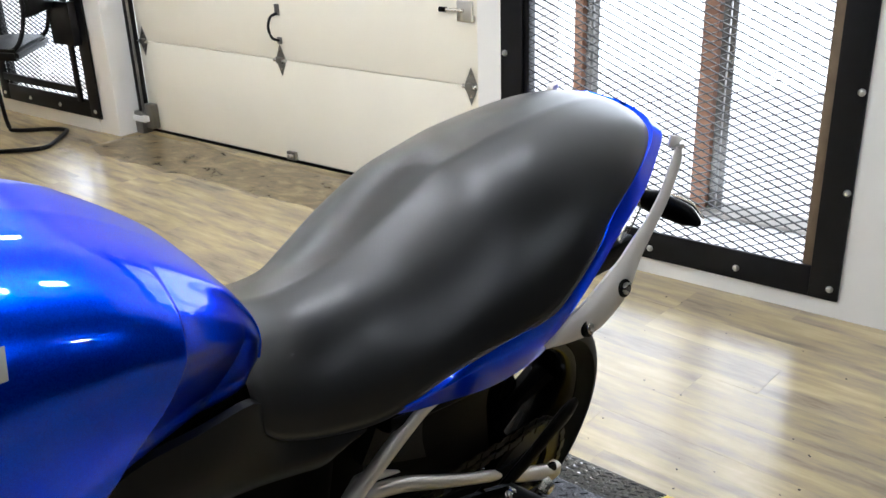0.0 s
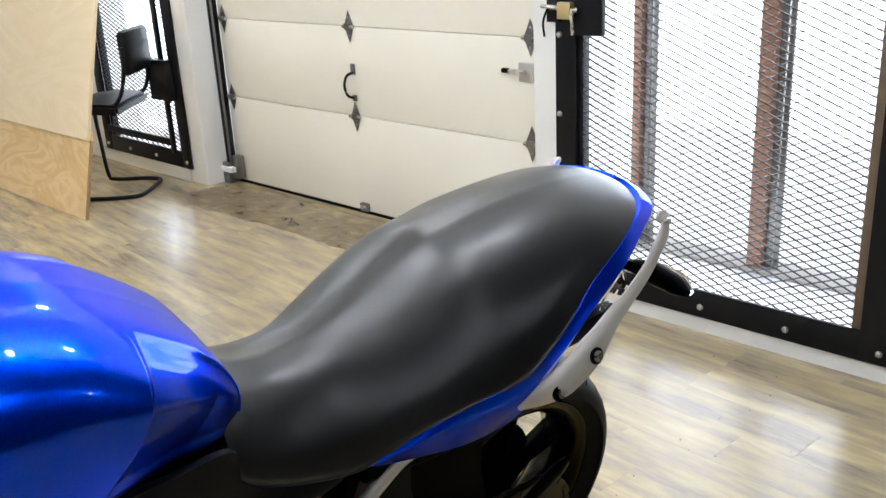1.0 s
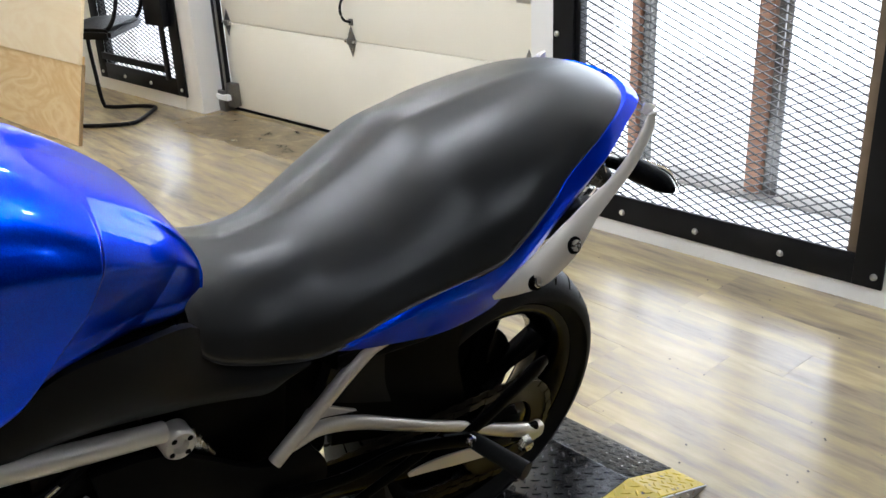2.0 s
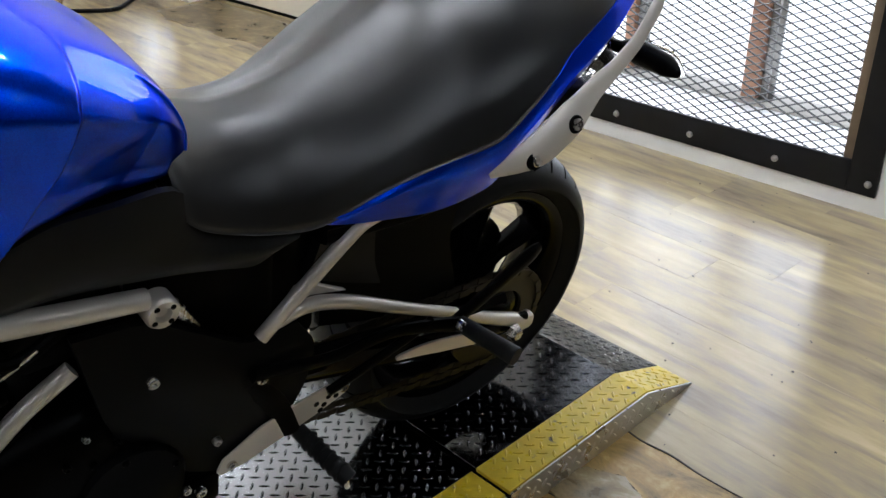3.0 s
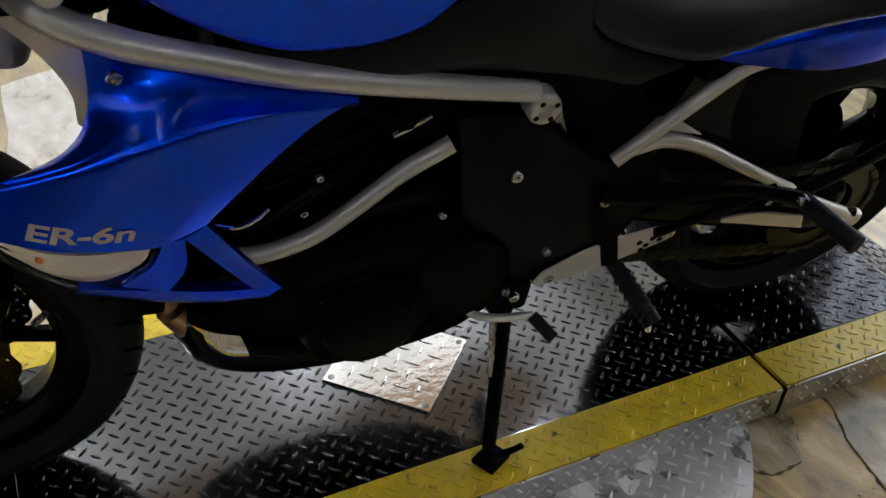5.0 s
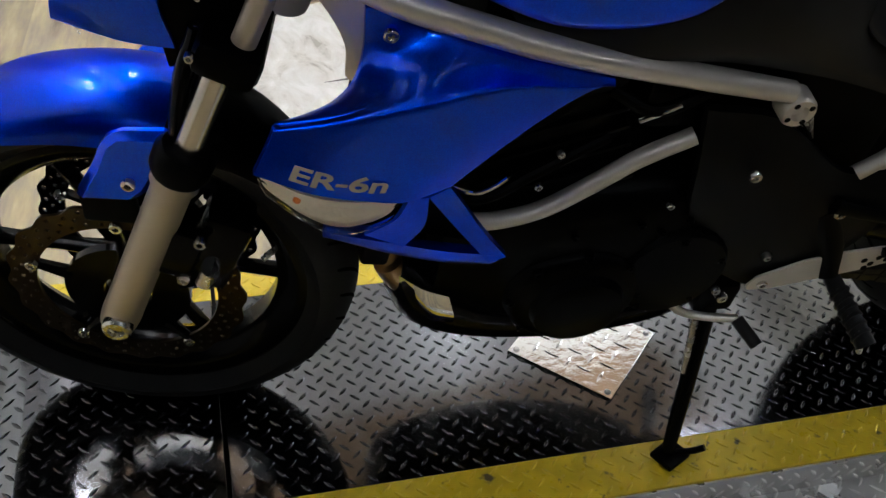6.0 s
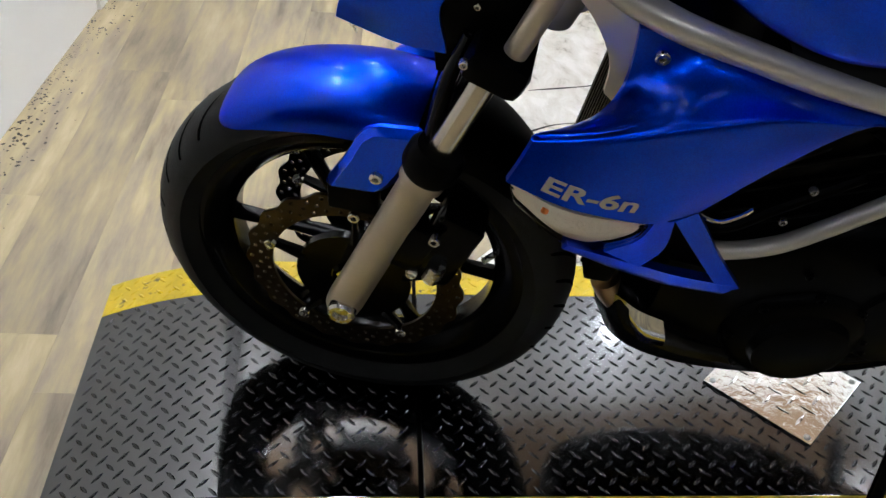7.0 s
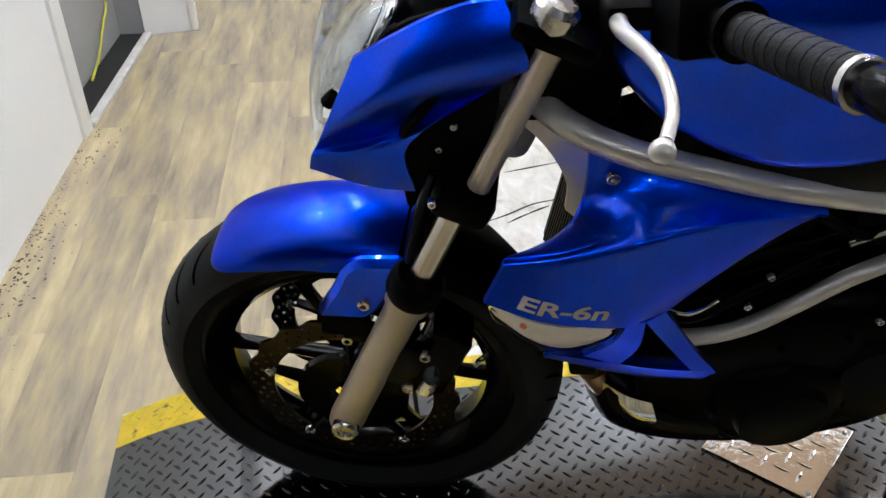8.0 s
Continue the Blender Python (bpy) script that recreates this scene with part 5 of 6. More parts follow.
# rear indicators and number-plate carrier
car = part("plate_carrier", skin([list(r) for r in half_sections([
    (1.44, [(0.0, 0.80), (0.05, 0.795), (0.055, 0.77), (0.0, 0.76)]), (1.53, [(0.0, 0.78), (0.04, 0.775), (0.045, 0.745), (0.0, 0.74)]), (1.60, [(0.0, 0.73), (0.035, 0.725), (0.04, 0.69), (0.0, 0.68)])], 4, 4)]), BLACK_PLASTIC, bike, "black number-plate carrier")
for s in (-1, 1):
    ind = part("rear_indicator", tube([(1.57, s * 0.03, 0.752), (1.583, s * 0.07, 0.754)], 0.010, 10), BLACK_PLASTIC, bike, "black indicator with clear lens")
    part("indicator_body", tube([(1.584, s * 0.06, 0.753), (1.586, s * 0.095, 0.758), (1.577, s * 0.150, 0.765), (1.571, s * 0.178, 0.766)], [0.012, 0.020, 0.017, 0.006], 14, 4), BLACK_PLASTIC, ind)
    part("indicator_lens", tube([(1.596, s * 0.095, 0.766), (1.588, s * 0.145, 0.772), (1.576, s * 0.180, 0.768)], [0.010, 0.013, 0.006], 12, 4), LENS, ind, "clear lens")

# frame tubes on both sides
for s in (-1, 1):
    part("upper_frame_tube", tube([(0.225, s * 0.035, 0.800), (0.262, s * 0.090, 0.792), (0.32, s * 0.122, 0.778), (0.40, s * 0.131, 0.754), (0.47, s * 0.134, 0.732), (0.56, s * 0.136, 0.711), (0.66, s * 0.136, 0.689), (0.742, s * 0.134, 0.670)], [0.0145, 0.0145, 0.0145, 0.0142, 0.014, 0.0138, 0.0135, 0.0125], 16), SILVER, bike, "satin silver frame tube")
    part("lower_frame_tube", tube([(0.335, s * 0.125, 0.545), (0.352, s * 0.130, 0.522), (0.37, s * 0.135, 0.505), (0.43, s * 0.138, 0.487), (0.495, s * 0.136, 0.498), (0.55, s * 0.132, 0.532), (0.60, s * 0.130, 0.572), (0.656, s * 0.130, 0.606)], 0.0108, 16), SILVER, bike, "satin silver lower frame tube")
    part("subframe_tube", tube([(1.085, s * 0.134, 0.672), (1.040, s * 0.136, 0.668), (1.012, s * 0.136, 0.652), (0.95, s * 0.135, 0.596), (0.886, s * 0.134, 0.536)], 0.0100, 16), SILVER, bike, "satin silver subframe tube")
    # steering-head gusset
    part("head_gusset", shell_patch([[(0.200, s * 0.052, 0.790), (0.255, s * 0.078, 0.785), (0.30, s * 0.094, 0.768)], [(0.248, s * 0.074, 0.748), (0.280, s * 0.085, 0.745), (0.298, s * 0.092, 0.735)],
                                    [(0.274, s * 0.081, 0.70), (0.283, s * 0.087, 0.695), (0.292, s * 0.092, 0.69)], [(0.276, s * 0.082, 0.66), (0.283, s * 0.086, 0.655), (0.29, s * 0.09, 0.65)]], 0.006), SILVER, bike, "cast silver head gusset")
    # pivot boss
    nut = part("frame_boss", lathe([(0.0, -0.004), (0.008, -0.004), (0.010, -0.012), (0.018, -0.012), (0.0205, -0.008), (0.0205, 0.014), (0.0, 0.014)], 28, 'y'), SILVER, bike, "machined steel frame boss",
               m=Matrix.Translation((0.757, s * 0.133, 0.647)) @ (Matrix.Identity(4) if s < 0 else Matrix.Rotation(math.pi, 4, 'Z')))
    # boss holes are solid black discs that paint their dark insides
    for k in range(4):
        a = 0.6 + k * math.pi / 2
        part("boss_hole_shade", lathe([(0.0, -0.0125), (0.0036, -0.0125), (0.0036, -0.006), (0.0, -0.006)], 10, 'y'), BLACK_PLASTIC, nut, m=Matrix.Translation((0.757 + 0.0138 * math.cos(a), s * 0.133, 0.647 + 0.0138 * math.sin(a))) @ (Matrix.Identity(4) if s < 0 else Matrix.Rotation(math.pi, 4, 'Z')))
    part("lower_stay", tube([(0.775, s * 0.125, 0.64), (0.79, s * 0.122, 0.615), (0.81, s * 0.12, 0.585)], [0.010, 0.008, 0.003], 10), STEEL, bike, "bright steel stay")

# airbox between tank and engine
part("ignition_cover", box_bm(0.225, 0.325, -0.072, 0.078, 0.768, 0.915, 0.015), BLACK_PLASTIC, bike, "black cover round the steering head")
part("airbox", box_bm(0.40, 0.79, -0.10, 0.10, 0.66, 0.785, 0.02), BLACK_PLASTIC, bike, "black plastic airbox")
part("battery_box", box_bm(0.74, 0.93, -0.10, 0.10, 0.50, 0.70, 0.015), BLACK_PLASTIC, bike, "black battery box")
part("seat_pan", box_bm(0.755, 0.84, -0.078, 0.078, 0.69, 0.765, 0.012), BLACK_PLASTIC, bike, "black seat pan")
# side covers under the seat
for s in (-1, 1):
    grid = [[(0.42, s * 0.112, 0.768), (0.52, s * 0.124, 0.760), (0.615, s * 0.130, 0.786), (0.66, s * 0.132, 0.799), (0.72, s * 0.128, 0.796), (0.79, s * 0.114, 0.784), (0.83, s * 0.100, 0.740), (0.90, s * 0.110, 0.695), (0.945, s * 0.122, 0.681)],
            [(0.43, s * 0.124, 0.752), (0.53, s * 0.136, 0.738), (0.62, s * 0.141, 0.756), (0.67, s * 0.143, 0.762), (0.725, s * 0.141, 0.756), (0.79, s * 0.126, 0.738), (0.835, s * 0.118, 0.708), (0.895, s * 0.122, 0.682), (0.940, s * 0.131, 0.676)],
            [(0.435, s * 0.127, 0.740), (0.535, s * 0.138, 0.722), (0.625, s * 0.142, 0.728), (0.675, s * 0.142, 0.728), (0.73, s * 0.139, 0.718), (0.79, s * 0.134, 0.702), (0.835, s * 0.131, 0.686), (0.89, s * 0.131, 0.669), (0.930, s * 0.131, 0.671)],
            [(0.44, s * 0.120, 0.735), (0.54, s * 0.130, 0.712), (0.63, s * 0.132, 0.712), (0.68, s * 0.131, 0.706), (0.735, s * 0.131, 0.695), (0.79, s * 0.129, 0.681), (0.837, s * 0.128, 0.666), (0.882, s * 0.127, 0.652), (0.912, s * 0.127, 0.664)]]
    part("side_cover", shell_patch(grid, 0.01 * -s), COVER, bike, "matt black side cover")
    # black frame cover behind the engine
    grid = [[(0.66, s * 0.128, 0.640), (0.74, s * 0.134, 0.632), (0.80, s * 0.136, 0.590), (0.87, s * 0.138, 0.540), (0.94, s * 0.136, 0.540)],
            [(0.67, s * 0.140, 0.570), (0.75, s * 0.150, 0.560), (0.82, s * 0.152, 0.530), (0.88, s * 0.152, 0.500), (0.96, s * 0.148, 0.500)],
            [(0.69, s * 0.136, 0.480), (0.76, s * 0.148, 0.460), (0.82, s * 0.152, 0.430), (0.88, s * 0.152, 0.420), (0.95, s * 0.146, 0.430)],
            [(0.74, s * 0.122, 0.380), (0.78, s * 0.138, 0.350), (0.83, s * 0.144, 0.330), (0.88, s * 0.144, 0.345), (0.93, s * 0.138, 0.370)]]
    cov = part("frame_cover", shell_patch(grid, 0.012 * -s), mat("black_frame_cover", (0.0025, 0.0025, 0.0025), 0.42, spec=0.07), bike, "black moulded frame cover")
    for x, z, r in ((0.732, 0.567, 0.0075), (0.874, 0.493, 0.0085), (0.810, 0.413, 0.006), (0.765, 0.345, 0.006)):
        part("cover_bolt", bolt_bm(r, 0.008), STEEL, cov, m=Matrix.Translation((x, s * 0.156, z)) @ (Matrix.Identity(4) if s < 0 else Matrix.Rotation(math.pi, 4, 'Z')))

# radiator shrouds with indicator and lettering
for s in (-1, 1):
    top = np.array([(0.290, s * 0.098, 0.755), (0.310, s * 0.104, 0.757), (0.335, s * 0.109, 0.755), (0.385, s * 0.120, 0.744), (0.440, s * 0.130, 0.728), (0.536, s * 0.140, 0.698)])
    ridge = np.array([(0.202, s * 0.156, 0.662), (0.262, s * 0.175, 0.687), (0.318, s * 0.180, 0.705), (0.368, s * 0.177, 0.714), (0.430, s * 0.167, 0.715), (0.535, s * 0.146, 0.694)])
    foot = np.array([(0.180, s * 0.170, 0.615), (0.235, s * 0.196, 0.612), (0.290, s * 0.202, 0.604), (0.325, s * 0.200, 0.598), (0.350, s * 0.192, 0.598), (0.374, s * 0.184, 0.600)])
    hollow = np.array([(0.029, 0.005, -0.034), (0.013, 0.011, -0.018), (0.004, 0.011, -0.007), (0.001, 0.006, -0.002), (0, 0.001, 0), (0, 0, 0)]) * (1, -s, 1)
    sweep = np.array([(0.001, 0.000, 0.001), (0.003, 0.001, 0.001), (0.004, 0.001, 0.003), (0.006, 0.001, 0.007), (0.012, 0.000, 0.013), (0.026, -0.006, 0.036)]) * (1, s, 1)
    grid = [top * (1 - f) + ridge * f + hollow * math.sin(math.pi * f) for f in (0, 0.16, 0.33, 0.5, 0.67, 0.84, 0.96)]
    grid += [ridge * (1 - f) + foot * f + sweep * 4 * f * (1 - f) for f in (0.04, 0.2, 0.4, 0.6, 0.8, 1.0)]
    bm = shell_patch(grid, 0.008 * -s, 6, 3)
    sh = part("radiator_shroud", bm, BLUE, bike, "glossy blue radiator shroud with silver lettering")
    if s < 0:
        grid = [[(0.374, s * 0.184, 0.600), (0.392, s * 0.186, 0.572), (0.418, s * 0.188, 0.530), (0.450, s * 0.190, 0.486)],
                [(0.352, s * 0.190, 0.592), (0.374, s * 0.191, 0.560), (0.402, s * 0.192, 0.520), (0.430, s * 0.192, 0.480)]]
        part("shroud_fin", shell_patch(grid, 0.010 * -s), BLUE, sh)
        grid = [[(0.250, s * 0.196, 0.552), (0.320, s * 0.197, 0.530), (0.380, s * 0.195, 0.508), (0.448, s * 0.190, 0.488)],
                [(0.246, s * 0.190, 0.540), (0.315, s * 0.190, 0.506), (0.375, s * 0.190, 0.484), (0.432, s * 0.188, 0.472)],
                [(0.255, s * 0.160, 0.530), (0.315, s * 0.160, 0.494), (0.375, s * 0.160, 0.474), (0.425, s * 0.165, 0.468)]]
        part("shroud_lip", shell_patch(grid, 0.008 * -s), BLUE, sh)
        grid = [[(0.330, s * 0.198, 0.600), (0.352, s * 0.190, 0.592)], [(0.318, s * 0.200, 0.572), (0.350, s * 0.194, 0.552)], [(0.288, s * 0.198, 0.548), (0.330, s * 0.197, 0.524)]]
        part("shroud_rib", shell_patch(grid, 0.008 * -s), BLUE, sh)
        # black plate added behind the opening for the shade inside it
        part("shroud_shade_plate", plate([(0.33, 0.575), (0.38, 0.560), (0.43, 0.49), (0.34, 0.515)], 0.004, 'y', bevel=0, m=Matrix.Translation((0, s * 0.170, 0))), BLACK_PLASTIC, sh, "black plate for the shade in the opening")
    lens_grid = [[(0.184, s * 0.174, 0.612), (0.225, s * 0.198, 0.604), (0.275, s * 0.206, 0.597), (0.322, s * 0.203, 0.597)],
                 [(0.192, s * 0.176, 0.590), (0.228, s * 0.202, 0.580), (0.272, s * 0.208, 0.574), (0.312, s * 0.205, 0.578)],
                 [(0.208, s * 0.172, 0.568), (0.238, s * 0.192, 0.556), (0.268, s * 0.198, 0.550), (0.296, s * 0.198, 0.556)]]
    part("indicator_back", shell_patch([[(x, y - s * 0.010, z) for x, y, z in r] for r in lens_grid], 0.004 * -s), mat("indicator_reflector", (0.78, 0.70, 0.56), 0.4, 0.1, bump=0.6, bump_scale=160), sh, "bright indicator reflector")
    ln = part("indicator_lens", shell_patch(lens_grid, 0.003 * -s), LENS, sh, "clear indicator lens")
    ln.visible_shadow = False
    bm = bmesh.new()
    bmesh.ops.create_uvsphere(bm, u_segments=12, v_segments=8, radius=0.006)
    part("indicator_bulb", bm, AMBER, sh, "amber bulb", m=Matrix.Translation((0.222, s * 0.184, 0.594)))
    # flattened black disc on the surface, painting the shade of a hollow
    part("recess_shade_disc", lathe([(0.0, -0.0015), (0.016, -0.0015), (0.0185, -0.0005), (0.0185, 0.006), (0.0, 0.006)], 24, 'y'), BLACK_PLASTIC, sh, m=Matrix.Translation((0.338, s * 0.1135, 0.7335)) @ Matrix.Rotation(radians(s * 36), 4, 'X') @ Matrix.Diagonal((1.15, 1, 0.8, 1)))
    part("shroud_bolt", bolt_bm(0.0075, 0.006), STEEL, sh, m=Matrix.Translation((0.312, s * 0.116, 0.739)) @ (Matrix.Identity(4) if s < 0 else Matrix.Rotation(math.pi, 4, 'Z')))


def lettering(text, size, m, material, parent, label, depth=0.0006, shear=0.2):
    cu = bpy.data.curves.new("lettering", 'FONT')
    cu.body, cu.size, cu.extrude, cu.shear, cu.offset = text, size, depth, shear, size * 0.026
    ob = bpy.data.objects.new("tmp", cu)
    scene.collection.objects.link(ob)
    dg = bpy.context.evaluated_depsgraph_get()
    me = bpy.data.meshes.new_from_object(ob.evaluated_get(dg))
    bpy.data.objects.remove(ob)
    me.transform(m)
    for v in me.vertices:
        # lay the letters on the curved flank
        x, z = v.co.x, v.co.z
        y1 = np.interp(x, (0.192, 0.252, 0.308, 0.352), (0.162, 0.187, 0.194, 0.192))
        y2 = np.interp(x, (0.180, 0.235, 0.290, 0.325), (0.170, 0.196, 0.202, 0.200))
        f = min(1.0, max(0.0, (0.656 - z) / 0.048))
        v.co.y = -(y1 * (1 - f) + y2 * f) - 0.0022 + (v.co.y + 0.2035) * 0.3
    me.materials.clear()
    me.materials.append(material)
    lt = new("lettering", me)
    lt.parent = parent
    if label:
        lt["label"] = label
    return lt


lettering("ER-6n", 0.032, pose(0.211, -0.2035, 0.6215, 84, 3, 0) @ Matrix.Diagonal((1.22, 0.74, 1, 1)), LETTER, bike, "silver model lettering")

# engine
bm = box_bm(0.40, 0.60, -0.115, 0.115, 0.42, 0.66, 0.03, m=Matrix.Translation((0.5, 0, 0.54)) @ Matrix.Rotation(radians(-18), 4, 'Y') @ Matrix.Translation((-0.5, 0, -0.54)))
eng = part("engine", skin([list(r) for r in half_sections([
    (0.40, [(0.0, 0.46), (0.09, 0.45), (0.11, 0.38), (0.09, 0.28), (0.0, 0.25)]),
    (0.48, [(0.0, 0.50), (0.11, 0.49), (0.135, 0.39), (0.11, 0.25), (0.0, 0.22)]),
    (0.60, [(0.0, 0.52), (0.12, 0.51), (0.145, 0.39), (0.12, 0.24), (0.0, 0.21)]),
    (0.72, [(0.0, 0.52), (0.115, 0.51), (0.135, 0.40), (0.11, 0.26), (0.0, 0.23)]),
    (0.84, [(0.0, 0.48), (0.09, 0.47), (0.105, 0.39), (0.08, 0.29), (0.0, 0.27)])], 4, 4)]), ENGINE, bike, "black parallel-twin engine crankcase")
part("cylinder_block", bm, ENGINE, eng, "black finned cylinder block")
for k in range(6):
    z = 0.47 + 0.028 * k
    part("cooling_fin", box_bm(0.392, 0.60, -0.122, 0.122, z, z + 0.006, 0.002, m=Matrix.Translation((0.5, 0, 0.54)) @ Matrix.Rotation(radians(-18), 4, 'Y') @ Matrix.Translation((-0.5, 0, -0.54))), ENGINE, eng)
part("cylinder_head", box_bm(0.41, 0.63, -0.12, 0.12, 0.645, 0.70, 0.018, m=Matrix.Translation((0.5, 0, 0.54)) @ Matrix.Rotation(radians(-18), 4, 'Y') @ Matrix.Translation((-0.52, 0, -0.55))), ENGINE, eng)
part("throttle_body", box_bm(0.60, 0.74, -0.10, 0.10, 0.58, 0.67, 0.02), BLACK_PLASTIC, eng)
# generator cover on the left
gc = part("generator_cover", lathe([(0.0, -0.050), (0.045, -0.050), (0.058, -0.044), (0.062, -0.030), (0.078, -0.026), (0.088, -0.016), (0.092, 0.0), (0.092, 0.03), (0.0, 0.03)], 40, 'y'), ENGINE, eng, "round black generator cover", m=Matrix.Translation((0.575, -0.130, 0.335)))
for k in range(8):
    a = k * math.pi / 4
    part("cover_bolt", bolt_bm(0.006, 0.008, 8), ENGINE, gc, m=Matrix.Translation((0.575 + 0.085 * math.cos(a), -0.146, 0.335 + 0.085 * math.sin(a))))
sc = part("sprocket_cover", skin([list(r) for r in np.array([[(0.70 + 0.075 * math.cos(a) * f, -0.128 - d, 0.37 + 0.085 * math.sin(a) * f) for a in np.linspace(0, 2 * math.pi, 24, endpoint=False)] for f, d in ((1.0, -0.01), (1.0, 0.012), (0.92, 0.022), (0.5, 0.026))])]), ENGINE, eng, "black sprocket cover")
for k in range(5):
    a = 0.4 + k * 2 * math.pi / 5
    part("cover_bolt", bolt_bm(0.005, 0.007, 8), ENGINE, sc, m=Matrix.Translation((0.70 + 0.062 * math.cos(a), -0.146, 0.37 + 0.07 * math.sin(a))))
for x, z in ((0.63, 0.47), (0.66, 0.455), (0.69, 0.475), (0.55, 0.455), (0.655, 0.505), (0.50, 0.60), (0.485, 0.55)):
    part("case_bolt", bolt_bm(0.005, 0.006, 8), STEEL if z > 0.5 else ENGINE, eng, m=Matrix.Translation((x, -0.142, z)))
# radiator behind the shrouds
rad = part("radiator", box_bm(0.315, 0.350, -0.125, 0.125, 0.40, 0.665, 0.006, m=Matrix.Translation((0.30, 0, 0.53)) @ Matrix.Rotation(radians(8), 4, 'Y') @ Matrix.Translation((-0.30, 0, -0.53))), BLACK_PLASTIC, bike, "black radiator core")
for k in range(24):
    y = -0.105 + k * 0.0089
    part("radiator_fin", box_bm(0.311, 0.316, y, y + 0.003, 0.41, 0.655, 0, m=Matrix.Translation((0.30, 0, 0.53)) @ Matrix.Rotation(radians(8), 4, 'Y') @ Matrix.Translation((-0.30, 0, -0.53))), ENGINE, rad, smooth=False)
# hoses between shroud and engine
for pts, r in (([(0.42, -0.11, 0.52), (0.40, -0.135, 0.57), (0.43, -0.135, 0.62), (0.50, -0.12, 0.65)], 0.012), ([(0.36, -0.12, 0.54), (0.42, -0.14, 0.53), (0.48, -0.13, 0.555), (0.56, -0.12, 0.60)], 0.008), ([(0.55, -0.11, 0.66), (0.60, -0.125, 0.64), (0.66, -0.115, 0.655)], 0.008)):
    part("coolant_hose", tube(pts, r, 10), BLACK_PLASTIC, eng)
for pts in ([(0.385, -0.150, 0.562), (0.41, -0.155, 0.556), (0.43, -0.153, 0.562), (0.445, -0.150, 0.572)], [(0.36, -0.148, 0.568), (0.375, -0.150, 0.560)], [(0.585, -0.128, 0.628), (0.605, -0.130, 0.640), (0.625, -0.130, 0.652)]):
    part("bright_clip", tube(pts, 0.0028, 8), CHROME, eng, "bright metal clip")
# brown wire loom along the frame tube
part("wire_loom", tube([(0.40, -0.120, 0.722), (0.47, -0.126, 0.698), (0.54, -0.126, 0.684)], [0.006, 0.010, 0.006], 8), BRONZE, bike, "brown wrapped wiring")

# exhaust and silencer under the engine
for y in (-0.06, 0.06):
    part("exhaust_header", tube([(0.40, y, 0.50), (0.345, y, 0.46), (0.335, y * 1.1, 0.36), (0.375, y * 1.2, 0.285), (0.45, y, 0.25)], 0.020, 16), BRONZE, bike, "heat-tinted exhaust header")
sil = part("silencer", skin([list(r) for r in half_sections([
    (0.345, [(0.0, 0.335), (0.055, 0.330), (0.075, 0.300), (0.06, 0.262), (0.0, 0.252)]),
    (0.375, [(0.0, 0.345), (0.085, 0.335), (0.110, 0.285), (0.09, 0.228), (0.0, 0.218)]),
    (0.46, [(0.0, 0.30), (0.105, 0.285), (0.125, 0.245), (0.105, 0.205), (0.0, 0.198)]),
    (0.60, [(0.0, 0.28), (0.11, 0.265), (0.130, 0.235), (0.11, 0.198), (0.0, 0.190)]),
    (0.74, [(0.0, 0.28), (0.105, 0.27), (0.120, 0.245), (0.10, 0.212), (0.0, 0.205)]),
    (0.84, [(0.0, 0.29), (0.07, 0.285), (0.085, 0.265), (0.07, 0.242), (0.0, 0.238)])], 4, 4)]), BLACK_GLOSS, bike, "black underslung silencer")
part("silencer_shield", shell_patch([[(0.352, -0.085, 0.325), (0.385, -0.108, 0.318), (0.42, -0.114, 0.306)], [(0.356, -0.09, 0.300), (0.392, -0.118, 0.290), (0.428, -0.124, 0.278)], [(0.366, -0.085, 0.276), (0.395, -0.116, 0.262), (0.43, -0.122, 0.258)]], 0.004), CHROME, sil, "bright metal heat shield")

# swing arm, chain, sprocket
sw = part("swing_arm", tube([(0.86, -0.105, 0.45), (1.00, -0.112, 0.405), (1.16, -0.118, 0.355), (1.30, -0.120, 0.315), (1.43, -0.120, 0.290)], [0.030, 0.026, 0.022, 0.020, 0.016], 12, 5, flat=0.55), BLACK_GLOSS, bike, "black swing arm with silver end")
part("swing_arm_right", tube([(0.86, 0.105, 0.45), (1.00, 0.112, 0.405), (1.16, 0.118, 0.355), (1.30, 0.120, 0.315), (1.43, 0.120, 0.290)], [0.030, 0.026, 0.022, 0.020, 0.016], 12, 5, flat=0.55), BLACK_GLOSS, sw)
part("swing_arm_brace", tube([(0.872, -0.120, 0.480), (0.897, -0.123, 0.527), (0.930, -0.126, 0.546), (0.967, -0.127, 0.550), (1.027, -0.128, 0.527), (1.096, -0.128, 0.486), (1.172, -0.126, 0.440), (1.25, -0.122, 0.393), (1.313, -0.120, 0.351), (1.398, -0.118, 0.302), (1.445, -0.118, 0.280)], [0.008, 0.009, 0.0095, 0.0105, 0.0105, 0.010, 0.009, 0.009, 0.011, 0.014, 0.011], 14, 5), SILVER, sw, "satin silver swing arm brace")
part("brace_plate", plate([(0.925, 0.548), (0.948, 0.580), (0.972, 0.576), (1.03, 0.538), (0.97, 0.556)], 0.008, 'y', m=Matrix.Translation((0, -0.118, 0))), SILVER, sw)
part("axle_block", box_bm(1.392, 1.450, -0.130, -0.106, 0.268, 0.300, 0.009), SILVER, sw, "silver axle adjuster block")
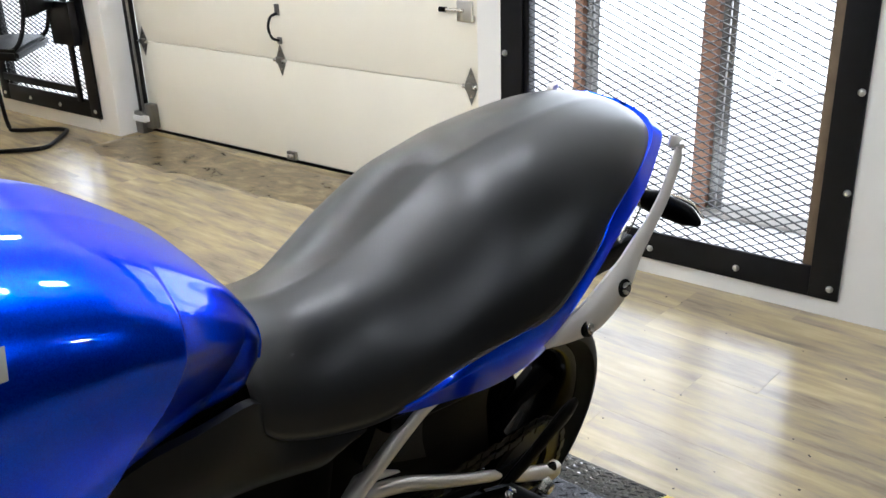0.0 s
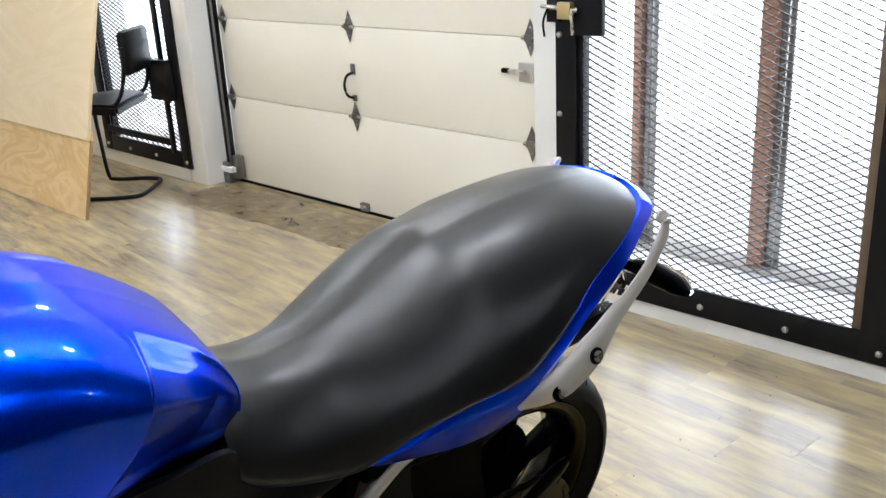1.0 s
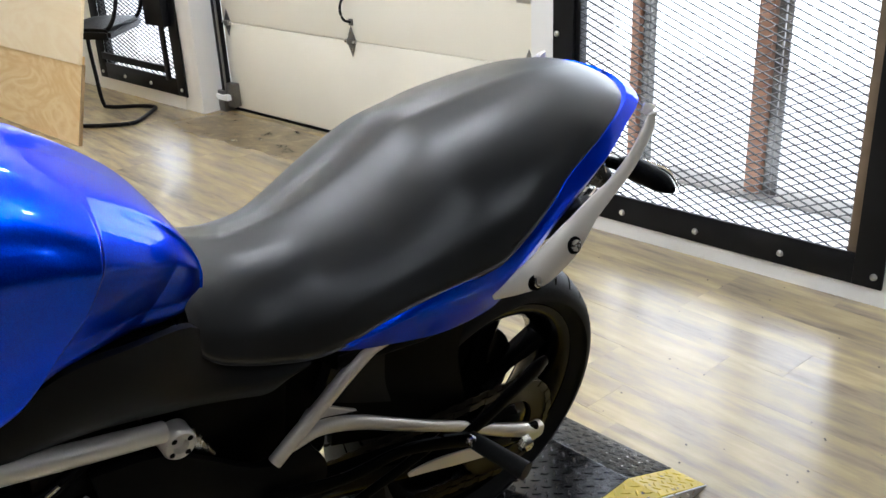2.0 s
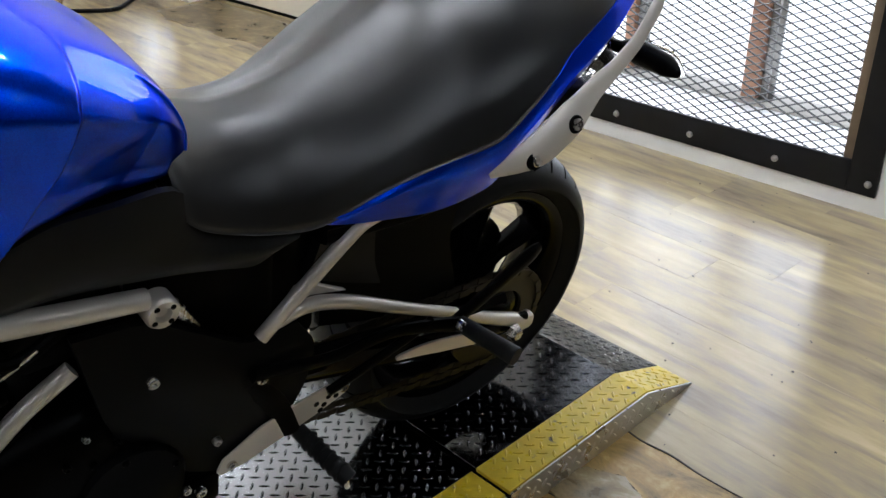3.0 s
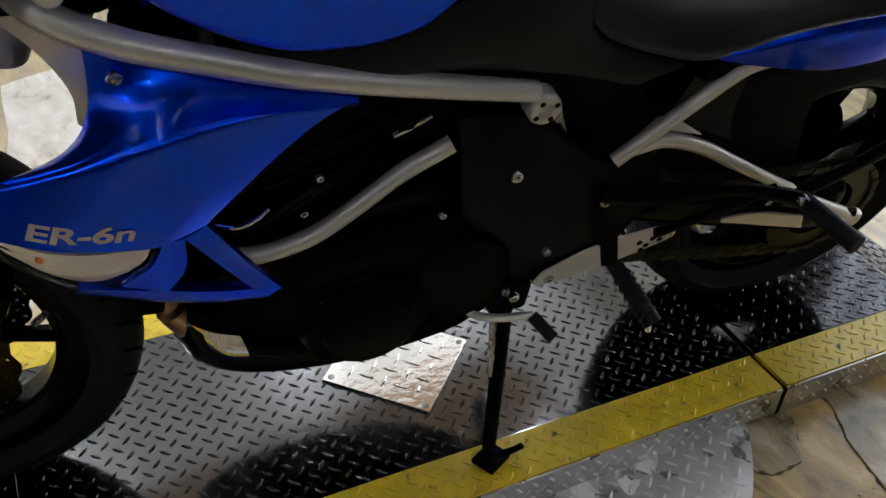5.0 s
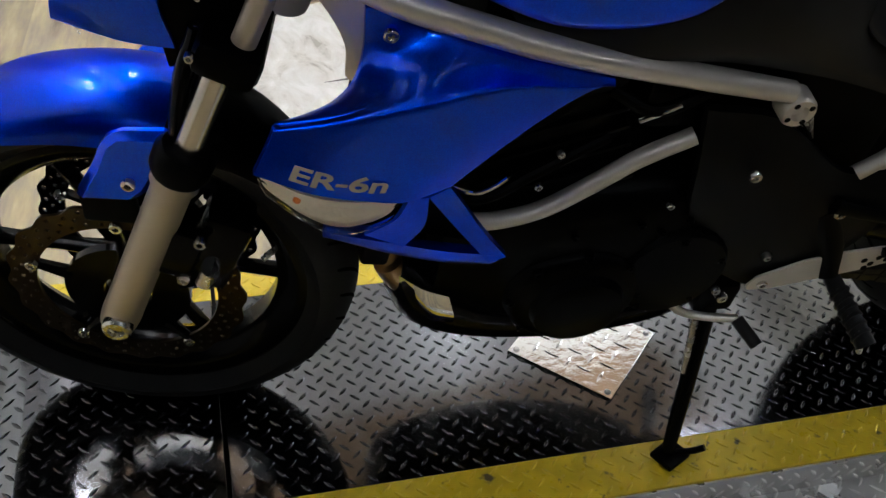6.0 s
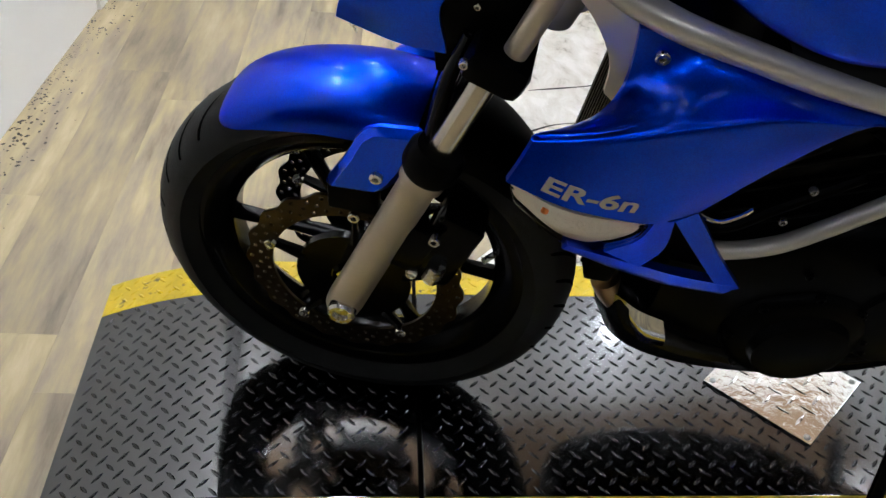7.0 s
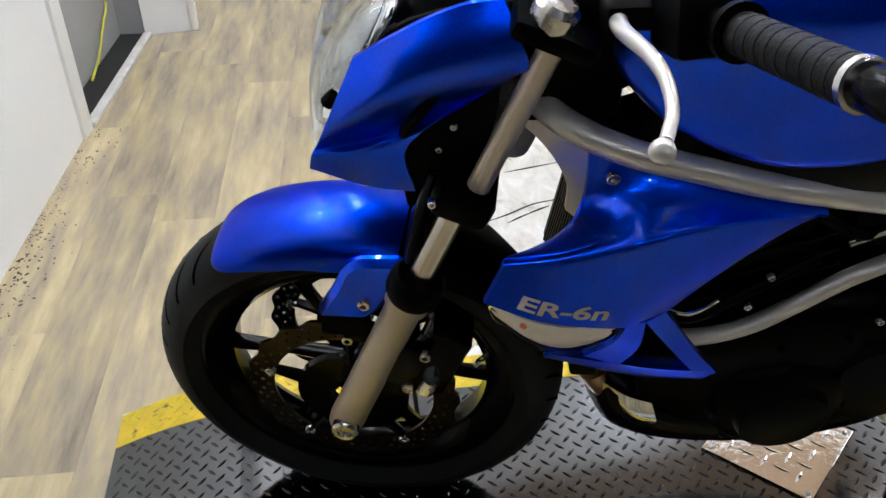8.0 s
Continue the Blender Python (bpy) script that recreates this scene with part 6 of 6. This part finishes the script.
part("axle_nut", lathe([(0.0, -0.016), (0.010, -0.016), (0.014, -0.010), (0.016, 0.0), (0.0, 0.0)], 6, 'y'), STEEL, sw, m=Matrix.Translation((XR, -0.134, 0.293)))
part("chain_guard", shell_patch([[(0.98, -0.118, 0.455), (1.10, -0.122, 0.435), (1.24, -0.124, 0.405), (1.36, -0.122, 0.385)], [(0.98, -0.132, 0.440), (1.10, -0.134, 0.420), (1.24, -0.134, 0.390), (1.36, -0.130, 0.372)]], 0.004), BLACK_PLASTIC, sw, "black chain guard")
part("chain_guard_lower", shell_patch([[(1.127, -0.132, 0.368), (1.165, -0.135, 0.371), (1.21, -0.136, 0.364), (1.296, -0.134, 0.335)], [(1.126, -0.135, 0.364), (1.175, -0.138, 0.352), (1.225, -0.138, 0.335), (1.305, -0.136, 0.308)]], 0.004), SILVER, sw, "silver swing arm plate")
rw = wheel("rear_wheel", XR, ZR, RR, 0.156, 6, Matrix.Translation((0, 0.022, 0)), "black cast six-spoke rear wheel", 0.35, 1.6)
spk = lathe([(0.060, -0.004), (0.098, -0.004), (0.098, 0.004), (0.060, 0.004)], 60, 'y', closed=True)
part("sprocket", spk, CHAIN, rw, "oily steel rear sprocket", m=Matrix.Translation((XR, -0.088, ZR)))
part("rear_disc", petal_disc(0.060, 0.108, 16), BLACK_GLOSS, rw, m=Matrix.Translation((XR, 0.085, ZR)))
part("hub_drum", lathe([(0.0, 0.03), (0.10, 0.03), (0.132, 0.04), (0.135, 0.06), (0.12, 0.066), (0.0, 0.066)], 40, 'y'), ENGINE, rw, m=Matrix.Translation((XR, 0.0, ZR)))
part("cush_hub", lathe([(0.0, -0.095), (0.03, -0.095), (0.06, -0.085), (0.062, -0.05), (0.0, -0.05)], 32, 'y'), BLACK_GLOSS, rw, m=Matrix.Translation((XR, 0, ZR)))
# chain: separate links round both sprockets
loop = []
c0, r0, c1, r1 = (0.70, 0.395), 0.038, (XR, ZR), 0.100
for k in range(40):
    loop.append((c0[0] + (c1[0] - c0[0]) * k / 39, c0[1] + r0 + (c1[1] + r1 - c0[1] - r0) * k / 39))
for k in range(1, 18):
    a = math.pi / 2 - math.pi * k / 18
    loop.append((c1[0] + r1 * math.cos(a), c1[1] + r1 * math.sin(a)))
for k in range(40):
    loop.append((c1[0] + (c0[0] - c1[0]) * k / 39, c1[1] - r1 + (c0[1] - r0 - c1[1] + r1) * k / 39 - 0.012 * math.sin(math.pi * k / 39)))
bm = bmesh.new()
for k, (x, z) in enumerate(loop[:-1]):
    x2, z2 = loop[k + 1]
    d = math.atan2(z2 - z, x2 - x)
    hw = 0.0075 if k % 2 else 0.0055
    for s in (-1, 1):
        merge(bm, box_bm(-0.011, 0.011, s * hw - 0.001, s * hw + 0.001, -0.006, 0.006, 0.0, m=Matrix.Translation(((x + x2) / 2, -0.088, (z + z2) / 2)) @ Matrix.Rotation(-d, 4, 'Y')))
part("drive_chain", bm, CHAIN, bike, "oily drive chain", smooth=False)
# mudguard between seat and rear wheel
part("inner_mudguard", shell_patch([[(1.02, -0.085, 0.665), (1.06, -0.08, 0.66), (1.10, -0.08, 0.64)], [(1.00, -0.088, 0.60), (1.055, -0.085, 0.575), (1.10, -0.085, 0.545)], [(0.985, -0.088, 0.555), (1.05, -0.088, 0.52), (1.115, -0.088, 0.490)]], 0.02), COVER, bike, "black plastic inner mudguard")
part("hugger", shell_patch([[(1.04, -0.070, 0.640), (1.12, -0.070, 0.632), (1.20, -0.070, 0.615), (1.27, -0.070, 0.590)], [(1.03, -0.074, 0.57), (1.11, -0.076, 0.555), (1.19, -0.076, 0.535), (1.255, -0.075, 0.515)], [(1.02, -0.074, 0.50), (1.11, -0.076, 0.475), (1.20, -0.077, 0.455), (1.275, -0.076, 0.435)], [(1.02, -0.074, 0.44), (1.11, -0.076, 0.41), (1.21, -0.077, 0.385), (1.30, -0.076, 0.355)]], 0.012), BLACK_PLASTIC, bike, "black rear hugger")
part("shock_tower", box_bm(0.90, 1.02, -0.07, 0.07, 0.42, 0.66, 0.02), BLACK_PLASTIC, bike, "black swing arm and shock area")

# foot pegs, heel plate, shift lever, side stand
for s in (-1, 1):
    hp = part("heel_plate", plate([(0.811, 0.343), (0.819, 0.362), (0.875, 0.392), (0.930, 0.405), (0.981, 0.411), (1.014, 0.406), (1.023, 0.395), (1.013, 0.379), (0.970, 0.364), (0.918, 0.350), (0.848, 0.334), (0.816, 0.334)], 0.004, 'y', bevel=0.0012, m=Matrix.Translation((0, s * 0.156, 0))), RAIL, bike, "champagne-grey heel plate")
    # no openings cut: black discs give the slots' shade
    for x, z, r in ((0.965, 0.385, 0.0045), (0.978, 0.377, 0.0045), (0.985, 0.389, 0.0045), (0.998, 0.384, 0.0045), (0.972, 0.369, 0.0045)):
        part("plate_slot_shade", lathe([(0.0, -0.0008), (r, -0.0008), (r, 0.0048), (0.0, 0.0048)], 10, 'y'), BLACK_PLASTIC, hp, m=Matrix.Translation((x, s * 0.156, z)))
    for x, z in ((1.010, 0.394), (0.832, 0.347)):
        part("plate_bolt", bolt_bm(0.0075, 0.004), STEEL, hp, m=Matrix.Translation((x, s * 0.156, z)) @ (Matrix.Identity(4) if s < 0 else Matrix.Rotation(math.pi, 4, 'Z')))
    part("peg_bracket", tube([(0.86, s * 0.145, 0.48), (0.90, s * 0.15, 0.42), (0.925, s * 0.155, 0.355)], [0.020, 0.018, 0.014], 10, 4, flat=0.5), BLACK_PLASTIC, hp)
    pg = part("foot_peg", tube([(0.938, s * 0.150, 0.345), (0.968, s * 0.240, 0.306)], [0.012, 0.014], 12), RUBBER, bike, "black rubber foot peg")
    for k in range(6):
        f = 0.25 + 0.12 * k
        part("peg_rib", lathe([(0.0125, -0.003), (0.0155, -0.002), (0.0155, 0.002), (0.0125, 0.003)], 12, 'y', closed=True), RUBBER, pg, m=Matrix.Translation((0.938 + 0.030 * f, s * (0.15 + 0.090 * f), 0.345 - 0.039 * f)) @ Matrix.Rotation(radians(-16 * s), 4, 'Z'))
    part("peg_feeler", tube([(0.968, s * 0.232, 0.302), (0.970, s * 0.236, 0.284)], 0.004, 8), STEEL, pg)
    # passenger peg on its long black hanger
    hg = part("passenger_hanger", tube([(0.862, s * 0.158, 0.505), (0.97, s * 0.165, 0.480), (1.07, s * 0.168, 0.478), (1.14, s * 0.172, 0.460), (1.20, s * 0.178, 0.440)], [0.012, 0.010, 0.010, 0.012, 0.014], 10, 5, flat=0.7), BLACK_PLASTIC, bike, "black passenger peg hanger")
    part("hanger_strut", tube([(1.19, s * 0.172, 0.440), (1.263, s * 0.168, 0.467), (1.34, s * 0.163, 0.499), (1.366, s * 0.161, 0.508)], [0.013, 0.014, 0.017, 0.010], 12, 4, flat=0.55), BLACK_PLASTIC, hg)
    part("hanger_lower", tube([(0.98, s * 0.160, 0.405), (1.07, s * 0.165, 0.435), (1.15, s * 0.170, 0.466)], 0.009, 10, 4, flat=0.7), BLACK_PLASTIC, hg)
    pp = part("passenger_peg", tube([(1.198, s * 0.180, 0.444), (1.219, s * 0.280, 0.448)], [0.013, 0.015], 12), RUBBER, hg, "folding rubber passenger peg")
    part("hanger_bolt", bolt_bm(0.0085, 0.010), STEEL, hg, m=Matrix.Translation((1.190, s * 0.186, 0.452)) @ (Matrix.Identity(4) if s < 0 else Matrix.Rotation(math.pi, 4, 'Z')))

sl2 = part("shift_lever", tube([(0.684, -0.130, 0.310), (0.700, -0.134, 0.320), (0.715, -0.138, 0.307), (0.739, -0.142, 0.279), (0.775, -0.148, 0.267), (0.825, -0.160, 0.272)], [0.006, 0.008, 0.0065, 0.0062, 0.006, 0.006], 10, 5), SILVER, bike, "silver shift lever")
part("shift_clamp", box_bm(0.674, 0.694, -0.142, -0.122, 0.300, 0.320, 0.003), SILVER, sl2)
part("shift_rubber", tube([(0.822, -0.162, 0.274), (0.842, -0.200, 0.262)], 0.0095, 12), RUBBER, sl2, "black shift rubber")
part("shift_bolt", bolt_bm(0.008, 0.008), STEEL, sl2, m=Matrix.Translation((0.79, -0.146, 0.312)))

# side stand, planted on the platform
to_bike = BIKE.inverted()
foot = to_bike @ Vector((0.757, -0.305, 0.010))
st = part("side_stand", tube([(0.79, -0.125, 0.285), (0.79, -0.140, 0.255), tuple(np.array((0.79, -0.140, 0.255)) * 0.45 + np.array(foot) * 0.55), tuple(foot)], [0.014, 0.0135, 0.012, 0.010], 12, 4), BLACK_GLOSS, bike, "black side stand")
bmf = box_bm(-0.022, 0.026, -0.024, 0.016, -0.010, 0.0, 0.003)
part("stand_foot", bmf, BLACK_PLASTIC, st, m=to_bike @ pose(0.757, -0.305, 0.0125, 0, 0, 20))
part("stand_tang", tube([(0.0, 0.0, 0.012), (0.03, -0.012, 0.016), (0.045, -0.022, 0.030)], 0.005, 8), BLACK_PLASTIC, st, m=to_bike @ pose(0.757, -0.305, 0.0))
part("stand_spring", tube([(0.775, -0.138, 0.262), tuple(np.array((0.775, -0.14, 0.255)) * 0.6 + np.array(foot) * 0.4)], 0.006, 10), STEEL, st, "steel return spring")
part("stand_bracket", box_bm(0.765, 0.825, -0.14, -0.09, 0.262, 0.32, 0.008), BLACK_PLASTIC, st)
# maker's badge on the tank, as plain slanted shapes
for s in (-1, 1):
    for k in range(7):
        x = 0.388 + 0.0255 * k
        ring = tank_rings[np.argmin(abs(tank_rings[:, 0, 0] - x))]
        half = ring[: len(ring) // 2]
        q = np.argmin(abs(half[:, 2] - (0.966 + 0.001 * k)) + (half[:, 1] < 0.05))
        t = half[q - 1] - half[q + 1]
        slope = math.degrees(math.atan2(t[1], t[2]))
        own = box_bm(-0.0095, 0.0095, -0.0012, 0.0012, -0.012, 0.012, 0.0006)
        for v in own.verts:
            v.co.x += 0.25 * v.co.z
        part("tank_badge", own, LETTER, tank, "plain silver badge shape", m=Matrix.Translation((x, s * half[q][1], half[q][2])) @ Matrix.Rotation(radians(-s * slope), 4, 'X'))

# ---------------------------------------------------------------- floor, last: planks and flagstones
floor = part("floor", box_bm(-4.5, 4.6, -7.7, 6.0, FLOOR_Z - 0.06, FLOOR_Z - 0.004), GROUT, smooth=False)
tagged(floor, "weathered oak vinyl plank floor with worn patches", "floor", kind="structure")
PW, PL = 0.152, 0.93
FTURN = -9.0
bmp = box_bm(0, PW - 0.0002, 0, PL - 0.0002, -0.0035, 0.0, 0.00015)
plank_me = bpy.data.meshes.new("plank")
bmp.to_mesh(plank_me)
bmp.free()
plank_me.materials.append(PLANK)
rng = random.Random(4)
rest_v, rest_f = [], []
FM = pose(0.0, 0.0, FLOOR_Z, 0, 0, FTURN)
for i in range(-34, 32):
    shift = rng.random() * PL
    for j in range(-10, 8):
        x, y = i * PW, j * PL + shift
        c = FM @ Vector((x + PW / 2, y + PL / 2, 0))
        if not (-0.9 < c.x < 3.75 and -2.9 < c.y < 5.2):
            if -3.8 < c.x < 3.6 and -7.0 < c.y < 5.3:
                k = len(rest_v)
                rest_v += [tuple(FM @ Vector((x + u * (PW - 0.0005), y + v * (PL - 0.0005), w))) for w in (-0.0035, 0.0) for u, v in ((0, 0), (1, 0), (1, 1), (0, 1))]
                rest_f += [tuple(k + q for q in f) for f in ((4, 5, 6, 7), (0, 1, 5, 4), (1, 2, 6, 5), (2, 3, 7, 6), (3, 0, 4, 7))]
            continue
        ob = new("plank", plank_me)
        ob.matrix_world = FM @ Matrix.Translation((x, y, rng.uniform(-0.0002, 0.0001)))
        ob.parent = floor

rest_me = bpy.data.meshes.new("planks")
rest_me.from_pydata(rest_v, [], rest_f)
rest_me.materials.append(PLANK)
rest = new("planks", rest_me)
rest.parent = floor
rest["kind"] = "stuff"

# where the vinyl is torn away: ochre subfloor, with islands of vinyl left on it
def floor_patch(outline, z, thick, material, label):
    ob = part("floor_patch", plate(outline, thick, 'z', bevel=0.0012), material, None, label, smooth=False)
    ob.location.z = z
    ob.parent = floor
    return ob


def ragged(outline, amount, seed, n=5):
    """An outline with a torn edge."""
    r = random.Random(seed)
    out = []
    for (x0, y0), (x1, y1) in zip(outline, outline[1:] + outline[:1]):
        for k in range(n):
            t = k / n
            out.append((x0 + (x1 - x0) * t + r.uniform(-amount, amount) * (k > 0), y0 + (y1 - y0) * t + r.uniform(-amount, amount) * (k > 0)))
    return out


floor_patch(ragged([(1.05, -0.42), (1.30, -0.39), (1.66, -0.43), (1.631, -0.508), (1.628, -0.572), (1.613, -0.64), (1.602, -0.75), (1.593, -0.857), (1.585, -0.930), (1.45, -1.0), (1.25, -1.1), (1.05, -1.0)], 0.003, 1), FLOOR_Z - 0.0008, 0.0016, WORN, "torn patch of ochre subfloor")
main = [(1.403, -0.429), (1.389, -0.471), (1.351, -0.526), (1.333, -0.579), (1.313, -0.636), (1.312, -0.680), (1.37, -0.686), (1.433, -0.690), (1.467, -0.665), (1.478, -0.60), (1.52, -0.53), (1.50, -0.46), (1.47, -0.435)]
side = [(1.18, -0.516), (1.243, -0.520), (1.29, -0.47), (1.315, -0.425), (1.25, -0.40), (1.17, -0.43), (1.150, -0.483)]
for shape, seed, top in ((main, 2, 0.0042), (side, 3, 0.003)):
    cx, cy = np.mean([p[0] for p in shape]), np.mean([p[1] for p in shape])
    # slightly larger dark plate as the painted shadow of the torn edge
    rim = [(cx + (x - cx) * 1.012, cy + (y - cy) * 1.012) for x, y in shape]
    floor_patch(ragged(rim, 0.004, seed + 20), FLOOR_Z + 0.0002, 0.0012, GROUT, "dark rim painted as the torn edge's shadow")
    floor_patch(ragged(shape, 0.003, seed), FLOOR_Z + 0.0003, top, ISLAND, "torn island of vinyl")
PALE = worn_mat("bleached_subfloor", ((0.50, 0.46, 0.39), (0.64, 0.60, 0.53), (0.70, 0.67, 0.61), (0.78, 0.75, 0.70)))
floor_patch(ragged([(0.30, 0.50), (1.15, 0.42), (1.20, 0.95), (1.10, 1.42), (0.72, 1.50), (0.42, 1.38), (0.34, 0.95)], 0.01, 51), FLOOR_Z - 0.0008, 0.0016, PALE, "bleached patch of subfloor")
for line in ([(0.48, 0.815), (0.55, 0.835), (0.62, 0.862), (0.69, 0.868), (0.76, 0.872), (0.85, 0.90)], [(0.54, 0.80), (0.60, 0.825), (0.66, 0.845)], [(0.60, 1.03), (0.74, 1.04), (0.88, 1.06)]):
    part("floor_crack", tube([(x, y, FLOOR_Z + 0.0007) for x, y in line], [0.0008, 0.003, 0.0014, 0.0032, 0.001], 6, 5), GROUT, floor, "dark open crack in the floor")
# crack between the torn patch and the sound planks
crack = [(1.640, -0.47), (1.631, -0.508), (1.628, -0.572), (1.613, -0.64), (1.602, -0.75), (1.593, -0.857), (1.585, -0.930), (1.54, -0.928), (1.50, -0.922)]
ob = part("floor_crack", tube([(x, y, FLOOR_Z + 0.0006) for x, y in crack], [0.0022, 0.0026, 0.0016, 0.0028, 0.002], 6, 5), GROUT, floor, "dark open crack in the floor")
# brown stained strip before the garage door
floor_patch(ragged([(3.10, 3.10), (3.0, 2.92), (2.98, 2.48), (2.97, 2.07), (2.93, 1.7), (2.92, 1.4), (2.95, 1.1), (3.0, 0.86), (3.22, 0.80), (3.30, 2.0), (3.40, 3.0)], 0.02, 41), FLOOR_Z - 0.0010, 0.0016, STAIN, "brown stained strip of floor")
# white paint scuffs on the disc
for x, y, r, seed in ((1.008, -0.395, 0.024, 1), (0.955, -0.418, 0.020, 2), (1.196, -0.418, 0.017, 3), (1.165, -0.400, 0.012, 4), (0.885, -0.392, 0.022, 5)):
    rs = random.Random(seed)
    ring = [(x - 0.743 + r * rs.uniform(0.45, 1.1) * math.cos(2 * math.pi * k / 12), y + 0.061 + 1.2 * r * rs.uniform(0.45, 1.1) * math.sin(2 * math.pi * k / 12)) for k in range(12)]
    part("paint_scuff", plate(ring, 0.0005, 'z', bevel=0), WHITE_SCUFF, disc, "white paint scuff", m=Matrix.Translation((0, 0, 0.0101)), smooth=False)
# grit and paint specks lying about
rg = random.Random(9)
bm = bmesh.new()
for k in range(260):
    a = rg.random()
    if a < 0.55:
        x, y = rg.uniform(1.2, 2.9), rg.uniform(-1.2, 1.6)
    else:
        y = rg.uniform(0.2, 1.6)
        x = -0.80 + 0.2 * y + abs(rg.gauss(0, 0.05))
    r = rg.uniform(0.0012, 0.0035)
    bmesh.ops.create_icosphere(bm, subdivisions=1, radius=r, matrix=Matrix.Translation((x, y, FLOOR_Z + 0.0005)) @ Matrix.Diagonal((1, 1, 0.5, 1)))
# dirt swept against the foot of the partition
for k in range(420):
    y = -1.95 + 1.85 * rg.random()
    thick = 0.35 + 0.65 * (0.5 + 0.5 * math.sin(9.0 * y + 1.5))
    v = PARTM @ Vector((0.006 + abs(rg.gauss(0, 0.05)) * thick, y, 0))
    r = rg.uniform(0.0014, 0.0052) * thick
    bmesh.ops.create_icosphere(bm, subdivisions=1, radius=r, matrix=Matrix.Translation((v.x, v.y, FLOOR_Z + 0.0005)) @ Matrix.Rotation(rg.uniform(0, 3.1), 4, 'Z') @ Matrix.Diagonal((1.5, 0.8, 0.3, 1)))
gr = part("floor_grit", bm, GROUT, None, smooth=False)
tagged(gr, "dark grit and chips scattered on the floor", "debris", kind="stuff")
